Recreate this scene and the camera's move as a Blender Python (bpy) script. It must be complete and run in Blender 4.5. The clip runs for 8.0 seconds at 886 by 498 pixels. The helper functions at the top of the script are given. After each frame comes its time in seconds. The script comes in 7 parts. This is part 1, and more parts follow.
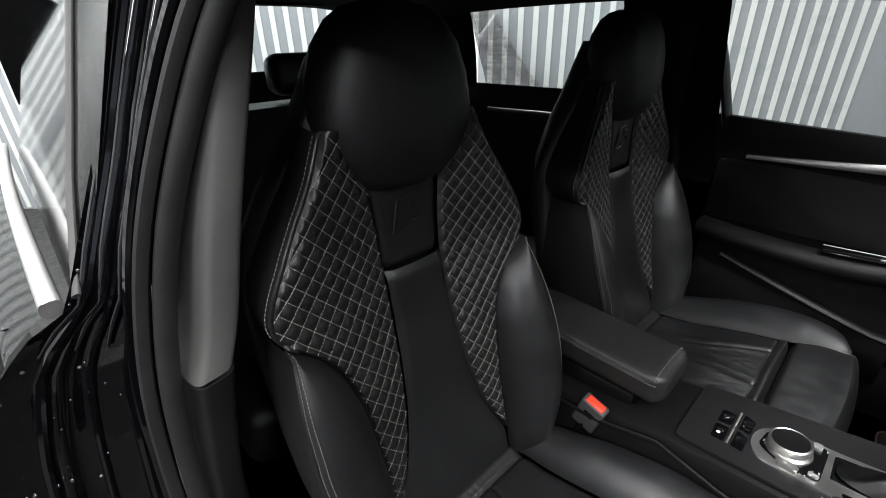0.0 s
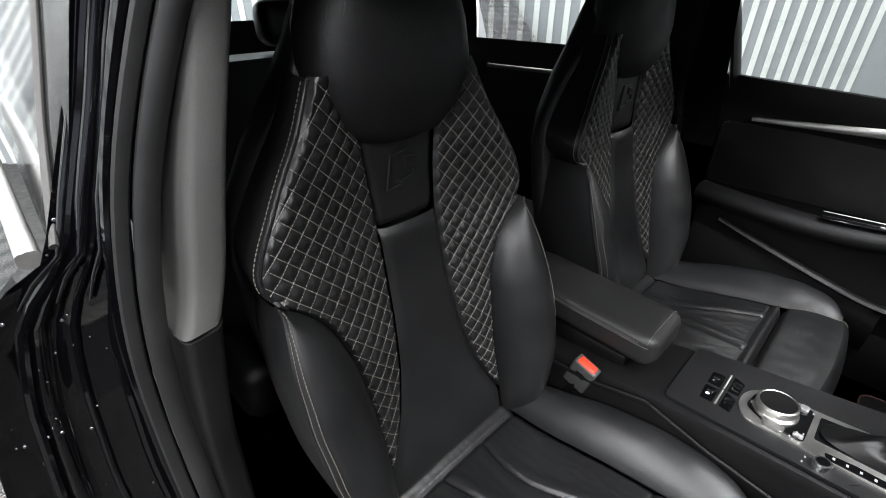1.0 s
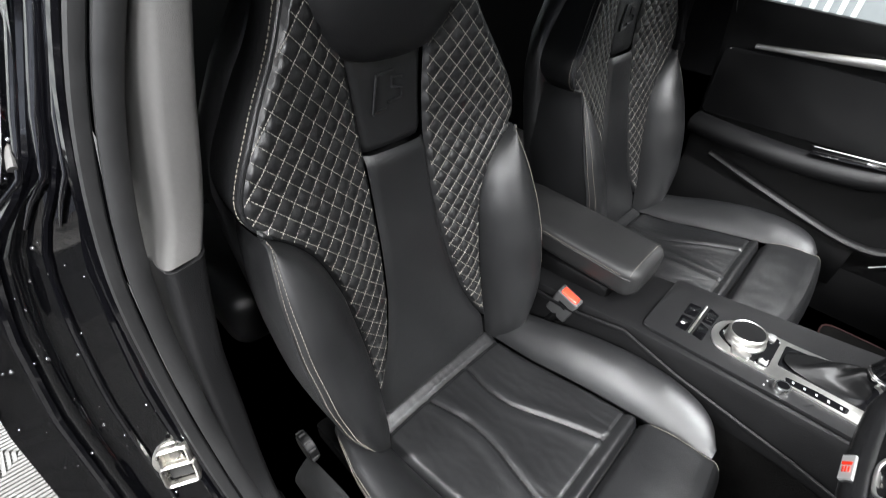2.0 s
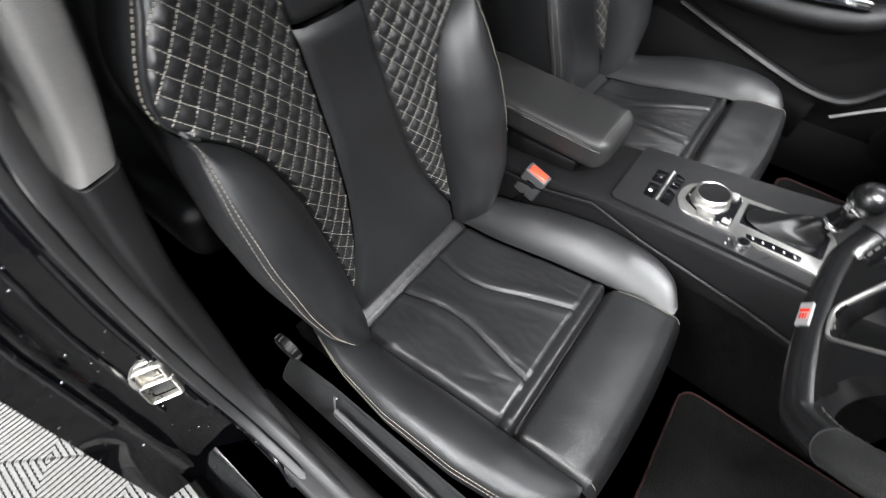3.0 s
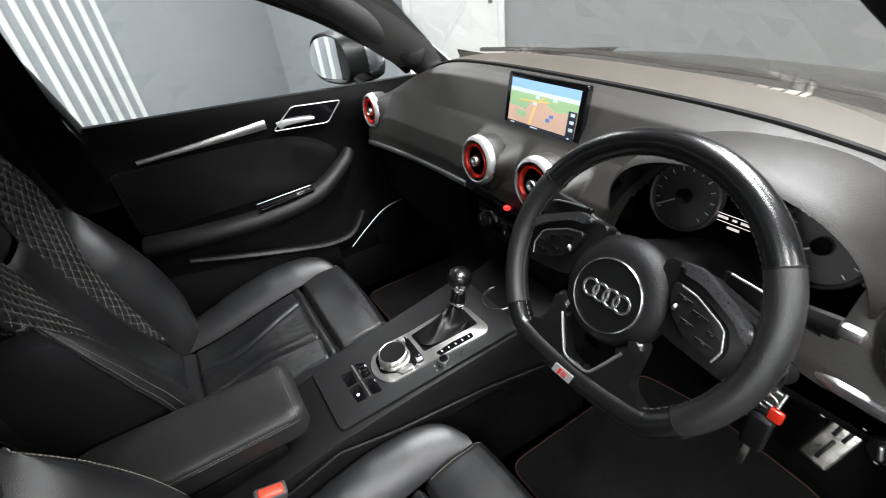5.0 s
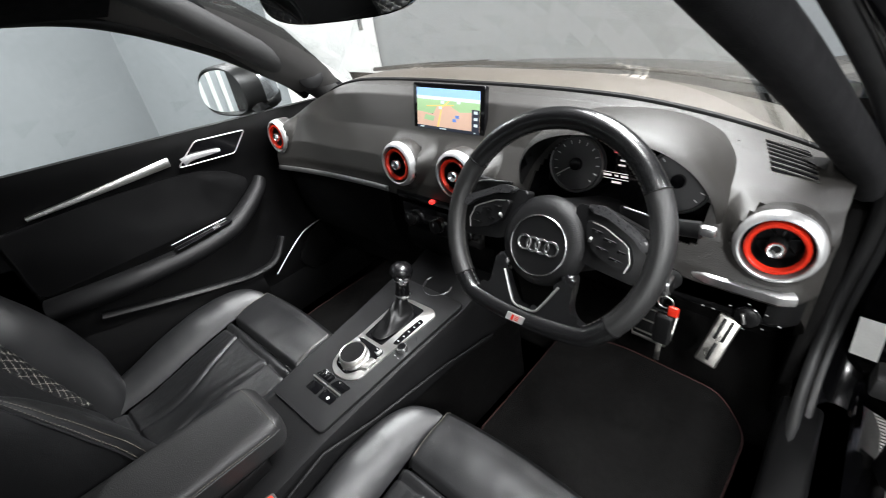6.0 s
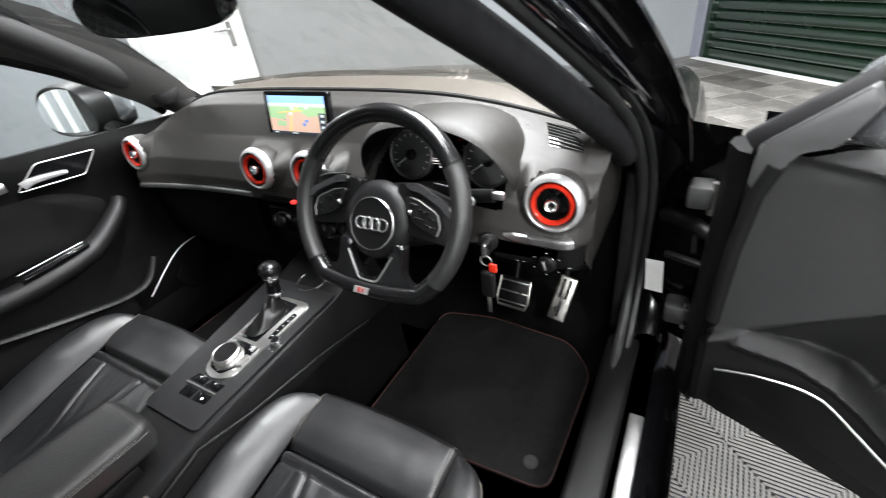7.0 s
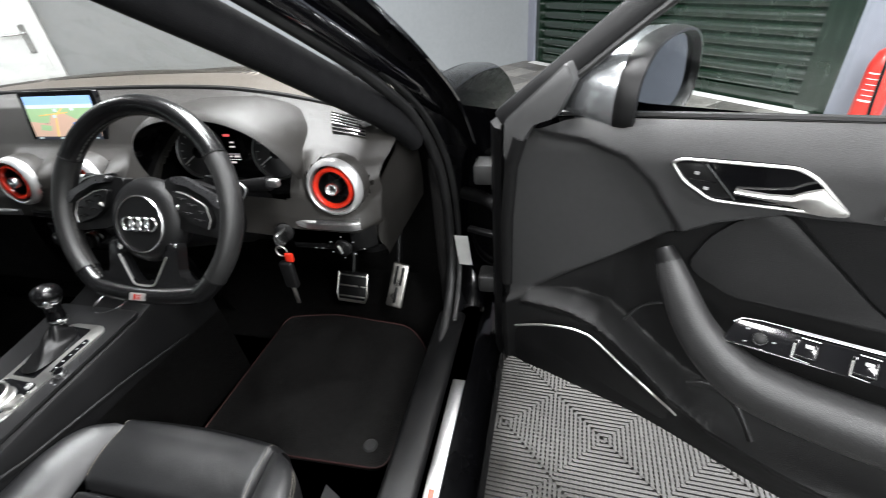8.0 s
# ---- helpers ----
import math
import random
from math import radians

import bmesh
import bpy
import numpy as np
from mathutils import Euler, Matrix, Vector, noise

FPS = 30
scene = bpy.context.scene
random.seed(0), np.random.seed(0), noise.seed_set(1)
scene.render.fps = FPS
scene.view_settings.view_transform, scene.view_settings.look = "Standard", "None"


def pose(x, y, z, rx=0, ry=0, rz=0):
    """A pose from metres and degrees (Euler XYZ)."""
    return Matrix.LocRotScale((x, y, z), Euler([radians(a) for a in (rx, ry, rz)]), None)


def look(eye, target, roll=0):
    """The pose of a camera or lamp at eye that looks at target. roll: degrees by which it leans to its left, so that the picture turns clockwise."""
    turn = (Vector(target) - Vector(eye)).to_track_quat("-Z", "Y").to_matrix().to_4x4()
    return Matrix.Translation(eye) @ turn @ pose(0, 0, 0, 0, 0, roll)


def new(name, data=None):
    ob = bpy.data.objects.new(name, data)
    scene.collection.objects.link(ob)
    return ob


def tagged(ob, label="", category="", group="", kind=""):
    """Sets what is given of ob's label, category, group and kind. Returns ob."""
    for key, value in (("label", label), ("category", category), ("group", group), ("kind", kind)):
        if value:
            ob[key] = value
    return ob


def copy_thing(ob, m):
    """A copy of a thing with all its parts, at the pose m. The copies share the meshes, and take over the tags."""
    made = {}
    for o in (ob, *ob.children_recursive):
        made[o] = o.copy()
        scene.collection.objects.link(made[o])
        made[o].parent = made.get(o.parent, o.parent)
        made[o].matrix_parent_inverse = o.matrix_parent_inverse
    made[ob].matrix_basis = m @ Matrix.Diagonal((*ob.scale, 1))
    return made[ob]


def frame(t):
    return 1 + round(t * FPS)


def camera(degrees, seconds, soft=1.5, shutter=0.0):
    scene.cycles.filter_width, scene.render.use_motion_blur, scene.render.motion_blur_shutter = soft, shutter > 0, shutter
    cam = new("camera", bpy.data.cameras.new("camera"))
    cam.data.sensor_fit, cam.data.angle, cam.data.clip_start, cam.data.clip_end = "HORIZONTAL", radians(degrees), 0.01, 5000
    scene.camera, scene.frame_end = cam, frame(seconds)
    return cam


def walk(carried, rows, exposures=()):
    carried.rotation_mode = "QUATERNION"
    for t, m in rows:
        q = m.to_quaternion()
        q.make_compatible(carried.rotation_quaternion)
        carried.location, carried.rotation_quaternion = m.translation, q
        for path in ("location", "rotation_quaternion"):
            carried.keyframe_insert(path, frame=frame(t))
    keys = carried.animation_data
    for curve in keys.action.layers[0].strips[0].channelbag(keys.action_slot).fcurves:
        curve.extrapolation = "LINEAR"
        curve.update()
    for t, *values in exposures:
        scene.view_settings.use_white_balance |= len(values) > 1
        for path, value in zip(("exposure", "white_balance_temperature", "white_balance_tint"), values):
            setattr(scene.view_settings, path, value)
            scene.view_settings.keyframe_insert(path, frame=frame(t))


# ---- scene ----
cam = camera(90.5, 8.0, soft=0.95, shutter=0.35)
PATH = [
    (0, (0.779, 0.336, 1.222), (-0.457, -0.969, 0.344), -1.5),
    (0.5, (0.774, 0.34, 1.214), (-0.429, -0.946, 0.264), -1.2),
    (1, (0.77, 0.329, 1.205), (-0.424, -0.91, 0.185), -0.4),
    (1.2, (0.768, 0.33, 1.2), (-0.423, -0.893, 0.159), -0.3),
    (2.3, (0.762, 0.314, 1.197), (-0.29, -0.649, -0.206), 2.7),
    (2.5, (0.757, 0.315, 1.19), (-0.245, -0.581, -0.291), 2.9),
    (3, (0.739, 0.303, 1.171), (-0.196, -0.402, -0.451), 1.1),
    (3.5, (0.674, 0.272, 1.154), (-0.465, -0.089, -0.449), -7.6),
    (4, (0.567, 0.202, 1.203), (-0.912, 0.469, -0.116), -8.0),
    (4.5, (0.582, 0.189, 1.239), (-0.945, 0.824, 0.115), -6.3),
    (4.7, (0.604, 0.185, 1.252), (-0.898, 0.89, 0.137), -6.2),
    (5.8, (0.648, 0.056, 1.255), (-0.624, 1.169, 0.184), -8.4),
    (6, (0.662, 0.04, 1.259), (-0.548, 1.217, 0.187), -8.6),
    (6.5, (0.734, 0.02, 1.259), (-0.36, 1.307, 0.188), -8.1),
    (7, (0.828, 0.02, 1.25), (-0.081, 1.438, 0.174), -8.0),
    (7.5, (0.93, 0.03, 1.217), (0.256, 1.571, 0.135), -7.0),
    (8, (1.007, 0.04, 1.208), (0.548, 1.648, 0.111), -5.6),
]
EXPOSURES = [(0.0, -0.7), (0.6, -0.6), (1.2, -0.05), (2.3, 0.72), (3.0, 0.68), (3.5, 0.62), (4.0, 0.45), (4.5, -0.08), (4.7, -0.08), (5.8, 0.1), (7.0, 0.27), (8.0, 0.03)]
walk(cam, [(t, look(eye, target, roll)) for t, eye, target, roll in PATH], EXPOSURES)

# ---------------------------------------------------------------- light
world = bpy.data.worlds.new("garage_world")
scene.world = world
world.use_nodes = True
world.node_tree.nodes["Background"].inputs[0].default_value = (0.5, 0.55, 0.6, 1)
world.node_tree.nodes["Background"].inputs[1].default_value = 0.02

# room axes: the car stands askew in the workshop
RA = Vector((0.682, -0.731, 0.0))
RB = Vector((0.731, 0.682, 0.0))


def room(a, b, z):
    """Room coordinates to the car's."""
    return RA * a + RB * b + Vector((0, 0, z))


ROOM_M = Matrix(((RA.x, RB.x, 0, 0), (RA.y, RB.y, 0, 0), (0, 0, 1, 0), (0, 0, 0, 1)))
# ceiling lights out of view, placed and weighted to light seats, dash and door
LAMP_WATTS = 155.0
LAMPS = [(-3.0, -1.0, 0.5), (-0.35, 1.0, 1.1), (-1.2, 1.9, 1.0), (1.0, 3.3, 1.25), (2.4, 1.1, 0.85), (-0.2, -1.75, 0.7), (1.6, -1.6, 0.8), (3.9, -1.2, 1.75), (3.6, 2.9, 1.0)]
for a, b, power in LAMPS:
    data = bpy.data.lights.new("ceiling_tube_light", "AREA")
    data.shape, data.size, data.size_y, data.energy = "RECTANGLE", 1.5, 0.28, LAMP_WATTS * power
    data.color = (0.975, 0.985, 1.0)
    ob = new("ceiling_tube_light", data)
    ob.matrix_world = Matrix.Translation(room(a, b, 2.80)) @ ROOM_M


# ---------------------------------------------------------------- materials
def material(name, base, rough=0.5, metal=0.0, vary=0.12, scale=14.0, grain=0.0, grain_scale=600.0,
             emit=0.0, emit_color=None, coat=0.0, spec=0.5, wrinkle=0.0):
    m = bpy.data.materials.new(name)
    m.use_nodes = True
    nt = m.node_tree
    p = nt.nodes["Principled BSDF"]
    p.inputs["Metallic"].default_value = metal
    p.inputs["Specular IOR Level"].default_value = spec
    p.inputs["Coat Weight"].default_value = coat
    p.inputs["Coat Roughness"].default_value = 0.04
    co = nt.nodes.new("ShaderNodeTexCoord")
    n1 = nt.nodes.new("ShaderNodeTexNoise")
    n1.inputs["Scale"].default_value, n1.inputs["Detail"].default_value = scale, 6
    nt.links.new(co.outputs["Object"], n1.inputs["Vector"])
    n2 = nt.nodes.new("ShaderNodeTexNoise")
    n2.inputs["Scale"].default_value, n2.inputs["Detail"].default_value = scale * 9, 3
    nt.links.new(co.outputs["Object"], n2.inputs["Vector"])
    add = nt.nodes.new("ShaderNodeMath")
    add.operation = "ADD"
    nt.links.new(n1.outputs["Fac"], add.inputs[0])
    nt.links.new(n2.outputs["Fac"], add.inputs[1])
    rng = nt.nodes.new("ShaderNodeMapRange")
    rng.inputs["From Min"].default_value, rng.inputs["From Max"].default_value = 0.6, 1.4
    rng.inputs["To Min"].default_value, rng.inputs["To Max"].default_value = 1 - vary, 1 + vary
    nt.links.new(add.outputs[0], rng.inputs["Value"])
    mul = nt.nodes.new("ShaderNodeVectorMath")
    mul.operation = "SCALE"
    mul.inputs[0].default_value = base[:3]
    nt.links.new(rng.outputs[0], mul.inputs["Scale"])
    nt.links.new(mul.outputs[0], p.inputs["Base Color"])
    rr = nt.nodes.new("ShaderNodeMapRange")
    rr.inputs["From Min"].default_value, rr.inputs["From Max"].default_value = 0.3, 0.7
    rr.inputs["To Min"].default_value = max(0.02, rough * (1 - 1.2 * vary))
    rr.inputs["To Max"].default_value = min(1.0, rough * (1 + 1.2 * vary))
    nt.links.new(n1.outputs["Fac"], rr.inputs["Value"])
    nt.links.new(rr.outputs[0], p.inputs["Roughness"])
    if grain:
        g = nt.nodes.new("ShaderNodeTexVoronoi")
        g.inputs["Scale"].default_value = grain_scale
        nt.links.new(co.outputs["Object"], g.inputs["Vector"])
        b = nt.nodes.new("ShaderNodeBump")
        b.inputs["Strength"].default_value, b.inputs["Distance"].default_value = grain, 0.0008
        nt.links.new(g.outputs["Distance"], b.inputs["Height"])
        nt.links.new(b.outputs[0], p.inputs["Normal"])
        if wrinkle:
            w = nt.nodes.new("ShaderNodeTexNoise")
            w.inputs["Scale"].default_value, w.inputs["Detail"].default_value, w.inputs["Distortion"].default_value = 26.0, 5, 1.2
            nt.links.new(co.outputs["Object"], w.inputs["Vector"])
            b2 = nt.nodes.new("ShaderNodeBump")
            b2.inputs["Strength"].default_value, b2.inputs["Distance"].default_value = wrinkle, 0.006
            nt.links.new(w.outputs["Fac"], b2.inputs["Height"])
            nt.links.new(b2.outputs[0], b.inputs["Normal"])
    if emit:
        p.inputs["Emission Color"].default_value = (*(emit_color or base)[:3], 1)
        p.inputs["Emission Strength"].default_value = emit
    return m


def glass(name, tint=(0.9, 0.93, 0.92), gloss=1.0):
    m = bpy.data.materials.new(name)
    m.use_nodes = True
    nt = m.node_tree
    nt.nodes.remove(nt.nodes["Principled BSDF"])
    out = nt.nodes["Material Output"]
    tr = nt.nodes.new("ShaderNodeBsdfTransparent")
    tr.inputs[0].default_value = (*tint, 1)
    gl = nt.nodes.new("ShaderNodeBsdfGlossy")
    gl.inputs["Roughness"].default_value = 0.0
    fr = nt.nodes.new("ShaderNodeFresnel")
    fr.inputs[0].default_value = 1.45
    mu = nt.nodes.new("ShaderNodeMath")
    mu.operation = "MULTIPLY"
    mu.inputs[1].default_value = gloss
    nt.links.new(fr.outputs[0], mu.inputs[0])
    mx = nt.nodes.new("ShaderNodeMixShader")
    nt.links.new(mu.outputs[0], mx.inputs[0])
    nt.links.new(tr.outputs[0], mx.inputs[1])
    nt.links.new(gl.outputs[0], mx.inputs[2])
    nt.links.new(mx.outputs[0], out.inputs[0])
    return m


LEATHER = material("black_leather", (0.0100, 0.0102, 0.0108), 0.38, vary=0.10, scale=9, grain=0.25, grain_scale=900, spec=0.66, wrinkle=0.10)
SUEDE = material("black_headrest_leather", (0.0035, 0.0035, 0.0042), 0.55, vary=0.2, scale=8, grain=0.3, grain_scale=900)
THREAD = material("pale_thread", (0.30, 0.285, 0.25), 0.8, vary=0.15, scale=60)
DARK_THREAD = material("grey_thread", (0.23, 0.21, 0.175), 0.8, vary=0.15, scale=60)
LEGEND = material("pale_grey_print", (0.30, 0.30, 0.30), 0.6, vary=0.1, scale=60)
# console plastic darkened for the sides: the seat's shade is in the colour
CONSOLE_BODY = material("shaded_console_plastic", (0.005, 0.005, 0.0053), 0.45, vary=0.1, scale=10, grain=0.4, grain_scale=800, spec=0.16)
CONSOLE = material("console_soft_plastic", (0.0085, 0.0085, 0.009), 0.42, vary=0.08, scale=10, grain=0.4, grain_scale=800, spec=0.38)
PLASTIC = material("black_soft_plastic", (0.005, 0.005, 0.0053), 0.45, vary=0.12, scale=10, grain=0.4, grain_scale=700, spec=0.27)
# the dash top's warm grazing sheen is put into this pale base colour
DASHPAD = material("sheen_paled_dash_pad", (0.11, 0.097, 0.082), 0.44, vary=0.07, scale=7, grain=0.5, grain_scale=800)
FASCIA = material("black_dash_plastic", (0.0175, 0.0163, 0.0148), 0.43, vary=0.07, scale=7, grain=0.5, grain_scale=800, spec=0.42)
# darker lower plastic; the shade of the door recess is in its colour
LOWERSKIN = material("shaded_lower_door_plastic", (0.0125, 0.0125, 0.0128), 0.46, vary=0.08, scale=9, grain=0.5, grain_scale=700, spec=0.42)
# paler upper plastic; light on the door's top roll is in its colour
DOORSKIN = material("lit_grained_plastic", (0.056, 0.056, 0.0566), 0.5, vary=0.08, scale=9, grain=0.22, grain_scale=700, spec=0.5)
ARMSKIN = material("smooth_armrest_plastic", (0.016, 0.016, 0.0162), 0.40, vary=0.08, scale=9, grain=0.4, grain_scale=700, spec=0.45)
VENTRING = material("pale_satin_ring", (0.62, 0.62, 0.62), 0.30, metal=0.75, vary=0.05, scale=20)
RIMLEATHER = material("smooth_rim_leather", (0.004, 0.004, 0.0043), 0.25, vary=0.07, scale=14, grain=0.10, grain_scale=1100, spec=0.7)
FRAMEMETAL = material("brushed_console_metal", (0.66, 0.65, 0.63), 0.36, metal=1.0, vary=0.08, scale=20)
HARD = material("black_hard_plastic", (0.003, 0.003, 0.0032), 0.42, vary=0.12, scale=12, grain=0.2, grain_scale=900, spec=0.28)
PIANO = material("gloss_black_plastic", (0.003, 0.003, 0.0035), 0.10, vary=0.2, scale=12)
GREYTRIM = material("grey_pillar_trim", (0.062, 0.060, 0.058), 0.75, vary=0.1, scale=30, grain=0.4, grain_scale=1200)
PILLARGREY = material("dark_grey_trim", (0.020, 0.020, 0.020), 0.6, vary=0.12, scale=20, grain=0.4, grain_scale=900)
SEATTRIM = material("grey_seat_trim", (0.034, 0.034, 0.035), 0.55, vary=0.12, scale=20, grain=0.4, grain_scale=900)
JOINT = material("dark_joint_rubber", (0.0022, 0.0022, 0.0023), 0.7, vary=0.1, scale=20, spec=0.2)
RUBBER = material("black_rubber_seal", (0.010, 0.010, 0.0103), 0.5, vary=0.15, scale=16)
PAINT = material("black_car_paint", (0.0015, 0.0015, 0.002), 0.05, vary=0.3, scale=6, coat=0.6)
SILLPAINT = material("dusty_black_paint", (0.002, 0.002, 0.0024), 0.24, vary=0.3, scale=8, spec=0.35)
CHROME = material("satin_chrome", (0.72, 0.72, 0.72), 0.24, metal=1.0, vary=0.15, scale=20)
ALU = material("brushed_aluminium", (0.55, 0.55, 0.55), 0.36, metal=1.0, vary=0.15, scale=24)
STEEL = material("zinc_steel", (0.62, 0.60, 0.56), 0.33, metal=1.0, vary=0.25, scale=40)
RED = material("red_anodised_ring", (0.46, 0.020, 0.008), 0.22, vary=0.15, scale=20, spec=0.6)
BUCKLE_RED = material("orange_red_button", (0.80, 0.055, 0.025), 0.35, vary=0.08, scale=30)
HAZARD = material("lit_hazard_button", (0.6, 0.02, 0.02), 0.4, emit=1.2, emit_color=(1.0, 0.05, 0.04))
CARPET = material("black_carpet", (0.0050, 0.0048, 0.0047), 0.95, vary=0.35, scale=50, grain=1.0, grain_scale=500, spec=0.10)
# carpet made lighter and patchy; the light on the mat is in its colour
MATPILE = material("lit_mat_pile", (0.0085, 0.0082, 0.0080), 0.95, vary=0.5, scale=7, grain=1.0, grain_scale=420, spec=0.12)
REDPIPE = material("dark_red_piping", (0.028, 0.006, 0.005), 0.7, vary=0.2, scale=60)
HEADLINER = material("black_headliner", (0.004, 0.004, 0.0045), 0.95, vary=0.15, scale=40, grain=0.3, grain_scale=700, spec=0.15)
GLASS = glass("clear_glass", gloss=0.5)
SCREENGLASS = glass("coated_windscreen_glass", gloss=0.5)
TINT = glass("lightly_tinted_glass", (0.72, 0.76, 0.76))
MIRROR = material("mirror_glass", (0.86, 0.88, 0.88), 0.02, metal=1.0, vary=0.02)
# driver's mirror: a dark reflection put into the glass colour
DARKMIRROR = material("dark_reflection_glass", (0.075, 0.090, 0.098), 0.03, metal=1.0, vary=0.03)
SILVER = material("silver_mirror_cap", (0.55, 0.57, 0.59), 0.25, metal=0.9, vary=0.06, scale=8, coat=0.6)
WHITE = material("white_label", (0.75, 0.75, 0.73), 0.6, vary=0.08, scale=30)


# ---------------------------------------------------------------- mesh helpers
def thing(name, at, label, category, group="", kind=""):
    ob = new(name)
    ob.location = at
    ob.empty_display_size = 0.05
    return tagged(ob, label, category, group, kind)


def origin_of(ob):
    v = Vector((0, 0, 0))
    while ob is not None:
        v += Vector(ob.location)
        ob = ob.parent
    return v


def part(name, bm, mat, parent, label="", smooth=True, kind="", angle=40):
    """One mesh, drawn in the car's coordinates, under a thing or a part."""
    if parent is not None:
        bmesh.ops.translate(bm, verts=bm.verts, vec=-origin_of(parent))
    bmesh.ops.recalc_face_normals(bm, faces=bm.faces)
    me = bpy.data.meshes.new(name)
    bm.to_mesh(me)
    bm.free()
    me.materials.append(mat)
    if smooth:
        me.shade_smooth()
        me.set_sharp_from_angle(angle=radians(angle))
    ob = new(name, me)
    ob.parent = parent
    return tagged(ob, label, "", "", kind)


def rbox(c, size, bev=0.004, seg=2, rot=None):
    bm = bmesh.new()
    bmesh.ops.create_cube(bm, size=1.0)
    bmesh.ops.scale(bm, vec=size, verts=bm.verts)
    if bev:
        bmesh.ops.bevel(bm, geom=list(bm.edges), offset=min(bev, min(size) * 0.49), segments=seg, profile=0.5, affect="EDGES")
    m = Matrix.Translation(c) @ (rot.to_4x4() if rot is not None else Matrix())
    bmesh.ops.transform(bm, matrix=m, verts=bm.verts)
    return bm


def loft(rings, closed=True, caps=True):
    """A skin over rings of the same number of points."""
    bm = bmesh.new()
    vs = [[bm.verts.new(p) for p in ring] for ring in rings]
    n = len(vs[0])
    for a, b in zip(vs, vs[1:]):
        for i in range(n if closed else n - 1):
            j = (i + 1) % n
            bm.faces.new((a[i], a[j], b[j], b[i]))
    if caps and closed:
        bm.faces.new(vs[0][::-1])
        bm.faces.new(vs[-1])
    return bm


def smooth_path(pts, per=6):
    """Catmull-Rom through points."""
    pts = [Vector(p) for p in pts]
    out = []
    for i in range(len(pts) - 1):
        p0, p1, p2, p3 = pts[max(i - 1, 0)], pts[i], pts[i + 1], pts[min(i + 2, len(pts) - 1)]
        for k in range(per):
            t = k / per
            out.append(0.5 * ((2 * p1) + (p2 - p0) * t + (2 * p0 - 5 * p1 + 4 * p2 - p3) * t * t + (3 * p1 - p0 - 3 * p2 + p3) * t ** 3))
    return out + [pts[-1]]


def sweep(path, radii, n=10, closed=False, up=(0, 0, 1), power=2.0):
    """A tube along a path; radii: (across, along up) or one per point."""
    path = [Vector(p) for p in path]
    m = len(path)
    rings = []
    for i, p in enumerate(path):
        a = path[(i - 1) % m] if closed or i > 0 else p
        b = path[(i + 1) % m] if closed or i < m - 1 else p
        d = (b - a).normalized()
        x = d.cross(Vector(up))
        if x.length < 1e-4:
            x = d.cross(Vector((0, 1, 0.3)))
        x.normalize()
        y = x.cross(d)
        r = radii[i] if isinstance(radii, list) else radii
        ra, rb = r if isinstance(r, tuple) else (r, r)
        ring = []
        for k in range(n):
            c, s = math.cos(2 * math.pi * k / n), math.sin(2 * math.pi * k / n)
            c = math.copysign(abs(c) ** (2 / power), c)
            s = math.copysign(abs(s) ** (2 / power), s)
            ring.append(p + x * ra * c + y * rb * s)
        rings.append(ring)
    if closed:
        return loft(rings + [rings[0]], True, False)
    return loft(rings)


def revolve(profile, c, axis, n=32, caps=False):
    """Turns (radius, height) pairs round an axis through c."""
    q = Vector((0, 0, 1)).rotation_difference(Vector(axis).normalized())
    rings = [[Vector(c) + q @ Vector((r * math.cos(2 * math.pi * k / n), r * math.sin(2 * math.pi * k / n), h)) for k in range(n)] for r, h in profile]
    return loft(rings, True, caps)


def sheet(fn, nu, nv, thick=0.0):
    """A skin of fn(u, v), both 0 to 1; thick: made solid behind it."""
    bm = bmesh.new()
    g = [[bm.verts.new(fn(i / nu, j / nv)) for i in range(nu + 1)] for j in range(nv + 1)]
    for j in range(nv):
        for i in range(nu):
            bm.faces.new((g[j][i], g[j][i + 1], g[j + 1][i + 1], g[j + 1][i]))
    if thick:
        bmesh.ops.solidify(bm, geom=bm.faces[:], thickness=thick)
    return bm


def prism(outline, place, depth, bev=0.0, seg=2):
    """An outline of (a, b) pairs, carried by place(a, b, c) from c = 0 to c = depth."""
    bm = bmesh.new()
    lo = [bm.verts.new(place(a, b, 0.0)) for a, b in outline]
    hi = [bm.verts.new(place(a, b, depth)) for a, b in outline]
    n = len(outline)
    bm.faces.new(lo[::-1])
    top = bm.faces.new(hi)
    for i in range(n):
        j = (i + 1) % n
        bm.faces.new((lo[i], lo[j], hi[j], hi[i]))
    if bev:
        bmesh.ops.bevel(bm, geom=list(top.edges), offset=bev, segments=seg, profile=0.5, affect="EDGES")
    return bm


def rounded(pts, r=0.01, seg=4):
    """The outline with its corners rounded."""
    out = []
    n = len(pts)
    for i in range(n):
        p0, p1, p2 = (Vector((*pts[(i + k) % n], 0)) for k in (-1, 0, 1))
        a, b = (p0 - p1), (p2 - p1)
        d = min(r, a.length * 0.45, b.length * 0.45)
        a, b = p1 + a.normalized() * d, p1 + b.normalized() * d
        for k in range(seg + 1):
            t = k / seg
            q = a * (1 - t) ** 2 + p1 * 2 * t * (1 - t) + b * t * t
            out.append((q.x, q.y))
    return out


def lerp(table, v):
    xs, ys = zip(*sorted(table))
    return float(np.interp(v, xs, ys))


def ramp(x, w):
    """0 to 1 across w, rounded at both ends."""
    t = min(1.0, max(0.0, x / w + 0.5))
    return t * t * (3 - 2 * t)


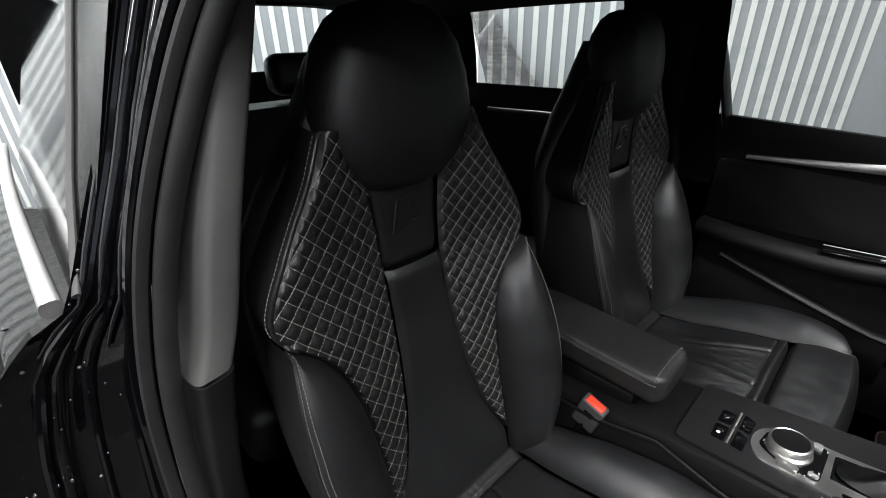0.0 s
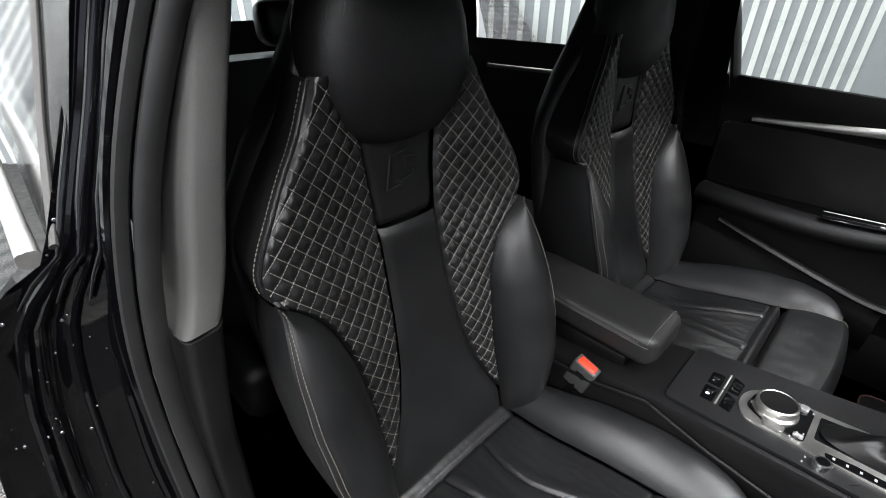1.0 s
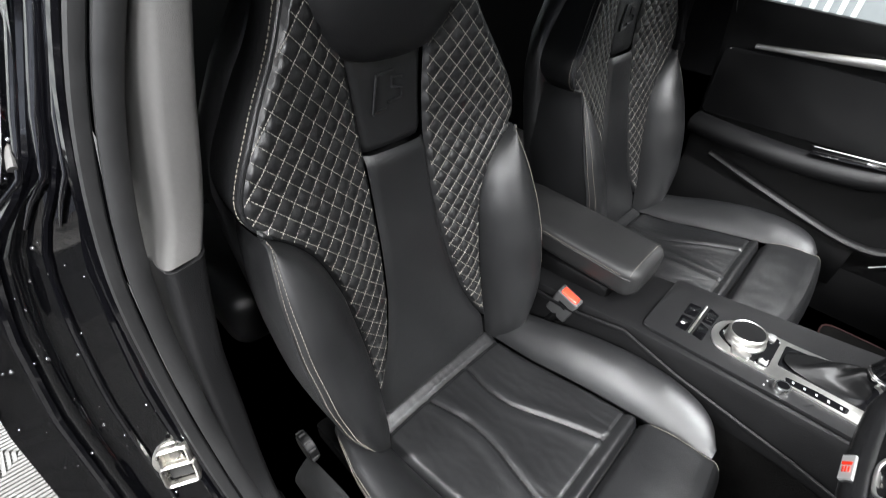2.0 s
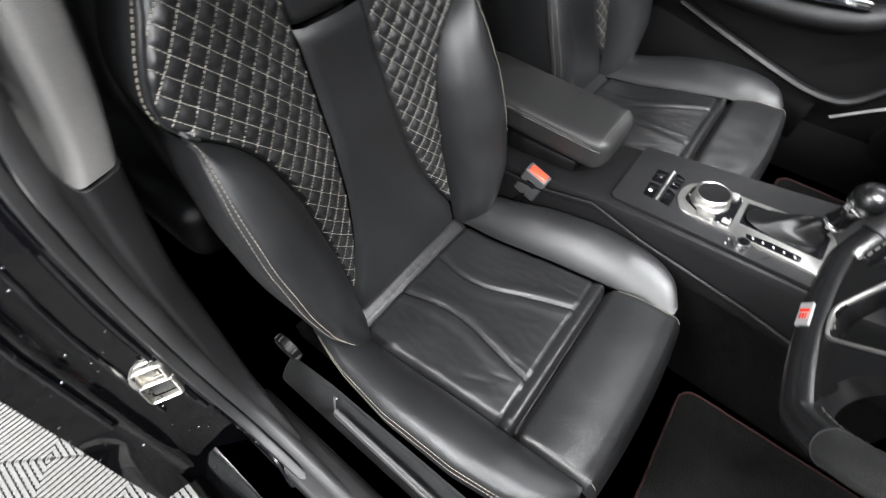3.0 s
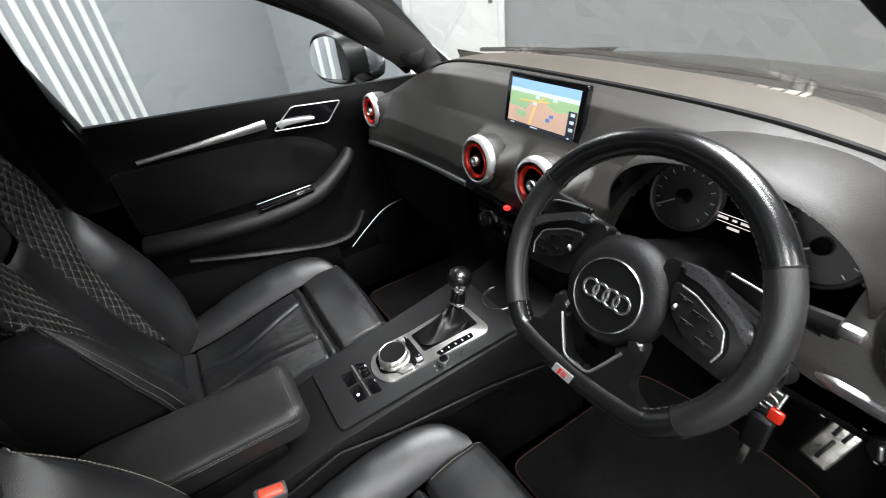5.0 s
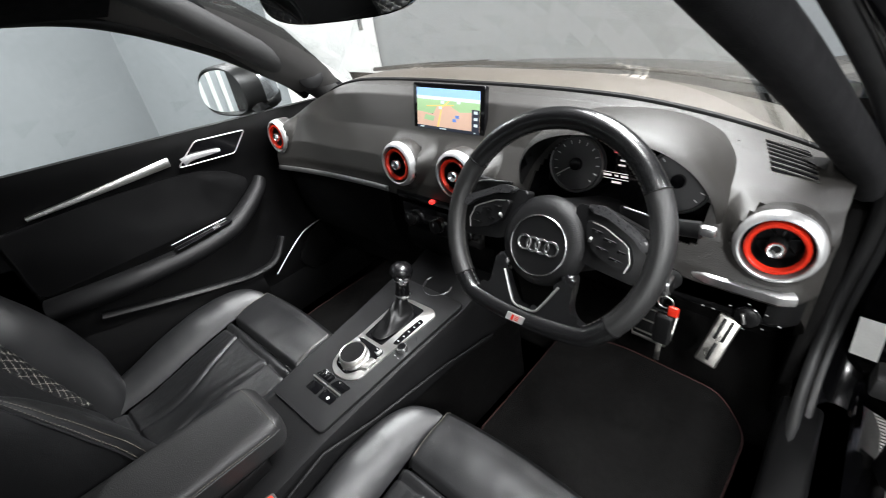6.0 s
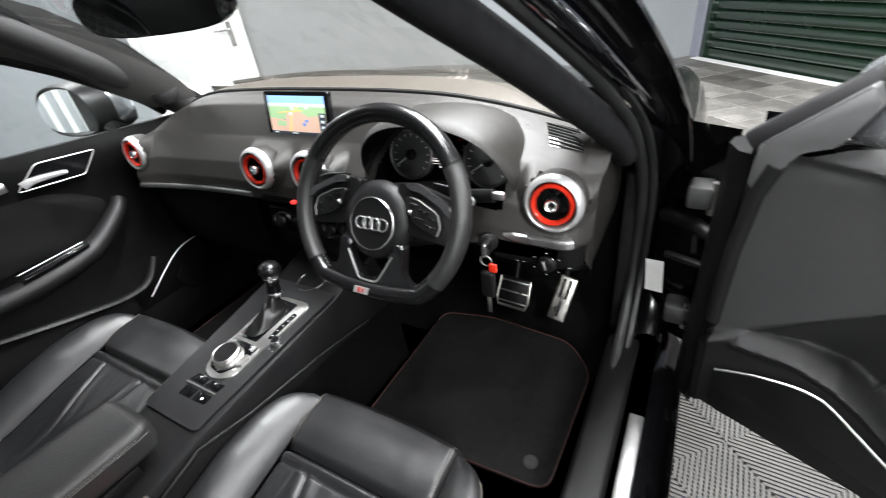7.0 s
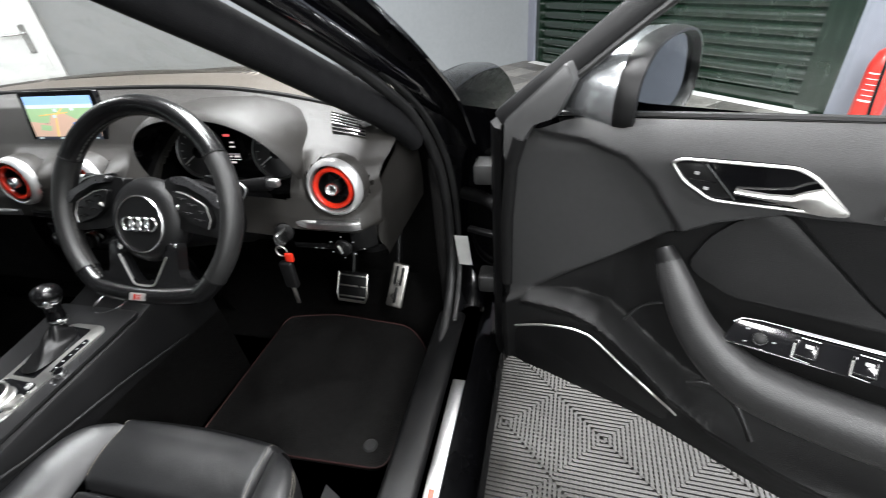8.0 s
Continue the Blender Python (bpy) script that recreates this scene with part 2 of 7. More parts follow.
def dashes(path, length=0.0042, gap=0.0026, wide=0.0011, high=0.0009, normal=(0, 0, 1)):
    """Stitches along a polyline, as small boxes."""
    verts, faces = [], []
    path = [Vector(p) for p in path]
    nrm = Vector(normal).normalized()
    runs = [0.0]
    for p, q in zip(path, path[1:]):
        runs.append(runs[-1] + (q - p).length)

    def at(s):
        k = min(len(path) - 2, max(0, int(np.searchsorted(runs, s)) - 1))
        seg = runs[k + 1] - runs[k]
        return path[k].lerp(path[k + 1], 0.0 if seg < 1e-9 else (s - runs[k]) / seg)

    s = gap
    while s + length < runs[-1]:
        a, b = at(s), at(s + length)
        s += length + gap
        x = (b - a).cross(nrm)
        if x.length < 1e-7:
            continue
        x = x.normalized() * wide * 0.5
        h = x.cross(b - a).normalized() * high
        if h.dot(nrm) < 0:
            h = -h
        k = len(verts)
        verts += [a - x - h * 0.5, a + x - h * 0.5, b + x - h * 0.5, b - x - h * 0.5, a - x * 0.6 + h, a + x * 0.6 + h, b + x * 0.6 + h, b - x * 0.6 + h]
        faces += [(k + 4, k + 5, k + 6, k + 7), (k, k + 1, k + 5, k + 4), (k + 1, k + 2, k + 6, k + 5), (k + 2, k + 3, k + 7, k + 6), (k + 3, k, k + 4, k + 7)]
    return verts, faces


def stitched(name, runs, mat, parent, label=""):
    """All stitches of one seam or quilt as one part."""
    verts, faces = [], []
    for v, f in runs:
        k = len(verts)
        verts += v
        faces += [tuple(i + k for i in q) for q in f]
    o = origin_of(parent)
    me = bpy.data.meshes.new(name)
    me.from_pydata([v - o for v in verts], [], faces)
    me.materials.append(mat)
    ob = new(name, me)
    ob.parent = parent
    return tagged(ob, label, "", "", "stuff")

# ---------------------------------------------------------------- workshop
WALLPAINT = material("grey_wall_paint", (0.235, 0.25, 0.26), 0.6, vary=0.06, scale=2.5, grain=0.15, grain_scale=160)
SHUTWALL = material("blue_grey_wall_paint", (0.20, 0.21, 0.25), 0.6, vary=0.06, scale=2.5, grain=0.15, grain_scale=160)
STRIPE = material("white_wall_stripe", (0.58, 0.60, 0.58), 0.5, vary=0.04, scale=5)
DOORWHITE = material("white_gloss_door", (0.82, 0.82, 0.81), 0.35, vary=0.03, scale=4)
GREEN = material("dark_green_shutter", (0.0035, 0.014, 0.007), 0.24, vary=0.2, scale=5, spec=1.0, coat=0.5)
TILE = material("grey_plastic_tile", (0.055, 0.053, 0.050), 0.5, vary=0.15, scale=20)
# near-black sheet under tiles and slabs; its colour carries the gaps' shade
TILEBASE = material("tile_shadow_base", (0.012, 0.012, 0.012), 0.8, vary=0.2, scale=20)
STONE = material("grey_stone_floor", (0.17, 0.163, 0.152), 0.45, vary=0.45, scale=3.5)
CEIL = material("grey_ceiling", (0.32, 0.32, 0.32), 0.8, vary=0.04, scale=3)
LAMPFACE = material("lamp_diffuser", (0.9, 0.9, 0.9), 0.5, emit=6.0, emit_color=(1.0, 0.97, 0.93))
REDCAN = material("red_extinguisher", (0.62, 0.03, 0.02), 0.3, vary=0.06, coat=0.5)

A0, A1, B0, B1, HIGH = -4.22, 4.6, -2.49, 4.78, 2.9
STRIPES_TO = -2.30


def room_box(a0, a1, b0, b1, z0, z1):
    bm = bmesh.new()
    bmesh.ops.create_cube(bm, size=1.0)
    bmesh.ops.scale(bm, vec=(a1 - a0, b1 - b0, z1 - z0), verts=bm.verts)
    bmesh.ops.translate(bm, vec=((a0 + a1) / 2, (b0 + b1) / 2, (z0 + z1) / 2), verts=bm.verts)
    bmesh.ops.transform(bm, matrix=ROOM_M, verts=bm.verts)
    return bm


def fixed(name, bm, mat, label, category):
    return tagged(part(name, bm, mat, None, label), label, category, "", "structure")


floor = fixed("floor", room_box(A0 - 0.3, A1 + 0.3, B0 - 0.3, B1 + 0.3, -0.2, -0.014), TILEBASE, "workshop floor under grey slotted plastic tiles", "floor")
fixed("ceiling", room_box(A0 - 0.3, A1 + 0.3, B0 - 0.3, B1 + 0.3, HIGH, HIGH + 0.2), CEIL, "plain grey workshop ceiling", "ceiling")
wall_west = fixed("wall_west", room_box(A0 - 0.3, A1 + 0.3, B0 - 0.25, B0, -0.014, HIGH), WALLPAINT, "grey painted wall with white vertical stripes", "wall")
wall_east = fixed("wall_east", room_box(A1, A1 + 0.25, B0, B1, -0.014, HIGH), WALLPAINT, "grey painted workshop wall with white stripes", "wall")
# the wall with the white door
fixed("wall_north", room_box(A0 - 0.25, A0, B0, B1, -0.014, HIGH), WALLPAINT, "grey painted wall beside the white door", "wall")
# the wall with the roller shutter opening
SH0, SH1, SHTOP = -4.10, -0.80, 2.45
fixed("wall_shutter_left", room_box(A0, SH0, B1, B1 + 0.25, -0.014, HIGH), SHUTWALL, "blue grey wall beside the shutter", "wall")
fixed("wall_shutter_right", room_box(SH1, A1, B1, B1 + 0.25, -0.014, HIGH), SHUTWALL, "grey wall beside the roller shutter", "wall")
fixed("wall_shutter_top", room_box(SH0, SH1, B1, B1 + 0.25, SHTOP, HIGH), SHUTWALL, "grey wall above the roller shutter", "wall")

# white stripes: thin painted battens on the west wall
stripe_a = STRIPES_TO
while stripe_a < A1 - 0.1:
    bm = room_box(stripe_a - 0.036, stripe_a, B0, B0 + 0.006, 0.0, HIGH)
    s = part("wall_stripe", bm, STRIPE, wall_west)
    stripe_a += 0.098
stripe_b = B0 + 0.10
while stripe_b < B1 - 0.1:
    part("wall_stripe", room_box(A1 - 0.006, A1, stripe_b - 0.060, stripe_b, 0.0, HIGH), STRIPE, wall_east)
    stripe_b += 0.098

# the framed panel on the west wall
panel = thing("picture_panel", room(-2.9, B0 + 0.01, 1.45), "white framed panel hung on the grey wall", "picture")
part("backing", room_box(-3.25, -2.75, B0 + 0.003, B0 + 0.02, 1.42, 1.85), DOORWHITE, panel)
for a0, a1, z0, z1 in ((-3.27, -2.73, 1.40, 1.43), (-3.27, -2.73, 1.84, 1.87), (-3.27, -3.24, 1.43, 1.84), (-2.76, -2.73, 1.43, 1.84)):
    part("frame_bar", room_box(a0, a1, B0 + 0.003, B0 + 0.03, z0, z1), DOORWHITE, panel)

# the white door on the north wall
D0, D1 = -0.92, -0.10
wdoor = thing("door_1", room(A0 + 0.02, (D0 + D1) / 2, 0), "closed white gloss door with a chrome lever handle", "door", "", "structure")
part("door_leaf", room_box(A0 + 0.002, A0 + 0.04, D0, D1, 0.0, 2.03), DOORWHITE, wdoor)
for b0, b1, z0, z1 in ((D0 - 0.08, D0 - 0.004, 0, 2.11), (D1 + 0.004, D1 + 0.06, 0, 2.11), (D0 - 0.004, D1 + 0.004, 2.04, 2.11)):
    part("door_frame", room_box(A0 + 0.002, A0 + 0.055, b0, b1, z0, z1), DOORWHITE, wdoor)
part("handle_plate", room_box(A0 + 0.04, A0 + 0.048, D1 - 0.085, D1 - 0.045, 0.86, 1.06), CHROME, wdoor)
part("lever", sweep([room(A0 + 0.05, D1 - 0.065, 1.0), room(A0 + 0.09, D1 - 0.065, 1.0), room(A0 + 0.095, D1 - 0.19, 1.0)], 0.009, 10), CHROME, wdoor)

# roller shutter
shutter = thing("roller_shutter", room((SH0 + SH1) / 2, B1 + 0.08, 0), "closed dark green slatted roller shutter", "shutter")
prof = [(-0.004, 0.0), (0.012, 0.004), (0.022, 0.016), (0.027, 0.038), (0.024, 0.064), (0.014, 0.082), (-0.002, 0.090), (-0.010, 0.100)]


def slat(z):
    rings = []
    for a in (SH0 + 0.02, SH1 - 0.02):
        rings.append([room(a, B1 + 0.10 - d, z + h) for d, h in prof] + [room(a, B1 + 0.115, z + h) for d, h in prof[::-1]])
    return loft(rings)


z = 0.10
while z < SHTOP:
    part("slat", slat(z), GREEN, shutter)
    z += 0.100
for a0, a1 in ((SH0, SH0 + 0.06), (SH1 - 0.22, SH1)):
    part("guide_rail", room_box(a0 + 0.001, a1 - 0.001, B1 + 0.03, B1 + 0.16, 0.0, SHTOP), GREEN, shutter)
part("bottom_bar", room_box(SH0 + 0.06, SH1 - 0.22, B1 + 0.07, B1 + 0.12, 0.0, 0.10), GREEN, shutter)
fixed("threshold", room_box(SH0, SH1 - 0.1, B1 - 0.09, B1 + 0.02, -0.014, 0.012), DOORWHITE, "white painted threshold strip under the shutter", "threshold")

# extinguisher by the shutter
ext = thing("fire_extinguisher", room(-0.53, B1 - 0.13, 0), "red fire extinguisher with black hose by the shutter", "extinguisher")
ec = room(-0.53, B1 - 0.13, 0)
part("cylinder", revolve([(0.0, 0.0), (0.08, 0.0), (0.085, 0.03), (0.085, 0.42), (0.06, 0.50), (0.02, 0.53), (0.0, 0.53)], ec, (0, 0, 1), 28), REDCAN, ext)
part("valve", rbox(ec + Vector((0, 0, 0.56)), (0.04, 0.05, 0.06), 0.006), HARD, ext)
part("grip", rbox(ec + Vector((0, -0.03, 0.60)), (0.02, 0.12, 0.015), 0.004), HARD, ext)
part("hose", sweep(smooth_path([ec + Vector((0, -0.03, 0.56)), ec + Vector((-0.06, -0.10, 0.52)), ec + Vector((-0.05, -0.11, 0.25)), ec + Vector((-0.03, -0.10, 0.12))]), 0.010, 8), HARD, ext)
to_car = Vector((-0.75, -0.66, 0.0)).normalized()
for k, (wide, high) in enumerate(((0.9, 0.010), (1.0, 0.006), (0.8, 0.006), (1.0, 0.006), (0.7, 0.006), (1.0, 0.014))):
    arc = []
    for q in range(9):
        turn = Matrix.Rotation((q / 8 - 0.5) * wide, 3, "Z")
        arc.append(ec + turn @ to_car * 0.0855 + Vector((0, 0, 0.38 - 0.034 * k)))
    part("print_bar", sweep(arc, (0.0012, high / 2), 6), WHITE, ext)

# ceiling lamps: unseen fixtures, one at each added light
lamp0 = None
for a, b, power in LAMPS:
    if lamp0 is None:
        lamp0 = thing("ceiling_light", room(a, b, HIGH), "unseen flat white ceiling fixture added for its light", "lamp", "ceiling lights")
        part("housing", room_box(a - 0.78, a + 0.78, b - 0.17, b + 0.17, HIGH - 0.05, HIGH), CEIL, lamp0)
        part("diffuser", room_box(a - 0.75, a + 0.75, b - 0.14, b + 0.14, HIGH - 0.06, HIGH - 0.051), LAMPFACE, lamp0)
    else:
        copy_thing(lamp0, Matrix.Translation(room(a, b, HIGH)))

# paved strip by the shutter: worn stone slabs
rnd = random.Random(4)
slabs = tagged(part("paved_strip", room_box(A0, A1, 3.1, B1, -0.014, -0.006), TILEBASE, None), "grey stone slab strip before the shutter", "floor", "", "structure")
slab_me = None
for i in range(29):
    for j in range(5):
        if slab_me is None:
            bm = rbox((0, 0, 0), (0.298, 0.328, 0.016), 0.004, 1)
            slab_me = bpy.data.meshes.new("slab")
            bm.to_mesh(slab_me)
            bm.free()
            slab_me.materials.append(STONE)
        ob = new("slab", slab_me)
        ob.parent = slabs
        ob.matrix_basis = Matrix.Translation(room(A0 + 0.15 + 0.302 * i, 3.27 + 0.332 * j, 0.0)) @ ROOM_M @ Matrix.Rotation(math.pi * rnd.choice((0, 1)), 4, "Z")
nt = STONE.node_tree
oi = nt.nodes.new("ShaderNodeObjectInfo")
mr = nt.nodes.new("ShaderNodeMapRange")
mr.inputs["To Min"].default_value, mr.inputs["To Max"].default_value = 0.45, 1.5
nt.links.new(oi.outputs["Random"], mr.inputs["Value"])
sc = nt.nodes.new("ShaderNodeVectorMath")
sc.operation = "SCALE"
src = nt.nodes["Principled BSDF"].inputs["Base Color"].links[0].from_socket
nt.links.new(src, sc.inputs[0])
nt.links.new(mr.outputs[0], sc.inputs["Scale"])
nt.links.new(sc.outputs[0], nt.nodes["Principled BSDF"].inputs["Base Color"])

# slotted plastic tiles: cells of ribs at forty-five degrees, turned from cell to cell
CELL = 0.2035


def rib_mesh(turn):
    verts, faces = [], []
    h, step, w = CELL / 2, 0.0180, 0.0084

    def bar(p, q, wide, top, low):
        d = (Vector(q) - Vector(p)).normalized()
        x = Vector((-d.y, d.x, 0)) * wide / 2
        k = len(verts)
        for c, z in ((p, low), (q, low), (p, top), (q, top)):
            c = Vector((*c, 0))
            verts.extend([(c - x) + Vector((0, 0, z)), (c + x) + Vector((0, 0, z))])
        faces.extend([(k + 4, k + 5, k + 7, k + 6), (k, k + 2, k + 6, k + 4), (k + 1, k + 5, k + 7, k + 3), (k, k + 4, k + 5, k + 1), (k + 2, k + 3, k + 7, k + 6)])

    for fam, (wide, top, stp) in enumerate(((w, 0.0, step), (0.0042, -0.004, step))):
        k = -h * 2 + stp / 2
        while k < h * 2:
            sgn = turn if fam == 0 else -turn
            # line x + sgn * y = k inside the square
            pts = []
            for x in (-h, h):
                y = (k - x) * sgn
                if -h <= y <= h:
                    pts.append((x, y))
            for y in (-h, h):
                x = k - sgn * y
                if -h < x < h:
                    pts.append((x, y))
            if len(pts) >= 2 and (Vector(pts[0]) - Vector(pts[1])).length > 0.012:
                bar(pts[0], pts[1], wide, top, -0.0135)
            k += stp
    me = bpy.data.meshes.new("floor_tile")
    me.from_pydata(verts, [], faces)
    me.materials.append(TILE)
    return me


tile_me = [rib_mesh(1), rib_mesh(-1)]
TA, TB = 0.181, 1.471
far = []
count = 0
for i in range(-8, 13):
    for j in range(-10, 9):
        p = room(TA + (i + 0.5) * CELL, TB + (j + 0.5) * CELL, 0.0)
        if p.x < 0.55 or p.x > 2.6 or p.y < -1.9 or p.y > 2.3 or TB + (j + 0.5) * CELL > 3.0:
            continue
        if count < 290:
            ob = new("floor_tile", tile_me[(i + j) % 2])
            ob.parent = floor
            ob.matrix_basis = Matrix.Translation(p) @ ROOM_M
            count += 1

# ---------------------------------------------------------------- car body
car = thing("car", (0, 0.0, 0.15), "black five-door hatchback with black leather interior and open driver door", "car")


def X(sign):
    return lambda x, y, z: Vector((sign * x, y, z))


# cabin floor, tunnel side and bulkhead, rear cabin
part("cabin_floor", sheet(lambda u, v: Vector((-0.76 + 1.50 * u, -1.5 + 2.75 * v, 0.225 + 0.12 * max(0, v - 0.9) * 10 * 0.9)), 12, 24, 0.02), CARPET, car, "black carpeted cabin floor")
part("bulkhead", sheet(lambda u, v: Vector((-0.76 + 1.52 * u, 1.20 - 0.12 * v * v, 0.23 + 0.75 * v)), 6, 8, 0.02), CARPET, car)
part("headliner", sheet(lambda u, v: Vector((-0.57 + 1.14 * u, 0.36 - 1.86 * v, 1.385 - 0.075 * (2 * u - 1) ** 4 - 0.05 * (1 - v) ** 3 - 0.05 * v ** 3)), 16, 16, 0.02), HEADLINER, car)
part("roof", sheet(lambda u, v: Vector((-0.62 + 1.24 * u, 0.42 - 1.98 * v, 1.435 - 0.085 * (2 * u - 1) ** 4 - 0.06 * (1 - v) ** 3 - 0.05 * v ** 3)), 16, 16, 0.015), PAINT, car)

# windscreen and its header
WS_BASE = lambda u: Vector((-0.66 + 1.32 * u, 1.08 - 0.30 * (2 * u - 1) ** 2 * abs(2 * u - 1) ** 0.6, 1.005 - 0.02 * (2 * u - 1) ** 2))
WS_TOP = lambda u: Vector((-0.53 + 1.06 * u, 0.40 - 0.10 * (2 * u - 1) ** 2, 1.345 - 0.03 * (2 * u - 1) ** 2))
wsb = sheet(lambda u, v: WS_BASE(0.10 + 0.90 * u).lerp(WS_TOP(0.10 + 0.90 * u), v) + Vector((0, 0.02, 0.03)) * math.sin(math.pi * v), 20, 10, 0.004)
ws = part("windscreen", wsb, SCREENGLASS, car, "curved clear windscreen")
ws.visible_shadow = False
part("windscreen_header", sweep([WS_TOP(k / 12) + Vector((0, 0.0, 0.005)) for k in range(13)], (0.05, 0.02), 10), HEADLINER, car)
part("wiper_cowl", sheet(lambda u, v: WS_BASE(u) + Vector((0, 0.02 + 0.16 * v, -0.03 - 0.02 * v)), 20, 3, 0.01), HARD, car)
for x0, x1 in ((-0.55, 0.05), (0.0, 0.6)):
    part("wiper", sweep([(x0 + (x1 - x0) * k / 6, 1.13 - 0.12 * ((x0 + (x1 - x0) * k / 6) / 0.6) ** 2, 1.005 + 0.008 * math.sin(k * 0.5)) for k in range(7)], (0.008, 0.006), 8), HARD, car)

# bonnet and wings
part("bonnet", sheet(lambda u, v: Vector(((-0.72 + 1.44 * u) * (1 - 0.05 * v), 1.20 - 0.24 * (2 * u - 1) ** 2 * (1 - v) + 0.85 * v, 0.97 - 0.05 * (2 * u - 1) ** 4 - 0.16 * v ** 1.8)), 18, 12, 0.012), PAINT, car)
for sg, nm in ((-1, "front_wing"), (1, "front_wing")):
    part(nm, sheet(lambda u, v: Vector((sg * (0.67 + 0.225 * math.sin(v * 1.5)), 0.95 + 0.98 * u, 0.950 - 0.10 * u ** 1.8 - 0.62 * (1 - math.cos(v * 1.5)) ** 1.6)), 24, 18, 0.008), PAINT, car, "gloss black front wing")

# A-pillars: trimmed inside, painted outside
APATH = [(0.520, 0.31, 1.325), (0.555, 0.455, 1.235), (0.605, 0.60, 1.140), (0.650, 0.74, 1.045), (0.690, 0.86, 0.960), (0.705, 0.93, 0.90)]
for sg in (-1, 1):
    lift = 0.03 if sg < 0 else 0.0
    path = smooth_path([(sg * x, y + 0.7 * lift, z + lift) for x, y, z in APATH], 5)
    part("a_pillar_trim", sweep(path, [(0.034 + 0.010 * (k / len(path)) ** 2, 0.028) for k in range(len(path))], 14, up=(sg * 0.8, 0.2, 0.5)), PILLARGREY if sg < 0 else HEADLINER, car, "fabric-look pillar trim")
    path = smooth_path([(sg * (x + 0.060), y + 0.075 + 0.4 * lift, z + 0.020 + 0.5 * lift) for x, y, z in APATH], 5)
    part("a_pillar_skin", sweep(path, (0.030, 0.026), 12, up=(sg * 0.8, 0.2, 0.5)), PAINT if sg > 0 else HEADLINER, car, "black outer pillar")
trim_run = smooth_path([(x + 0.094, y + 0.100, z + 0.030) for x, y, z in APATH], 8)
part("screen_edge_trim", sweep(trim_run, (0.0045, 0.0035), 8, up=(0.8, 0.2, 0.5)), GREYTRIM, car, "pale edge of the windscreen trim")
for k in range(0, len(trim_run) - 3, 2):
    part("trim_rib", rbox(trim_run[k] + Vector((-0.012, 0.0, 0.006)), (0.006, 0.004, 0.004), 0.001), RUBBER, car)
P_LOW = [(0.0, 0.10, 1.292), (0.2, 0.30, 1.264), (0.45, 0.497, 1.198), (0.65, 0.611, 1.137), (0.88, 0.735, 1.030), (1.0, 0.80, 0.985)]
P_UP = [(0.0, 0.28, 1.360), (0.2, 0.46, 1.345), (0.45, 0.613, 1.278), (0.65, 0.765, 1.173), (0.88, 0.875, 1.045), (1.0, 0.905, 0.995)]


def cover(u, v):
    """Passenger pillar cover from the window frame up to the windscreen edge."""
    a, b = [[lerp([(r[0], r[k]) for r in rows], u) for k in (1, 2)] for rows in (P_LOW, P_UP)]
    return Vector((-0.655 + 0.070 * v + 0.012 * math.sin(math.pi * v), a[0] + (b[0] - a[0]) * v, a[1] + (b[1] - a[1]) * v))


part("a_pillar_cover", sheet(cover, 40, 10, 0.008), GREYTRIM, car, "grey fabric-look pillar cover")
part("tweeter_grille", revolve([(0.0, 0.0), (0.034, 0.0), (0.038, -0.003), (0.038, -0.01)], (-0.606, 0.822, 1.030), (0.85, -0.45, 0.25), 24), HARD, car, "round dark tweeter grille")

# driver's door aperture: painted flange and rubber seal in a loop
SEAL = [(0.565, -0.02, 1.315), (0.575, 0.16, 1.325), (0.580, 0.33, 1.318), (0.612, 0.52, 1.228), (0.655, 0.66, 1.138), (0.698, 0.79, 1.042), (0.732, 0.90, 0.935),
        (0.750, 0.99, 0.78), (0.750, 1.03, 0.58), (0.750, 0.97, 0.43), (0.752, 0.80, 0.375), (0.755, 0.40, 0.37), (0.758, 0.10, 0.385), (0.760, -0.04, 0.44), (0.762, -0.11, 0.56),
        (0.757, -0.15, 0.70), (0.742, -0.17, 0.86), (0.705, -0.165, 1.02), (0.655, -0.135, 1.16), (0.605, -0.09, 1.27)]


def loop(pts, per=5):
    n = len(pts)
    out = []
    for i in range(n):
        out += smooth_path([pts[(i - 1) % n], pts[i], pts[(i + 1) % n], pts[(i + 2) % n]], per)[per:2 * per]
    return out


seal_loop = loop(SEAL)
part("door_seal", sweep(seal_loop, (0.010, 0.012), 10, True, up=(1, 0, 0)), RUBBER, car, "thick black rubber door seal")
part("seal_lip", sweep([p + Vector((0.020, 0, 0)) + (p - Vector((0.70, 0.43, 0.85))).normalized() * 0.010 for p in seal_loop], (0.005, 0.008), 8, True, up=(1, 0, 0)), RUBBER, car)
mid = Vector((0.70, 0.43, 0.85))


def flange(u, v):
    k = u * len(seal_loop)
    i = int(k) % len(seal_loop)
    p = seal_loop[i].lerp(seal_loop[(i + 1) % len(seal_loop)], k - int(k))
    o = (p - mid)
    o.x = 0
    o.normalize()
    k_ = 0.22 + 0.78 * min(1.0, max(0.0, (p.y - 0.02) / 0.25))
    return p + Vector((0.012 + 0.075 * k_ * v ** 1.2, 0, 0)) + o * (0.012 + 0.035 * k_ * v + 0.02 * k_ * math.sin(v * 3.1))


part("door_aperture", sheet(flange, 160, 6), SILLPAINT, car, "gloss black painted door aperture")
part("aperture_lip", sweep([flange(k / 150 * 0.9999, 1.0) for k in range(150)], (0.006, 0.006), 8, True, up=(1, 0, 0)), PAINT, car)

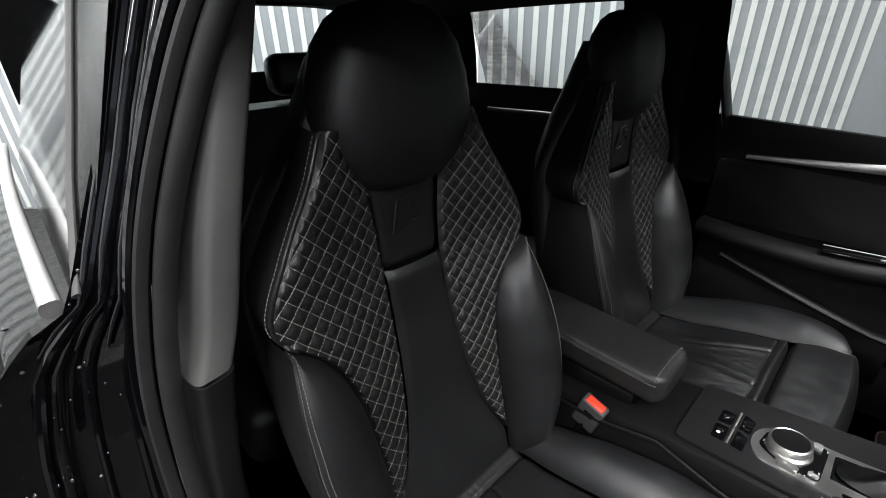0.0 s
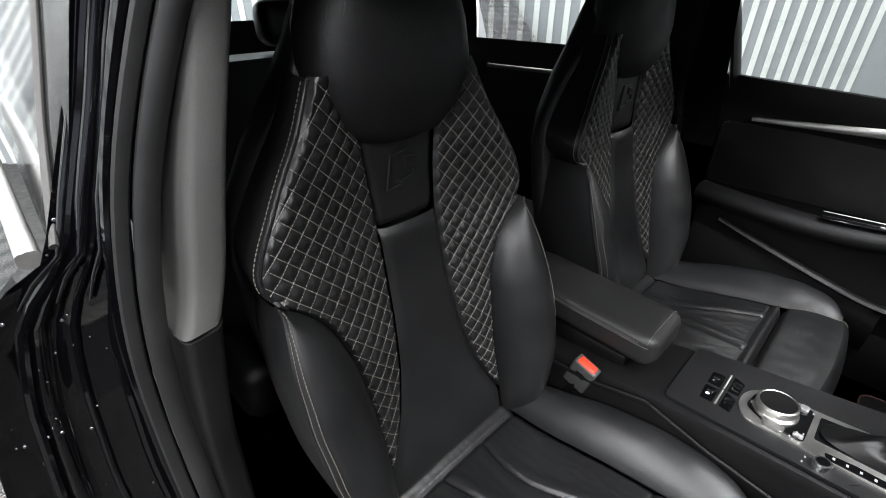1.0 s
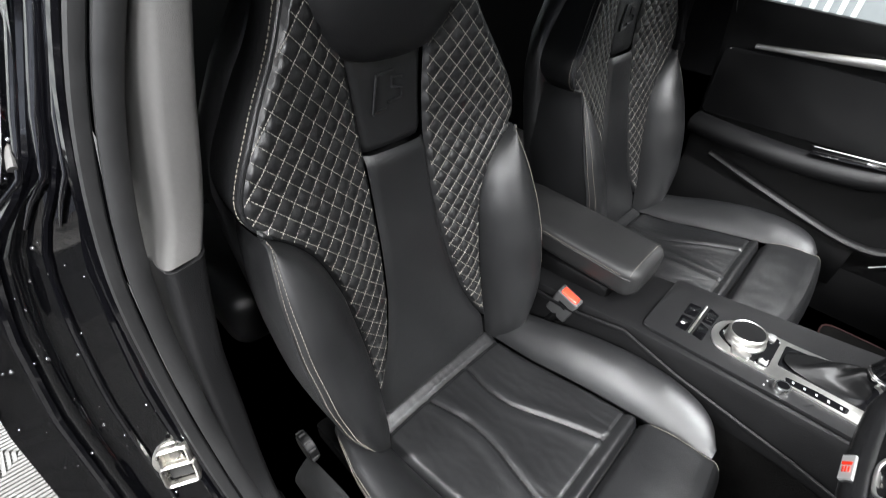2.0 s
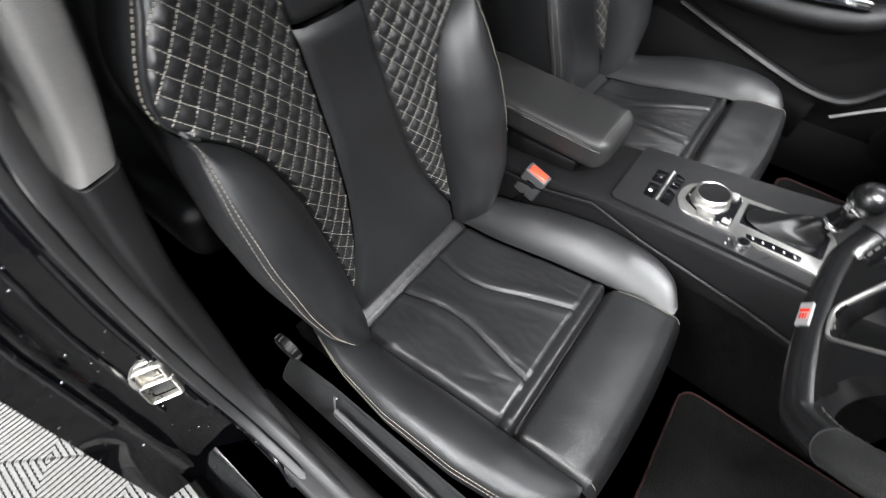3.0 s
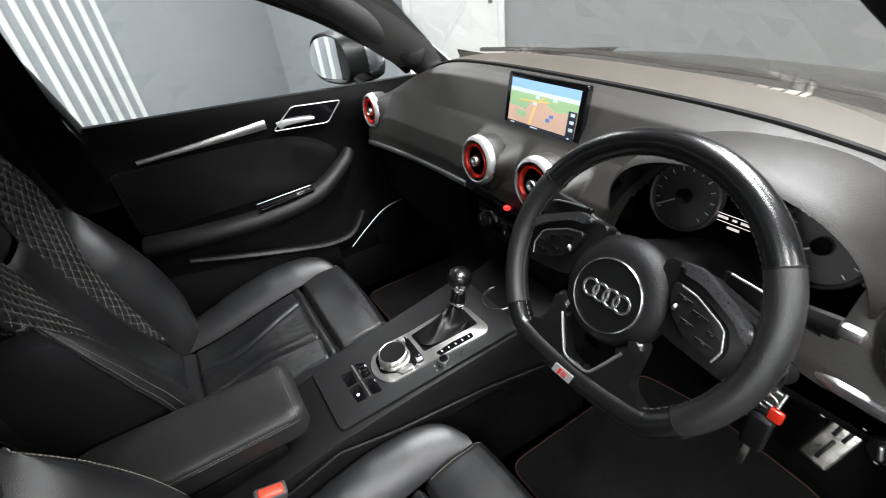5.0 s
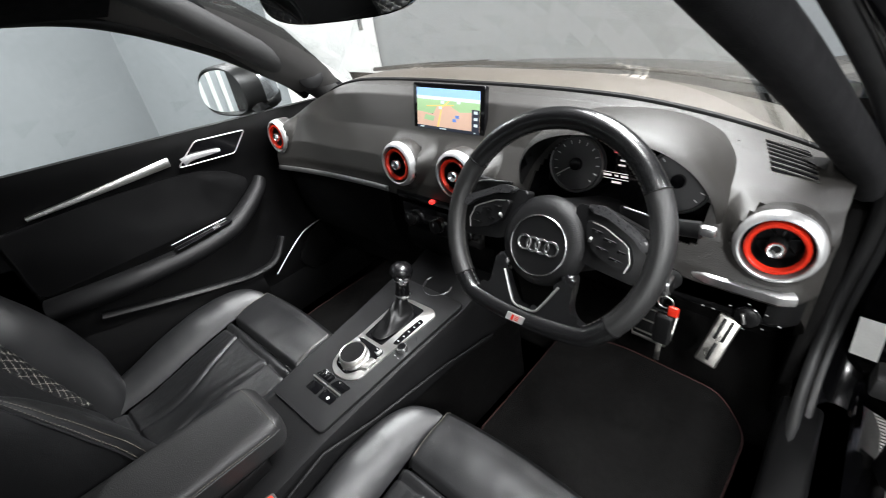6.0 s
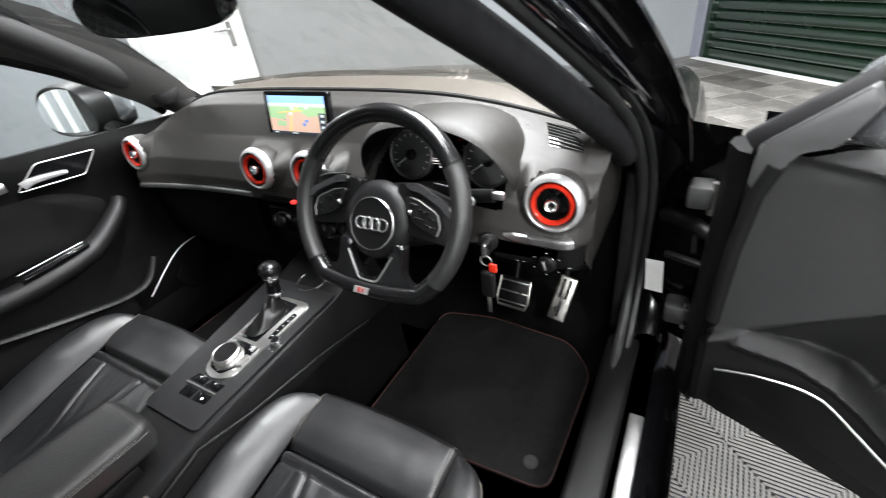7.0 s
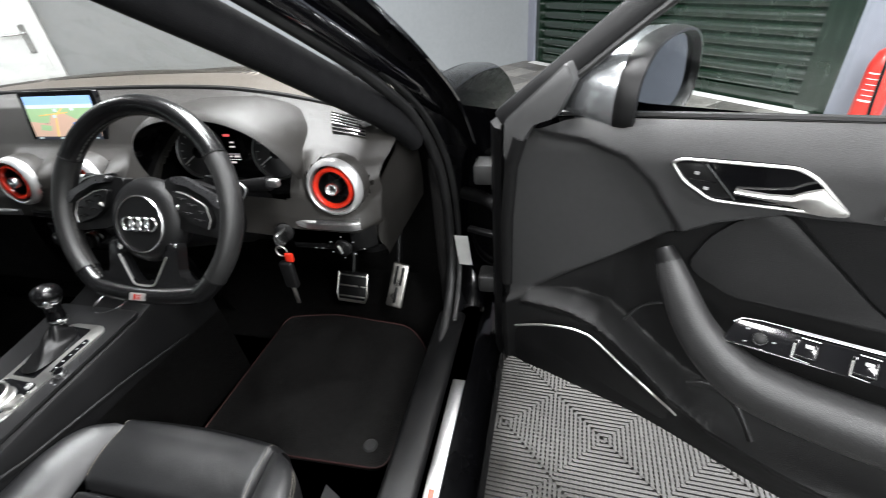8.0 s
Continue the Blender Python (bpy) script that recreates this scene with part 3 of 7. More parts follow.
# B-pillar: grey upper trim, black lower trim
BU = [(0.575, -0.20, 1.31, 0.050), (0.600, -0.215, 1.20, 0.052), (0.640, -0.225, 1.05, 0.052), (0.667, -0.23, 0.93, 0.047), (0.690, -0.225, 0.866, 0.045)]
BL = [(0.690, -0.222, 0.863, 0.046), (0.704, -0.207, 0.74, 0.038), (0.716, -0.182, 0.60, 0.034), (0.730, -0.140, 0.48, 0.034), (0.742, -0.060, 0.385, 0.040)]


def pillar_trim(rows, lip, half=0.027):
    rings = []
    lip_end, half_end = lip, half
    mids = smooth_path([r[:3] for r in rows], 8)
    for i, (x, y, z) in enumerate(mids):
        w = lerp([(8 * k, r[3]) for k, r in enumerate(rows)], i)
        f = min(1.0, i / 10.0)
        lip, half = lip_end * f, 0.027 + (half_end - 0.027) * f
        ring = []
        for k in range(40):
            t = 2 * math.pi * k / 40
            ring.append(Vector((x + 0.008 * (1 - f if lip_end else 1) + half * math.copysign(abs(math.cos(t)) ** 0.45, math.cos(t)) + lip, y + (w + 0.04) * math.copysign(abs(math.sin(t)) ** 0.45, math.sin(t)), z - 0.30 * 0.036 * math.cos(t))))
        rings.append(ring)
    return loft(rings)


for sg in (1, -1):
    up_, low_ = pillar_trim(BU, 0.0), pillar_trim(BL, 0.016, 0.022)
    for b in (up_, low_):
        bmesh.ops.scale(b, vec=(sg, 1, 1), verts=b.verts)
    part("b_pillar_upper_trim", up_, GREYTRIM if sg > 0 else HEADLINER, car, "pale grey textured pillar trim")
    part("b_pillar_lower_trim", low_, PLASTIC if sg > 0 else HARD, car)

# outer B-pillar: painted jamb from the seal to the body side, then the closed rear door
JAMB_IN = [(0.36, 0.765, -0.02), (0.44, 0.768, -0.05), (0.56, 0.772, -0.12), (0.70, 0.770, -0.16), (0.86, 0.755, -0.18), (1.02, 0.718, -0.175), (1.16, 0.668, -0.145), (1.33, 0.60, -0.09)]
JAMB_OUT = [(0.30, 0.950, -0.10), (0.38, 0.955, -0.15), (0.48, 0.955, -0.21), (0.65, 0.945, -0.255), (0.80, 0.915, -0.255), (0.90, 0.880, -0.25), (0.945, 0.838, -0.235), (0.972, 0.800, -0.215), (1.12, 0.728, -0.235), (1.33, 0.645, -0.25)]


def jamb(rows, z):
    return Vector((lerp([(r[0], r[1]) for r in rows], z), lerp([(r[0], r[2]) for r in rows], z), z))


def jamb_skin(u, v):
    z = 0.32 + 1.0 * v
    p = jamb(JAMB_IN, z).lerp(jamb(JAMB_OUT, z), u)
    return p + Vector((0, -0.018 * math.sin(3.14 * u) + 0.010 * math.exp(-((u - 0.62) / 0.06) ** 2), 0))


for u_, r_ in ((0.30, 0.006), (0.52, 0.008), (0.78, 0.006)):
    part("jamb_ridge", sweep([jamb_skin(u_, 0.60 + 0.38 * k / 14) + Vector((0.002, 0.003, 0)) for k in range(15)], [(r_ * min(1.0, 0.3 + k / 5), r_ * min(1.0, 0.3 + k / 5)) for k in range(15)], 10), PAINT, car)
part("b_pillar_skin", sheet(jamb_skin, 40, 40, 0.006), PAINT, car, "wet gloss black door jamb")
for u0, rr, m in ((0.16, 0.006, PAINT), (0.40, 0.004, PAINT), (0.72, 0.006, PAINT)):
    part("jamb_ridge", sweep([jamb_skin(u0, 0.16 + 0.82 * k / 24) + Vector((0, rr * 0.5, 0)) for k in range(25)], (rr, rr), 8, up=(1, 0, 0)), m, car)
# beads of water on the jamb and the rear door
DROPS = material("water_bead", (0.03, 0.03, 0.032), 0.03, vary=0.02, coat=1.0, spec=1.0)
rd = random.Random(11)
verts, faces = [], []
for k in range(170):
    if k < 110:
        p = jamb_skin(rd.uniform(0.05, 0.98), rd.uniform(0.10, 0.95)) + Vector((0, 0.001, 0))
        ax = Vector((0.3, 1, 0.1)).normalized()
    else:
        z_ = rd.uniform(0.55, 0.95)
        p = Vector((jamb(JAMB_OUT, z_).x + 0.003, -0.27 - rd.random() ** 2 * 0.3, z_))
        ax = Vector((1, 0, 0.3)).normalized()
    r_ = rd.choice((0.0010, 0.0013, 0.0017, 0.0024))
    q_ = Vector((0, 0, 1)).rotation_difference(ax)
    b0 = len(verts)
    for rr_, hh_ in ((1.0, 0.0), (0.8, 0.45), (0.4, 0.62)):
        verts += [p + q_ @ Vector((r_ * rr_ * math.cos(a * math.pi / 4), r_ * rr_ * math.sin(a * math.pi / 4), r_ * hh_)) for a in range(8)]
    for ring_ in range(2):
        faces += [(b0 + ring_ * 8 + a, b0 + ring_ * 8 + (a + 1) % 8, b0 + ring_ * 8 + 8 + (a + 1) % 8, b0 + ring_ * 8 + 8 + a) for a in range(8)]
    faces.append(tuple(b0 + 16 + a for a in range(8)))
me = bpy.data.meshes.new("water_drops")
me.from_pydata([v - origin_of(car) for v in verts], [], faces)
me.materials.append(DROPS)
me.shade_smooth()
ob = new("water_drops", me)
ob.parent = car
tagged(ob, "small beads of water on black paint", "", "", "stuff")
STRK = jamb_skin(0.26, 0.245) + Vector((-0.006, 0.014, -0.014))
SAX = Vector((0.42, 0.86, 0.28)).normalized()
SRT = SAX.cross(Vector((0, 0, 1))).normalized()
SUP = SRT.cross(SAX)
striker = part("striker_plate", revolve([(0.0, 0.004), (0.030, 0.004), (0.034, 0.001), (0.034, -0.012)], STRK, SAX, 20), STEEL, car, "bright zinc door striker")
for z0, z1, w in ((-0.034, 0.002, 0.021), (0.002, 0.031, 0.018)):
    fr_ = [STRK + SRT * a + SUP * b + SAX * 0.011 for a, b in rounded([(-w, z0), (w, z0), (w, z1), (-w, z1)], 0.006, 3)]
    part("striker_loop", sweep(fr_, (0.0040, 0.0065), 8, True, up=SAX), STEEL, striker)
part("striker_slot", prism(rounded([(-0.016, -0.029), (0.016, -0.029), (0.016, -0.004), (-0.016, -0.004)], 0.004, 3), lambda a, b, c_: STRK + SRT * a + SUP * b + SAX * (0.0042 + c_), 0.001), PILLARGREY, striker, "dark latch slot")
part("bolt", revolve([(0.0, 0.010), (0.006, 0.010), (0.008, 0.006), (0.008, 0.0)], STRK + SUP * 0.016, SAX, 12), STEEL, striker)

# sill with bright tread strip
part("sill", sheet(lambda u, v: Vector((0.735 + 0.175 * u, -0.15 + 1.20 * v, 0.375 - 0.015 * math.sin(u * 3.1) * 0 - 0.10 * max(0, u - 0.6) ** 1.5 * 4)), 10, 8, 0.02), SILLPAINT, car)
part("sill_trim", rbox((0.760, 0.42, 0.372), (0.075, 1.05, 0.03), 0.012, 3), HARD, car)
tread = part("tread_strip", rbox((0.824, 0.50, 0.381), (0.030, 0.42, 0.006), 0.003), ALU, car, "brushed aluminium sill tread strip")
part("tread_mark", rbox((0.824, 0.437, 0.3845), (0.012, 0.022, 0.0012), 0.0), BUCKLE_RED, tread)
part("side_skin", sheet(lambda u, v: Vector((0.905 - 0.02 * v, -0.20 + 1.15 * u, 0.345 - 0.16 * v)), 6, 3, 0.012), PAINT, car)

# hinge pillar with label, hinges and check strap
part("hinge_pillar", sheet(lambda u, v: Vector((0.750 + 0.155 * u, 1.075 - 0.075 * u - 0.05 * v ** 3, 0.36 + 0.58 * v)), 8, 10, 0.01), PAINT, car)
part("type_label", sheet(lambda u, v: Vector((0.788 - 0.008 * v + 0.038 * u, 0.948 - 0.018 * u, 0.545 + 0.011 * u + 0.087 * v)), 2, 2, 0.002), WHITE, car, "white paper label")
for zz in (0.49, 0.80):
    h = part("hinge", rbox((0.862, 0.965, zz), (0.05, 0.06, 0.05), 0.008), PILLARGREY, car)
    part("hinge_pin", revolve([(0.0, -0.035), (0.008, -0.035), (0.008, 0.035), (0.0, 0.035)], (0.885, 0.945, zz), (0, 0, 1), 12), STEEL, h)
part("check_strap", rbox((0.865, 0.93, 0.655), (0.10, 0.018, 0.012), 0.003, rot=Matrix.Rotation(-0.35, 3, "Z")), HARD, car)
part("cable_gaiter", sweep(smooth_path([(0.80, 1.01, 0.72), (0.86, 0.96, 0.73), (0.92, 0.90, 0.72)]), 0.016, 12), HARD, car)

# rear door, driver's side, closed
REAR_SIDE = lambda z: jamb(JAMB_OUT, z).x
part("rear_door_skin", sheet(lambda u, v: Vector((REAR_SIDE(0.25 + 0.715 * v) + 0.012 * math.sin(3 * u), -0.262 - 1.25 * u, 0.25 + 0.715 * v)), 10, 16, 0.006), PAINT, car, "gloss black rear door")
part("rear_door_belt", sweep([(0.810 + 0.010 * math.sin(k / 10 * 3), -0.245 - 0.115 * k, 0.966 + 0.004 * k / 10) for k in range(11)], (0.011, 0.010), 12, power=3.0), FRAMEMETAL, car, "bright window trim strip")
DARKGLASS = material("dark_tinted_glass", (0.01, 0.011, 0.012), 0.02, vary=0.02, coat=1.0, spec=1.0)
REAR_EDGE = [(0.965, -0.22), (0.99, -0.24), (1.05, -0.295), (1.09, -0.325), (1.15, -0.345), (1.25, -0.385), (1.34, -0.42)]


def rear_glass(y, z, c_=0.0):
    return Vector((0.745 - 0.36 * (z - 1.1) + c_, y, z))


part("rear_door_window", sheet(lambda u, v: rear_glass(lerp(REAR_EDGE, 0.975 + 0.355 * v) * (1 - u) - 1.13 * u, 0.975 + 0.355 * v), 12, 12, 0.004), DARKGLASS, car, "dark glossy rear door window")
part("rear_door_post", sheet(lambda u, v: rear_glass(lerp(REAR_EDGE, 0.975 + 0.355 * v) * (1 - u) - 0.215 * u, 0.975 + 0.355 * v, -0.002 - 0.010 * u + 0.003 * math.sin(math.pi * u)), 6, 12, 0.004), PIANO, car)
# rubber seal in pale trim grey: the light on it is in the colour
part("rear_door_frame", sweep([rear_glass(lerp(REAR_EDGE, 0.985 + 0.35 * k / 14) + 0.022, 0.985 + 0.35 * k / 14, 0.0) for k in range(15)], (0.010, 0.004), 10, up=(1, 0, 0.4)), GREYTRIM, car, "rubber window seal, its lit look put into a grey colour")

# passenger side: rear quarter, rear door inside, pillars and glass
for sg in (-1,):
    part("rear_side_panel", sheet(lambda u, v: Vector((sg * (0.705 + 0.03 * math.sin(v * 3.1)), -0.24 - 1.25 * u, 0.25 + 0.785 * v)), 8, 10, 0.03), HARD, car)
    part("rear_door_strip", rbox((-0.672, -0.74, 0.945), (0.012, 0.33, 0.014), 0.005, rot=Matrix.Rotation(0.02, 3, "X")), ALU, car, "thin satin metal door strip")
    g = part("rear_door_glass", sheet(lambda u, v: Vector((-0.715 + 0.12 * v, -0.27 - 0.68 * u, 1.03 + 0.30 * v)), 6, 4, 0.004), TINT, car)
    g.visible_shadow = False
    part("c_pillar", sheet(lambda u, v: Vector((-0.70 + 0.13 * v, -0.94 - 0.05 * (1 - v) - 0.16 * u + 0.02 * math.sin(v * 3), 1.02 + 0.36 * v)), 4, 6, 0.03), HEADLINER, car)
    part("window_header", sweep([(-0.575, 0.36, 1.30), (-0.585, 0.1, 1.315), (-0.58, -0.4, 1.345), (-0.575, -0.9, 1.355), (-0.56, -1.3, 1.33)], (0.035, 0.035), 10), HEADLINER, car)
part("window_header", sweep([(0.545, 0.30, 1.335), (0.55, 0.1, 1.345), (0.555, -0.4, 1.345), (0.56, -0.9, 1.345), (0.56, -1.3, 1.33)], (0.03, 0.02), 10), HEADLINER, car)

part("b_pillar_panel", sheet(lambda u, v: Vector((-0.715 + 0.13 * max(0.0, v - 0.55) / 0.45, -0.335 + (0.320 - 0.045 * v) * u, 0.25 + 1.08 * v)), 6, 14, 0.03), HEADLINER, car, "black pillar trim")
part("passenger_sill", rbox((-0.745, 0.30, 0.30), (0.08, 1.9, 0.20), 0.02), HARD, car)
part("kick_panel", rbox((-0.735, 1.06, 0.52), (0.06, 0.34, 0.60), 0.02), CARPET, car)
part("kick_panel", rbox((0.725, 1.12, 0.50), (0.03, 0.22, 0.62), 0.01), CARPET, car)

# tailgate with its glass
TG = lambda x, z: Vector((x, -1.46 - 0.06 * (x / 0.6) ** 2 + 0.22 * (z - 1.1), z))
tgl = part("tailgate_glass", sheet(lambda u, v: TG(-0.56 + 0.95 * u, 1.10 + 0.24 * v), 8, 4, 0.004), TINT, car)
tgl.visible_shadow = False
part("tailgate_lower", sheet(lambda u, v: TG(-0.72 + 1.44 * u, 0.5 + 0.61 * v), 8, 6, 0.03), HARD, car)
for x0, x1 in ((-0.74, -0.53), (0.36, 0.74)):
    part("tailgate_side", sheet(lambda u, v: TG(x0 + (x1 - x0) * u, 1.06 + 0.33 * v), 4, 6, 0.03), HEADLINER, car)
part("tailgate_top", sheet(lambda u, v: TG(-0.6 + 1.2 * u, 1.335 + 0.06 * v), 8, 2, 0.03), HEADLINER, car)
part("rear_side_panel", sheet(lambda u, v: Vector((0.73, -0.35 - 1.15 * u, 0.25 + 0.75 * v)), 6, 6, 0.03), HARD, car)
part("rear_side_panel_upper", sheet(lambda u, v: Vector((0.73 - 0.16 * v, -0.40 - 1.1 * u, 1.0 + 0.34 * v)), 6, 4, 0.02), HEADLINER, car)

# rear bench
bench = thing("rear_bench", (0, -0.95, 0.25), "black leather rear bench seat behind the front seats", "seat")
part("backrest", loft([[Vector((x, -0.92 - 0.30 * (z - 0.4) + dy, z)) for x, dy in ((-0.64, 0), (-0.6, 0.06), (-0.2, 0.05), (0, 0.07), (0.2, 0.05), (0.6, 0.06), (0.64, 0), (0.6, -0.1), (-0.6, -0.1))] for z in (0.35, 0.5, 0.7, 0.9, 1.0, 1.03)]), LEATHER, bench)
part("bench_cushion", rbox((0, -0.70, 0.40), (1.26, 0.50, 0.16), 0.05, 4), LEATHER, bench)
for x in (-0.36, 0.0, 0.36):
    part("headrest", rbox((x, -1.155, 1.115), (0.26, 0.09, 0.13), 0.04, 4), LEATHER, bench)

# ---------------------------------------------------------------- front seats
SX = 0.368
seat = thing("front_seat", (SX, 0.12, 0.28), "black leather sports seat with pale diamond quilting", "seat", "front seats")

YC = [(0.36, -0.055), (0.42, -0.064), (0.485, -0.078), (0.60, -0.105), (0.728, -0.135), (0.80, -0.152), (0.889, -0.168), (0.96, -0.174), (1.034, -0.176), (1.12, -0.17), (1.2, -0.16)]
HP = [(0.40, 0.150), (0.464, 0.1475), (0.50, 0.124), (0.56, 0.098), (0.64, 0.077), (0.728, 0.066), (0.81, 0.061), (0.889, 0.060), (0.96, 0.064), (1.034, 0.071), (1.07, 0.085), (1.11, 0.095), (1.15, 0.095)]
HQ = [(0.40, 0.152), (0.44, 0.151), (0.485, 0.149), (0.60, 0.150), (0.72, 0.160), (0.78, 0.178), (0.82, 0.203), (0.850, 0.236), (0.862, 0.252), (0.89, 0.262), (0.93, 0.248), (1.0, 0.206), (1.05, 0.172), (1.09, 0.152), (1.115, 0.140), (1.15, 0.122)]
HB = [(0.40, 0.20), (0.46, 0.222), (0.52, 0.246), (0.60, 0.262), (0.70, 0.268), (0.78, 0.262), (0.83, 0.252), (0.862, 0.244)]
WB = [(0.40, 0.055), (0.46, 0.078), (0.55, 0.095), (0.65, 0.092), (0.74, 0.074), (0.80, 0.050), (0.84, 0.026), (0.862, 0.010)]
WQ = [(0.40, 0.004), (0.60, 0.010), (0.75, 0.016), (0.86, 0.030), (0.95, 0.034), (1.05, 0.022), (1.12, 0.008)]


def soft(table, v, w=0.010):
    """The table rounded off between its entries."""
    return sum(lerp(table, v + w * k) for k in (-1.5, -0.5, 0.5, 1.5)) / 4


def yc(z):
    return soft(YC, z)


def quilt_y(h, z):
    a, b = soft(HP, z), soft(HQ, z)
    t = min(1.0, max(0.0, (h - a) / max(1e-3, b - a)))
    return yc(z) + soft(WQ, z) * (t ** 1.4) + 0.006 * math.sin(math.pi * t) - 0.007 * max(0.0, t - 0.88) / 0.12 * (1 if z > 0.86 else 0)


PITCH, SLOPE = 0.0200, radians(43)


def puff(x, z):
    c, s = math.cos(SLOPE), math.sin(SLOPE)
    p, q = (x * c + z * s) / PITCH, (-x * c + z * s) / PITCH
    return 0.0042 * (abs(math.sin(math.pi * p)) * abs(math.sin(math.pi * q))) ** 0.55


def quilt_patch(sg, z0, z1, nz, nh):
    def fn(u, v):
        z = z0 + (z1 - z0) * v
        a, b = soft(HP, z), soft(HQ, z)
        h = a + (b - a) * u
        edge = min(1.0, min(u, 1 - u) * (b - a) / 0.008)
        return Vector((SX + sg * h, quilt_y(h, z) + puff(h, z) * edge - 0.004 * (1 - edge), z))
    return sheet(fn, nh, nz)


for sg in (1, -1):
    part("quilted_wing", quilt_patch(sg, 0.466, 1.118, 240, 84), LEATHER, seat, "diamond quilted black leather")

# quilting thread
runs = []
c, s = math.cos(SLOPE), math.sin(SLOPE)
for sg in (1, -1):
    for fam in (1, -1):
        for k in range(-20, 90):
            pts, best = [], []
            for i in range(430):
                z = 0.470 + i * 0.0015
                # fam * h * c + z * s = PITCH * k
                h = fam * (PITCH * k - z * s) / c
                a, b = soft(HP, z), soft(HQ, z)
                if a + 0.003 < h < b - 0.003:
                    pts.append(Vector((SX + sg * h, quilt_y(h, z) + 0.0012, z)))
                elif len(pts) > 3:
                    best.append(pts)
                    pts = []
                else:
                    pts = []
            if len(pts) > 3:
                best.append(pts)
            for run in best:
                runs.append(dashes(run, 0.0036, 0.0016, 0.0008, 0.0007, (0, 1, 0.1)))
stitched("quilting_thread", runs, THREAD, seat, "pale grey quilting thread")


def panel_patch(z0, z1, nz, proud):
    def fn(u, v):
        z = z0 + (z1 - z0) * v
        a = soft(HP, z) - 0.0015
        h = -a + 2 * a * u
        e = min(u, 1 - u) * 2 * a
        dv = min(v, 1 - v) * (z1 - z0)
        sink = -0.007 * math.exp(-(e / 0.006) ** 2) - 0.006 * math.exp(-(dv / 0.007) ** 2)
        return Vector((SX + h, yc(z) + proud + 0.004 * math.sin(math.pi * u) + sink, z))
    return sheet(fn, 24, nz)


part("centre_panel_lower", panel_patch(0.37, 0.886, 60, 0.006), LEATHER, seat, "plain black leather centre panel")
up = part("centre_panel_upper", panel_patch(0.889, 1.07, 30, -0.003), LEATHER, seat, "plain leather panel with embossed mark")
# embossed mark: slanted frame and a curl
for pts in ([(0.036, 0.944), (0.010, 0.947)], [(0.036, 0.944), (0.024, 0.995)], [(0.024, 0.995), (-0.006, 0.998)],
            [(-0.022, 0.986), (-0.002, 0.988), (-0.001, 0.976), (-0.020, 0.970), (-0.018, 0.958), (0.008, 0.955)]):
    part("embossed_mark", sweep([(SX + a, yc(b) + 0.0022, b) for a, b in pts], (0.0024, 0.0022), 8, up=(0, 1, 0)), LEATHER, up)


def bez(p, t):
    a, b, c_, d = p
    return ((1 - t) ** 3 * a[0] + 3 * t * (1 - t) ** 2 * b[0] + 3 * t * t * (1 - t) * c_[0] + t ** 3 * d[0],
            (1 - t) ** 3 * a[1] + 3 * t * (1 - t) ** 2 * b[1] + 3 * t * t * (1 - t) * c_[1] + t ** 3 * d[1])


def bolster_point(sg, t, z):
    a, b, w = soft(HQ, z), soft(HB, z), soft(WB, z)
    b = max(b, a + 0.004)
    y0 = quilt_y(a, z)
    h, y = bez(((a + 0.001, y0 - 0.004), (a + 0.012, y0 + w * 0.95), (b - 0.006, y0 + w * 1.25), (b, y0 + w * 0.62)), t)
    return Vector((SX + sg * h, y, z))


def side_point(sg, t, z):
    p = bolster_point(sg, 1.0, z)
    back = -0.235 - 0.10 * (z - 0.6)
    return Vector((p.x + sg * (0.012 * math.sin(math.pi * t) - 0.02 * t), p.y + (back - p.y) * t, z))


for sg in (1, -1):
    part("side_bolster", sheet(lambda u, v: bolster_point(sg, u, 0.40 + 0.46 * v), 18, 50), LEATHER, seat, "smooth black leather side bolster")
    part("side_panel", sheet(lambda u, v: side_point(sg, u, 0.38 + 0.48 * v), 8, 30), LEATHER, seat)
    runs = []
    for off, tt in ((0.0, 0.955), (0.0, 0.86)):
        runs.append(dashes([bolster_point(sg, tt, 0.42 + 0.44 * k / 70) + Vector((0, 0.0012, 0)) for k in range(71)], 0.0040, 0.0022, 0.0008, 0.0007, (sg * 0.6, 1, 0)))
    stitched("bolster_thread", runs, DARK_THREAD, seat)
    part("bolster_piping", sweep([bolster_point(sg, 0.985, 0.42 + 0.44 * k / 50) for k in range(51)], 0.0032, 6), LEATHER, seat)

# rolled outer edge of the wings and the shoulder shell
for sg in (1, -1):
    def edge(u, v):
        z = 0.850 + 0.265 * v
        b = soft(HQ, z)
        y0 = quilt_y(b, z) - 0.003
        ang = u * math.pi * 0.5
        return Vector((SX + sg * (b - 0.002 + 0.010 * math.sin(ang) - 0.016 * u * u), y0 - 0.095 * u ** 1.6, z + 0.006 * u))
    part("wing_edge", sheet(edge, 12, 40), LEATHER, seat)
    part("wing_piping", sweep([edge(0.02, k / 60) + Vector((0, 0.001, 0)) for k in range(61)], 0.0034, 8), LEATHER, seat)
    stitched("edge_thread", [dashes([edge(0.22, k / 60) + Vector((sg * 0.0012, 0.001, 0)) for k in range(61)], 0.0042, 0.0024, 0.0009, 0.0008, (sg, 0.3, 0))], DARK_THREAD, seat)

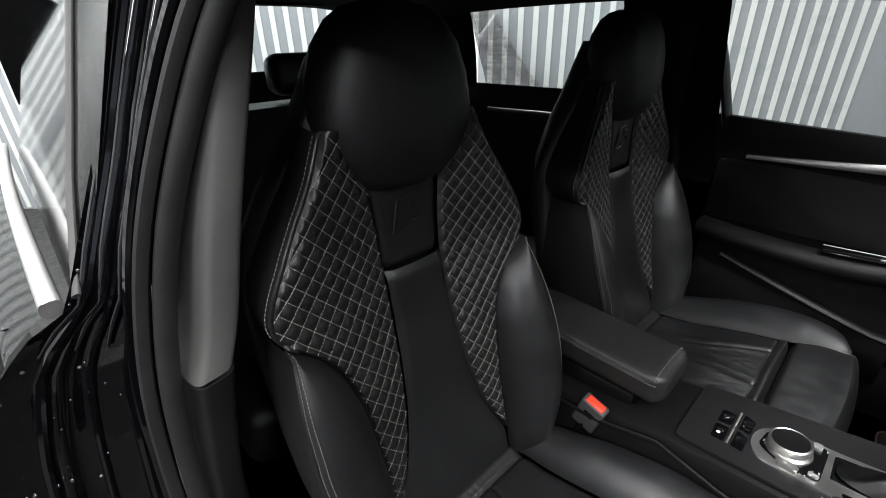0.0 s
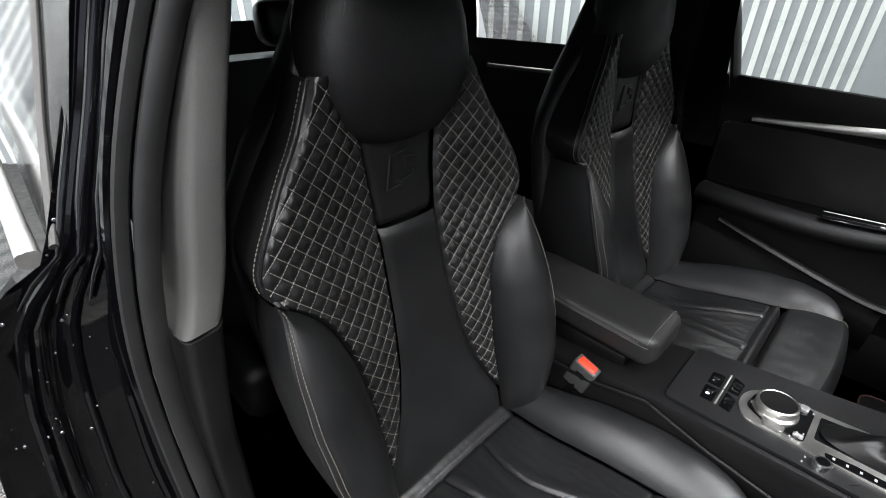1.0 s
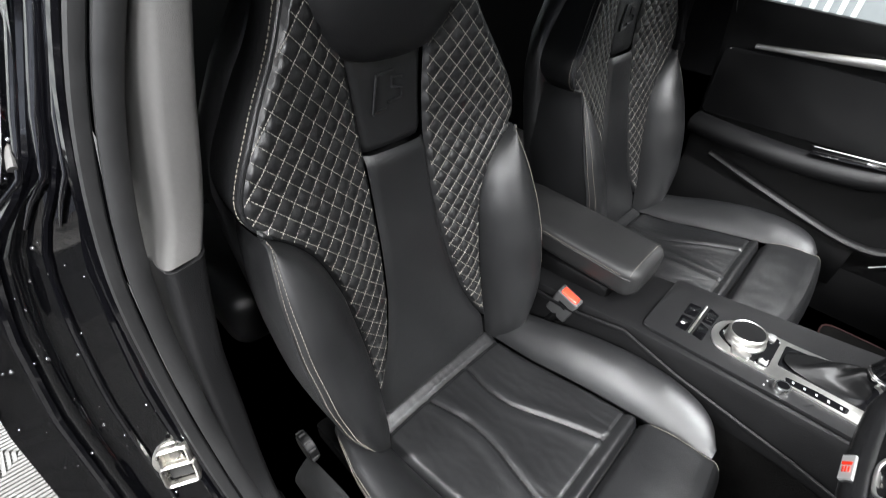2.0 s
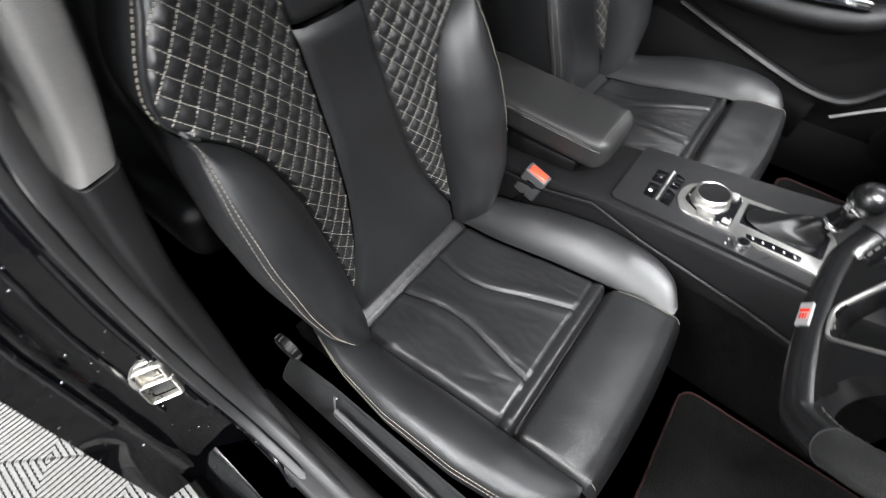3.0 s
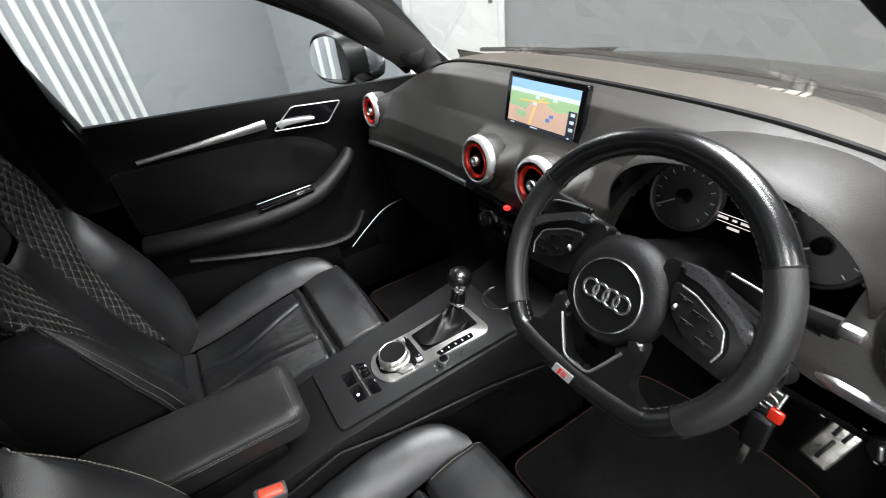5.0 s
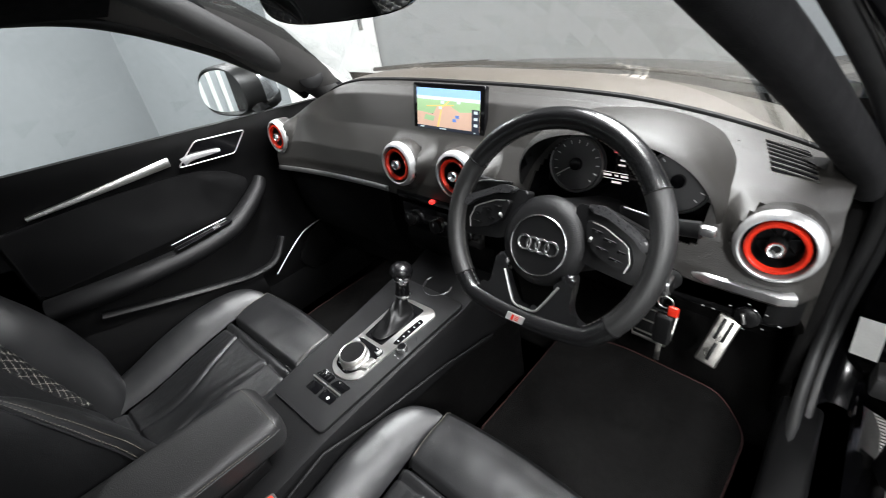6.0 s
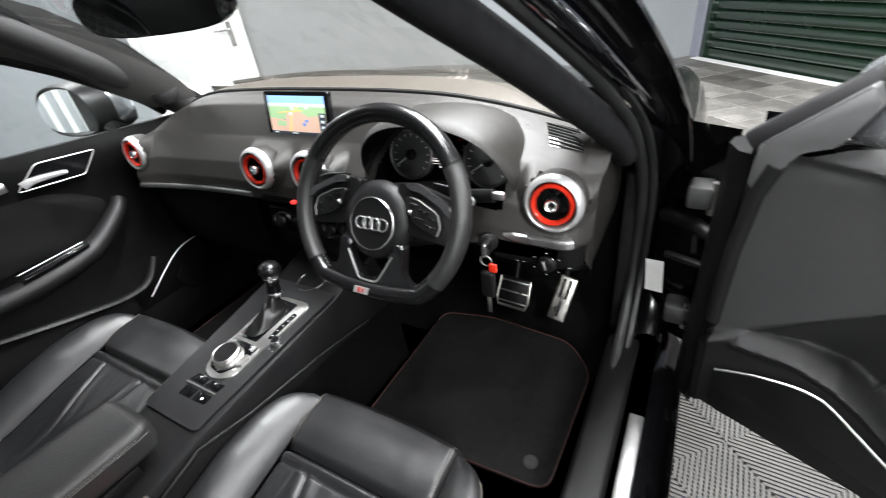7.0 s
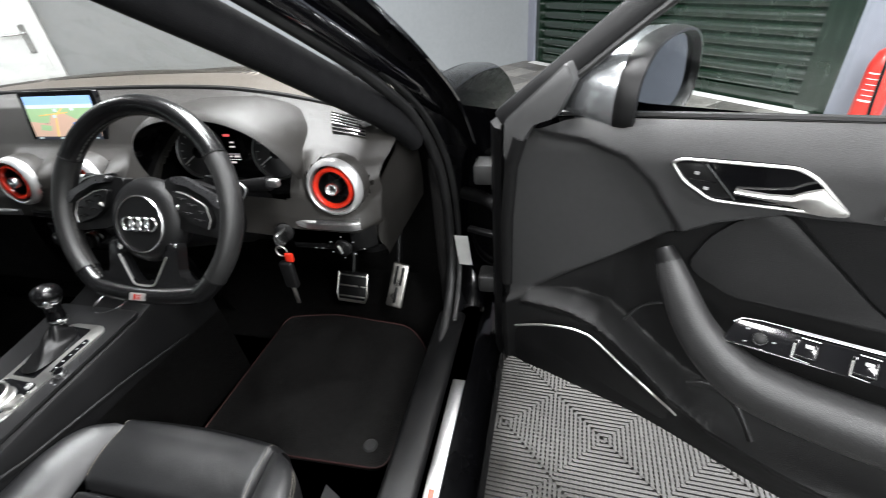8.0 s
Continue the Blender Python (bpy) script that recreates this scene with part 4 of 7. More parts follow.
# back shell and integrated headrest
shell = []
for z, a, yf, yb in ((0.34, 0.19, -0.10, -0.20), (0.45, 0.215, -0.13, -0.24), (0.6, 0.25, -0.16, -0.26), (0.8, 0.258, -0.20, -0.29), (0.88, 0.262, -0.21, -0.295), (0.95, 0.245, -0.22, -0.30), (1.03, 0.20, -0.215, -0.30), (1.10, 0.152, -0.20, -0.295), (1.15, 0.125, -0.19, -0.29), (1.20, 0.10, -0.19, -0.28)):
    ring = []
    for k in range(28):
        t = 2 * math.pi * k / 28
        cx, sy = math.cos(t), math.sin(t)
        ring.append(Vector((SX + a * math.copysign(abs(cx) ** 0.6, cx), (yf + yb) / 2 + (yf - yb) / 2 * math.copysign(abs(sy) ** 0.6, sy), z)))
    shell.append(ring)
part("back_shell", loft(shell), LEATHER, seat, "black leather seat back")
head = []
for z, a, yf, yb in ((1.016, 0.052, -0.165, -0.24), (1.026, 0.080, -0.150, -0.25), (1.05, 0.104, -0.136, -0.26), (1.09, 0.125, -0.126, -0.265), (1.125, 0.131, -0.124, -0.27), (1.17, 0.124, -0.127, -0.27), (1.212, 0.109, -0.134, -0.265), (1.243, 0.084, -0.145, -0.255), (1.258, 0.062, -0.162, -0.24), (1.264, 0.034, -0.18, -0.225)):
    ring = []
    for k in range(32):
        t = 2 * math.pi * k / 32
        cx, sy = math.cos(t), math.sin(t)
        ring.append(Vector((SX + a * math.copysign(abs(cx) ** 0.72, cx), (yf + yb) / 2 + (yf - yb) / 2 * math.copysign(abs(sy) ** 0.72, sy), z)))
    head.append(ring)
part("headrest", loft(head), SUEDE, seat, "integrated plain black headrest")

# cushion
CX = SX + 0.010
CZ = lambda y: 0.410 + 0.185 * (y + 0.05) - 0.010 * math.exp(-((y - 0.05) / 0.10) ** 2)
SEAM = [(-0.04, 0.060), (-0.01, 0.053), (0.037, 0.041), (0.08, 0.038), (0.12, 0.042), (0.19, 0.063), (0.24, 0.076), (0.30, 0.090)]


def seam_x(k, y):
    return k * soft(SEAM, y, 0.018)


def insert(u, v):
    x, y = -0.166 + 0.332 * u, -0.085 + 0.378 * v
    z = CZ(y) + 0.008 * math.sin(math.pi * u) ** 0.5
    on = min(1.0, max(0.0, (y + 0.030) / 0.014)) * min(1.0, max(0.0, (0.272 - y) / 0.006))
    for k in (1, -1):
        d = x - seam_x(k, y)
        z += on * (-0.0056 * math.exp(-(d / 0.0034) ** 2) + 0.0026 * math.exp(-((abs(d) - 0.015) / 0.012) ** 2))
    for d in (x + 0.166, 0.166 - x):
        z -= 0.010 * math.exp(-(d / 0.009) ** 2)
    d = 0.293 - y
    z += 0.0045 * math.exp(-((d - 0.012) / 0.008) ** 2) - 0.0040 * math.exp(-((d - 0.026) / 0.0034) ** 2) - 0.016 * math.exp(-(d / 0.0045) ** 2)
    d = y + 0.055
    z += 0.008 * math.exp(-(d / 0.013) ** 2) - 0.007 * math.exp(-((d - 0.028) / 0.005) ** 2)
    z += 0.0011 * noise.noise(Vector((x * 24, y * 18, 3))) + 0.0006 * noise.noise(Vector((x * 90, y * 40, 8)))
    # short creases that fan out from the front seam
    for cx, cy, turn in ((0.10, 0.235, 0.5), (0.065, 0.245, -0.4), (-0.11, 0.24, -0.3), (0.125, 0.20, 0.9)):
        p = (x - cx) * math.cos(turn) + (y - cy) * math.sin(turn) * 0.3
        z -= 0.0012 * math.exp(-(p / 0.0028) ** 2) * math.exp(-((y - cy) / 0.022) ** 2)
    return Vector((CX + x, y, z))


part("cushion_insert", sheet(insert, 130, 140), LEATHER, seat, "creased black leather seat cushion")

HBC = [(-0.10, 0.222), (0.0, 0.250), (0.12, 0.266), (0.25, 0.266), (0.32, 0.256), (0.36, 0.242), (0.385, 0.224), (0.40, 0.200), (0.408, 0.176)]
WBC = [(-0.10, 0.040), (0.0, 0.060), (0.10, 0.072), (0.22, 0.070), (0.30, 0.060), (0.35, 0.046), (0.38, 0.032), (0.40, 0.014), (0.408, 0.002)]


def cbolster(sg, t, y):
    b, w, z0 = soft(HBC, y, 0.005), soft(WBC, y, 0.005), CZ(min(y, 0.40)) - 0.004
    a = 0.168
    b = max(b, a + 0.004)
    h, z = bez(((a, z0), (a + 0.020, z0 + w * 0.80), (b + 0.004, z0 + w * 1.30), (b, z0 + w * 0.25)), t)
    return Vector((CX + sg * h, y, z + 0.0008 * noise.noise(Vector((h * 30, y * 22, sg)))))


def cside(sg, t, y):
    p = cbolster(sg, 1.0, y)
    return Vector((p.x - sg * 0.03 * t * t, y, p.z + (0.335 - p.z) * t))


for sg in (1, -1):
    part("cushion_bolster", sheet(lambda u, v: cbolster(sg, u, -0.10 + 0.508 * v), 22, 90), LEATHER, seat, "smooth raised cushion bolster")
    part("cushion_side", sheet(lambda u, v: cside(sg, u, -0.10 + 0.508 * v), 6, 60), LEATHER, seat)
    runs = [dashes([cbolster(sg, tt, -0.08 + 0.455 * k / 60) + Vector((sg * 0.0008, 0, 0.001)) for k in range(61)], 0.0040, 0.0022, 0.0008, 0.0007, (sg * 0.7, 0, 1)) for tt in ((0.93, 0.85) if sg > 0 else (0.95,))]
    stitched("bolster_thread", runs, DARK_THREAD, seat)


# thigh support
def thigh(u, v):
    # v runs over the top, round the nose and down
    x = -0.172 + 0.344 * u
    e = min(u, 1 - u) * 0.344
    drop = 0.020 * math.exp(-(e / 0.008) ** 2)
    if v < 0.55:
        t = v / 0.55
        y = 0.297 + 0.122 * t
        z = CZ(y) + 0.003 + 0.007 * math.sin(math.pi * min(1.0, t * 1.15)) - 0.016 * math.exp(-(t / 0.05) ** 2)
    else:
        t = (v - 0.55) / 0.45
        y = 0.419 + 0.024 * math.sin(math.pi * min(1, t * 1.6) * 0.5) - 0.03 * max(0, t - 0.5)
        z = CZ(0.419) + 0.004 - 0.12 * t ** 1.5
    nose = 0.010 * (2 * u - 1) ** 2 * min(1.0, v / 0.55)
    z += 0.0011 * noise.noise(Vector((x * 26, y * 20, 5)))
    return Vector((CX + x, y - nose, z - drop))


part("thigh_support", sheet(thigh, 80, 70), LEATHER, seat, "black leather thigh support")
stitched("thigh_thread", [dashes([thigh(u0, 0.06 + 0.60 * k / 30) + Vector((0, 0, 0.0008)) for k in range(31)], 0.0036, 0.0022, 0.0007, 0.0006) for u0 in (0.035, 0.965)], DARK_THREAD, seat)
part("thigh_base", rbox((CX, 0.345, 0.405), (0.33, 0.15, 0.10), 0.02, 3), LEATHER, seat)
part("seat_pan", rbox((CX, 0.14, 0.345), (0.44, 0.50, 0.09), 0.02, 3), HARD, seat)
for x in (-0.2, 0.2):
    part("seat_rail", rbox((CX + x, 0.10, 0.262), (0.035, 0.62, 0.05), 0.006), HARD, seat)

# the passenger's seat is the same seat
copy_thing(seat, Matrix.Translation((SX - 0.730, 0.12, 0.28)))

# lower side trim with its recess and lever, one on each outer side
for xx, sg, owner in ((CX + 0.262, 1, seat), (CX - 0.730 - 0.262, -1, bpy.data.objects["front_seat.001"])):
    def trim_face(u, v, proud=0.0):
        y = -0.13 + 0.52 * u
        top = 0.398 + 0.052 * u - 0.05 * max(0.0, 0.25 - u) / 0.25
        dent = 0.014 * ramp(0.33 - abs(u - 0.55), 0.10) * ramp(0.36 - abs(v - 0.52), 0.16)
        return Vector((xx + sg * (0.010 + 0.040 * (1 - v) + 0.012 * math.sin(math.pi * v) - dent + proud), y, 0.290 + (top - 0.290) * v))
    trim = part("side_trim", sheet(trim_face, 60, 26, 0.010), SEATTRIM, owner, "dark grey plastic seat side trim")
    part("lever", sweep([trim_face(0.30 + 0.50 * k / 14, 0.60 - 0.05 * k / 14, 0.012) for k in range(15)], [(0.007, 0.017 - 0.008 * max(0, k - 9) / 5) for k in range(15)], 10, power=3.0), SEATTRIM, trim, "flat grey height lever")
    part("lever_lip", sweep(smooth_path([trim_face(0.30, 0.72, 0.020), trim_face(0.45, 0.70, 0.021), trim_face(0.70, 0.66, 0.021), trim_face(0.81, 0.60, 0.018)]), 0.0022, 8), GREYTRIM, trim, "pale lever edge")
    part("lever_edge", sweep([trim_face(0.29, 0.62, 0.012), trim_face(0.27, 0.80, 0.010), trim_face(0.285, 0.86, 0.010)], 0.0022, 8), ALU, trim)
    part("recline_wheel", revolve([(0.0, 0.016), (0.024, 0.016), (0.028, 0.011), (0.028, 0.0)], (xx + sg * 0.006, -0.105, 0.425), (sg, 0, 0), 20), HARD, trim)
    for k in range(10):
        a = 2 * math.pi * k / 10
        part("wheel_rib", rbox((xx + sg * 0.014, -0.105 + 0.0275 * math.cos(a), 0.425 + 0.0275 * math.sin(a)), (0.012, 0.004, 0.004), 0.001), PILLARGREY, trim)

# ---------------------------------------------------------------- centre console
console = thing("centre_console", (0.005, 0.25, 0.23), "black centre console with armrest, rotary controller and gear lever", "console")
KZ = lambda y: 0.576 + 0.10 * (y - 0.36)


def ksec(y, hw, top, r=0.02, low=0.24, flare=0.02):
    pts = [(-hw - flare, low), (-hw - flare * 0.4, (low + top) / 2), (-hw, top - r), (-hw + r * 0.3, top - r * 0.3), (-hw + r, top), (hw - r, top), (hw - r * 0.3, top - r * 0.3), (hw, top - r), (hw + flare * 0.4, (low + top) / 2), (hw + flare, low)]
    return [Vector((0.012 + a, y, b)) for a, b in pts]


rows = [(-0.45, 0.105, 0.50), (-0.25, 0.105, 0.515), (0.0, 0.100, 0.532), (0.15, 0.096, 0.548), (0.20, 0.097, KZ(0.2) - 0.004), (0.40, 0.104, KZ(0.40) - 0.004), (0.60, 0.115, KZ(0.60) - 0.004), (0.68, 0.118, 0.615), (0.78, 0.125, 0.64)]
part("body", loft([ksec(y, h, t) for y, h, t in rows]), CONSOLE_BODY, console, "soft black plastic console body")
part("side_ledge", sweep([(0.012 + 0.112, -0.2, 0.50), (0.012 + 0.112, 0.10, 0.525), (0.012 + 0.110, 0.19, 0.548), (0.012 + 0.112, 0.30, 0.52), (0.012 + 0.122, 0.5, 0.50), (0.012 + 0.14, 0.66, 0.48)], (0.004, 0.006), 8), CONSOLE_BODY, console)

for sg in (1, -1):
    def kside(u, v):
        y = 0.05 + 0.73 * u
        hw = lerp([(r[0], r[1]) for r in rows], y) + 0.003
        high = lerp([(0.05, 0.47), (0.25, 0.47), (0.5, 0.475), (0.8, 0.46)], y)
        return Vector((0.012 + sg * (hw + 0.008 + 0.014 * (1 - v)), y, 0.236 + (high - 0.236) * v))
    part("tunnel_carpet", sheet(kside, 30, 8, 0.004), CARPET, console, "black carpet on the tunnel side")


def ktop(a, b, c):
    return Vector((a - 0.006, b + 0.008, KZ(b + 0.008) + c))


part("control_deck", prism(rounded([(-0.075, 0.200), (0.098, 0.200), (0.115, 0.46), (0.125, 0.600), (-0.10, 0.600), (-0.09, 0.46)], 0.012), lambda a, b, c_: ktop(a, b, c_ - 0.004), 0.006, 0.002), CONSOLE, console, "satin black control deck")
frame_out = rounded([(-0.020, 0.318), (0.010, 0.301), (0.042, 0.302), (0.070, 0.318), (0.077, 0.40), (0.094, 0.536), (0.078, 0.548), (-0.004, 0.546), (-0.022, 0.520), (-0.022, 0.41), (-0.027, 0.36)], 0.016, 5)
part("chrome_frame", prism(frame_out, lambda a, b, c_: ktop(a, b, 0.001 + c_), 0.0045, 0.0018, 3), FRAMEMETAL, console, "satin chrome surround")


def inlay(name, pts, r, m, label=""):
    return part(name, prism(rounded(pts, r, 5), lambda a, b, c_: ktop(a, b, 0.0056 + c_), 0.0012), m, console, label)


inlay("controller_field", [(-0.018, 0.338), (-0.004, 0.318), (0.036, 0.312), (0.050, 0.330), (0.060, 0.345), (0.068, 0.398), (-0.016, 0.400), (-0.021, 0.37)], 0.010, PIANO)
nrm = Vector((0, -0.10, 1)).normalized()
kc = ktop(0.022, 0.352, 0.006)
knob = part("rotary_controller", revolve([(0.0325, 0.0), (0.0325, 0.004), (0.0285, 0.007), (0.0285, 0.013), (0.0305, 0.016), (0.0300, 0.021), (0.0275, 0.0225), (0.0262, 0.0215)], kc, nrm, 48), FRAMEMETAL, console, "chrome ringed rotary controller")
part("knob_face", revolve([(0.0, 0.0208), (0.018, 0.0208), (0.0264, 0.0216)], kc, nrm, 40), PLASTIC, knob)
part("toggle", prism(rounded([(0.050, 0.338), (0.070, 0.345), (0.073, 0.370), (0.058, 0.372)], 0.004), lambda a, b, c_: ktop(a, b, 0.0066 + c_), 0.006, 0.002), FRAMEMETAL, console, "chrome menu key")
part("toggle", prism(rounded([(-0.019, 0.378), (-0.004, 0.379), (-0.003, 0.391), (-0.018, 0.392)], 0.003), lambda a, b, c_: ktop(a, b, 0.0066 + c_), 0.005, 0.0015), VENTRING, console, "chrome menu key")
part("toggle", rbox(ktop(0.060, 0.389, 0.010), (0.006, 0.014, 0.008), 0.002), VENTRING, console)
for a, b, w in ((0.000, 0.325, 0.005), (0.024, 0.318, 0.006), (0.030, 0.321, 0.004), (0.050, 0.387, 0.005), (0.066, 0.380, 0.004), (-0.010, 0.398, 0.004), (0.048, 0.395, 0.005)):
    part("legend_mark", rbox(ktop(a, b, 0.0070), (w, 0.0022, 0.0005), 0.0), LEGEND, console)
# gate and boot
inlay("gear_gate", [(-0.010, 0.408), (0.047, 0.408), (0.052, 0.455), (0.060, 0.534), (0.002, 0.536), (-0.013, 0.508)], 0.005, PIANO)
inlay("range_strip", [(0.066, 0.424), (0.078, 0.428), (0.084, 0.507), (0.071, 0.509), (0.065, 0.462)], 0.004, PIANO)
for k in range(5):
    part("range_mark", rbox(ktop(0.0715 + 0.0014 * k, 0.436 + 0.0158 * k, 0.0070), (0.005, 0.0032, 0.0005), 0.0), LEGEND, console)
gb = Vector((0.016, 0.476, KZ(0.476) + 0.006))
gt = Vector((0.009, 0.526, 0.645))
rings = []
for k in range(17):
    t = k / 16
    c0 = gb.lerp(gt, t ** 0.8)
    ring = []
    for i in range(48):
        an = 2 * math.pi * i / 48
        w = (1 - t) ** 1.5 * (1 + 0.12 * math.sin(an * 6 + t * 5) * math.sin(math.pi * t))
        cx, sy = math.cos(an), math.sin(an)
        cx, sy = math.copysign(abs(cx) ** 0.7, cx), math.copysign(abs(sy) ** 0.7, sy)
        ring.append(c0 + Vector((cx * (0.019 * w + 0.0085), sy * (0.048 * w + 0.0085), 0.0035 * math.sin(an * 3 + t * 14) * math.sin(math.pi * t) - 0.004 * t * (1 - t) * 4)))
    rings.append(ring)
part("gear_boot", loft(rings), HARD, console, "creased black leather gear boot")
ldir = Vector((0.02, 0.16, 1)).normalized()
lever = part("gear_lever", revolve([(0.0150, -0.014), (0.0170, -0.006), (0.0165, 0.004), (0.0150, 0.016), (0.0155, 0.028), (0.0180, 0.036), (0.0190, 0.040)], gt, ldir, 28), PIANO, console, "gloss black gear lever")
part("lever_collar", revolve([(0.0168, -0.007), (0.0178, -0.005), (0.0178, -0.002), (0.0168, 0.0)], gt, ldir, 28), CHROME, lever)
gk = gt + ldir * 0.056
part("gear_knob", revolve([(0.012, -0.022), (0.0185, -0.018), (0.0240, -0.009), (0.0262, 0.001), (0.0243, 0.011), (0.0175, 0.018), (0.008, 0.0212), (0.0, 0.022)], gk, ldir, 36), RIMLEATHER, lever, "rounded black leather gear knob")
part("knob_insert", revolve([(0.0188, -0.0200), (0.0206, -0.0185), (0.0212, -0.0165), (0.0206, -0.0150)], gk, ldir, 36), CHROME, lever, "thin chrome knob ring")
part("knob_button", rbox(gk + Vector((0.012, -0.016, -0.012)), (0.012, 0.012, 0.020), 0.004, 3, rot=Matrix.Rotation(-0.6, 3, "Z")), CHROME, lever)
sk = ktop(0.096, 0.426, 0.002)
small = part("volume_knob", revolve([(0.013, 0.0), (0.0125, 0.010), (0.0110, 0.013), (0.0085, 0.0132)], sk, nrm, 24), CHROME, console, "small chrome volume knob")
part("knob_face", revolve([(0.0, 0.0128), (0.009, 0.0130)], sk, nrm, 20), PIANO, small)
for a, b in ((0.090, 0.406), (0.102, 0.404)):
    part("legend_mark", rbox(ktop(a, b, 0.0028), (0.004, 0.002, 0.0005), 0.0), LEGEND, console)
part("deck_joint", sweep([ktop(0.093, 0.470, 0.0016), ktop(0.110, 0.455, 0.0012), ktop(0.114, 0.430, 0.0005)], 0.0008, 6), PIANO, console)
# parking brake switches
for pts in ([(-0.026, 0.280), (0.020, 0.280), (0.022, 0.298), (-0.016, 0.299)], [(0.024, 0.280), (0.066, 0.279), (0.071, 0.298), (0.034, 0.298)], [(-0.018, 0.246), (0.018, 0.246), (0.019, 0.268), (-0.017, 0.268)], [(0.025, 0.246), (0.064, 0.248), (0.066, 0.268), (0.026, 0.268)]):
    part("switch", prism(rounded(pts, 0.003), lambda a, b, c_: ktop(a, b, 0.001 + c_), 0.0022, 0.0008), PIANO, console)
for a0, a1 in ((-0.024, 0.020), (0.025, 0.067)):
    part("switch_bar", sweep([ktop(a0, 0.2735, 0.005), ktop(a1, 0.2735, 0.005)], (0.0020, 0.0020), 8), FRAMEMETAL, console, "satin metal switch lip")
part("switch_mark", revolve([(0.0, 0.0), (0.0035, 0.0)], ktop(0.048, 0.256, 0.0036), nrm, 16), WHITE, console)
for k in range(3):
    part("switch_rib", rbox(ktop(-0.010 + 0.011 * k, 0.289, 0.0036), (0.003, 0.012, 0.0012), 0.0005), HARD, console)
# armrest: a padded lid with rounded corners and a stitched edge


def lid(y, k, n=48):
    """A point of the lid's skin: k runs round its section."""
    front, rear = max(0.0, (y - 0.140) / 0.030), max(0.0, (-0.120 - y) / 0.070)
    hw = 0.071 * (1 - 0.30 * front ** 3 - 0.20 * rear ** 2.5)
    t = 2 * math.pi * k / n
    cx, sy = math.cos(t), math.sin(t)
    thick = 0.033 * (1 - 0.40 * front ** 3 - 0.25 * rear ** 2.5)
    x = hw * math.copysign(abs(cx) ** 0.26, cx)
    top = 0.606 + 0.010 * max(0.0, (0.14 - y)) / 0.25
    return Vector((0.003 + x, y, top + thick * math.copysign(abs(sy) ** 0.40, sy) + 0.0055 * (1 - (x / 0.071) ** 2) * (1 if sy > 0 else 0)))


lid_ys = [-0.190, -0.184, -0.170, -0.14, -0.10] + [-0.06 + 0.04 * k for k in range(5)] + [0.130, 0.142, 0.152, 0.160, 0.166, 0.169, 0.170]
armrest = part("armrest", loft([[lid(y, k) for k in range(48)] for y in lid_ys]), ARMSKIN, console, "black leather armrest lid with stitched edge")
runs = [dashes([lid(-0.16 + 0.30 * k / 40, kk) + Vector((0, 0, 0.0006)) for k in range(41)], 0.0036, 0.0022, 0.0007, 0.0006, (1 if kk < 10 else -1, 0, 0.4)) for kk in (2.0, 22.0)]
runs.append(dashes([lid(0.152, 3.0 + 18.0 * k / 30) + Vector((0, 0, 0.0006)) for k in range(31)], 0.0036, 0.0022, 0.0007, 0.0006))
stitched("armrest_thread", runs, DARK_THREAD, armrest)
part("armrest_seam", sweep([lid(-0.17 + 0.325 * k / 30, 1.2) for k in range(31)], 0.0016, 6), LEATHER, armrest)
part("armrest_base", rbox((0.003, -0.03, 0.545), (0.12, 0.30, 0.05), 0.01), HARD, console)
# cup holder with bright ring
part("cup_holder", revolve([(0.030, -0.05), (0.034, 0.0), (0.037, 0.003), (0.040, 0.002), (0.041, -0.004)], (0.020, 0.628, KZ(0.60) + 0.002), (0, -0.1, 1), 32), CHROME, console, "bright ringed cup holder")

# seat belt buckle
buckle = thing("belt_buckle", (0.112, 0.06, 0.50), "black seat belt buckle with orange-red release button", "buckle")
brot = Matrix.Rotation(radians(-18), 3, "X") @ Matrix.Rotation(radians(8), 3, "Y")
bc = Vector((0.112, 0.058, 0.515))
part("housing", rbox(bc, (0.026, 0.052, 0.082), 0.005, 3, rot=brot), DOORSKIN, buckle, "dark grey buckle housing")
part("release_button", rbox(bc + brot @ Vector((0.001, 0.0, 0.036)), (0.019, 0.040, 0.016), 0.004, 3, rot=brot), BUCKLE_RED, buckle, "orange-red release button")
part("slot", rbox(bc + brot @ Vector((0.0115, 0.0, 0.010)), (0.003, 0.022, 0.018), 0.001, rot=brot), PIANO, buckle)
part("stalk", sweep([bc + brot @ Vector((0, 0, -0.03)), bc + Vector((0.004, -0.05, -0.13))], (0.014, 0.008), 8), HARD, buckle)

# ---------------------------------------------------------------- dashboard
dash = thing("dashboard", (0, 0.85, 0.70), "black soft-touch dashboard with round red-ringed air vents", "dashboard")


HOODC = (0.397, 0.895)


def side(x):
    return abs(x) / 0.70


def crease(x):
    """The dark joint along the top."""
    s, far = side(x), max(0.0, side(x) - 0.50) / 0.45
    return Vector((x, 0.850 - 0.045 * s ** 3.2 + 0.085 * far ** 1.6, 1.030 - 0.050 * s ** 3 - 0.045 * far ** 1.6))


def back_edge(x):
    s = side(x)
    return Vector((x, 1.075 - 0.10 * s ** 2.6, 1.010 - 0.060 * s ** 2.8))


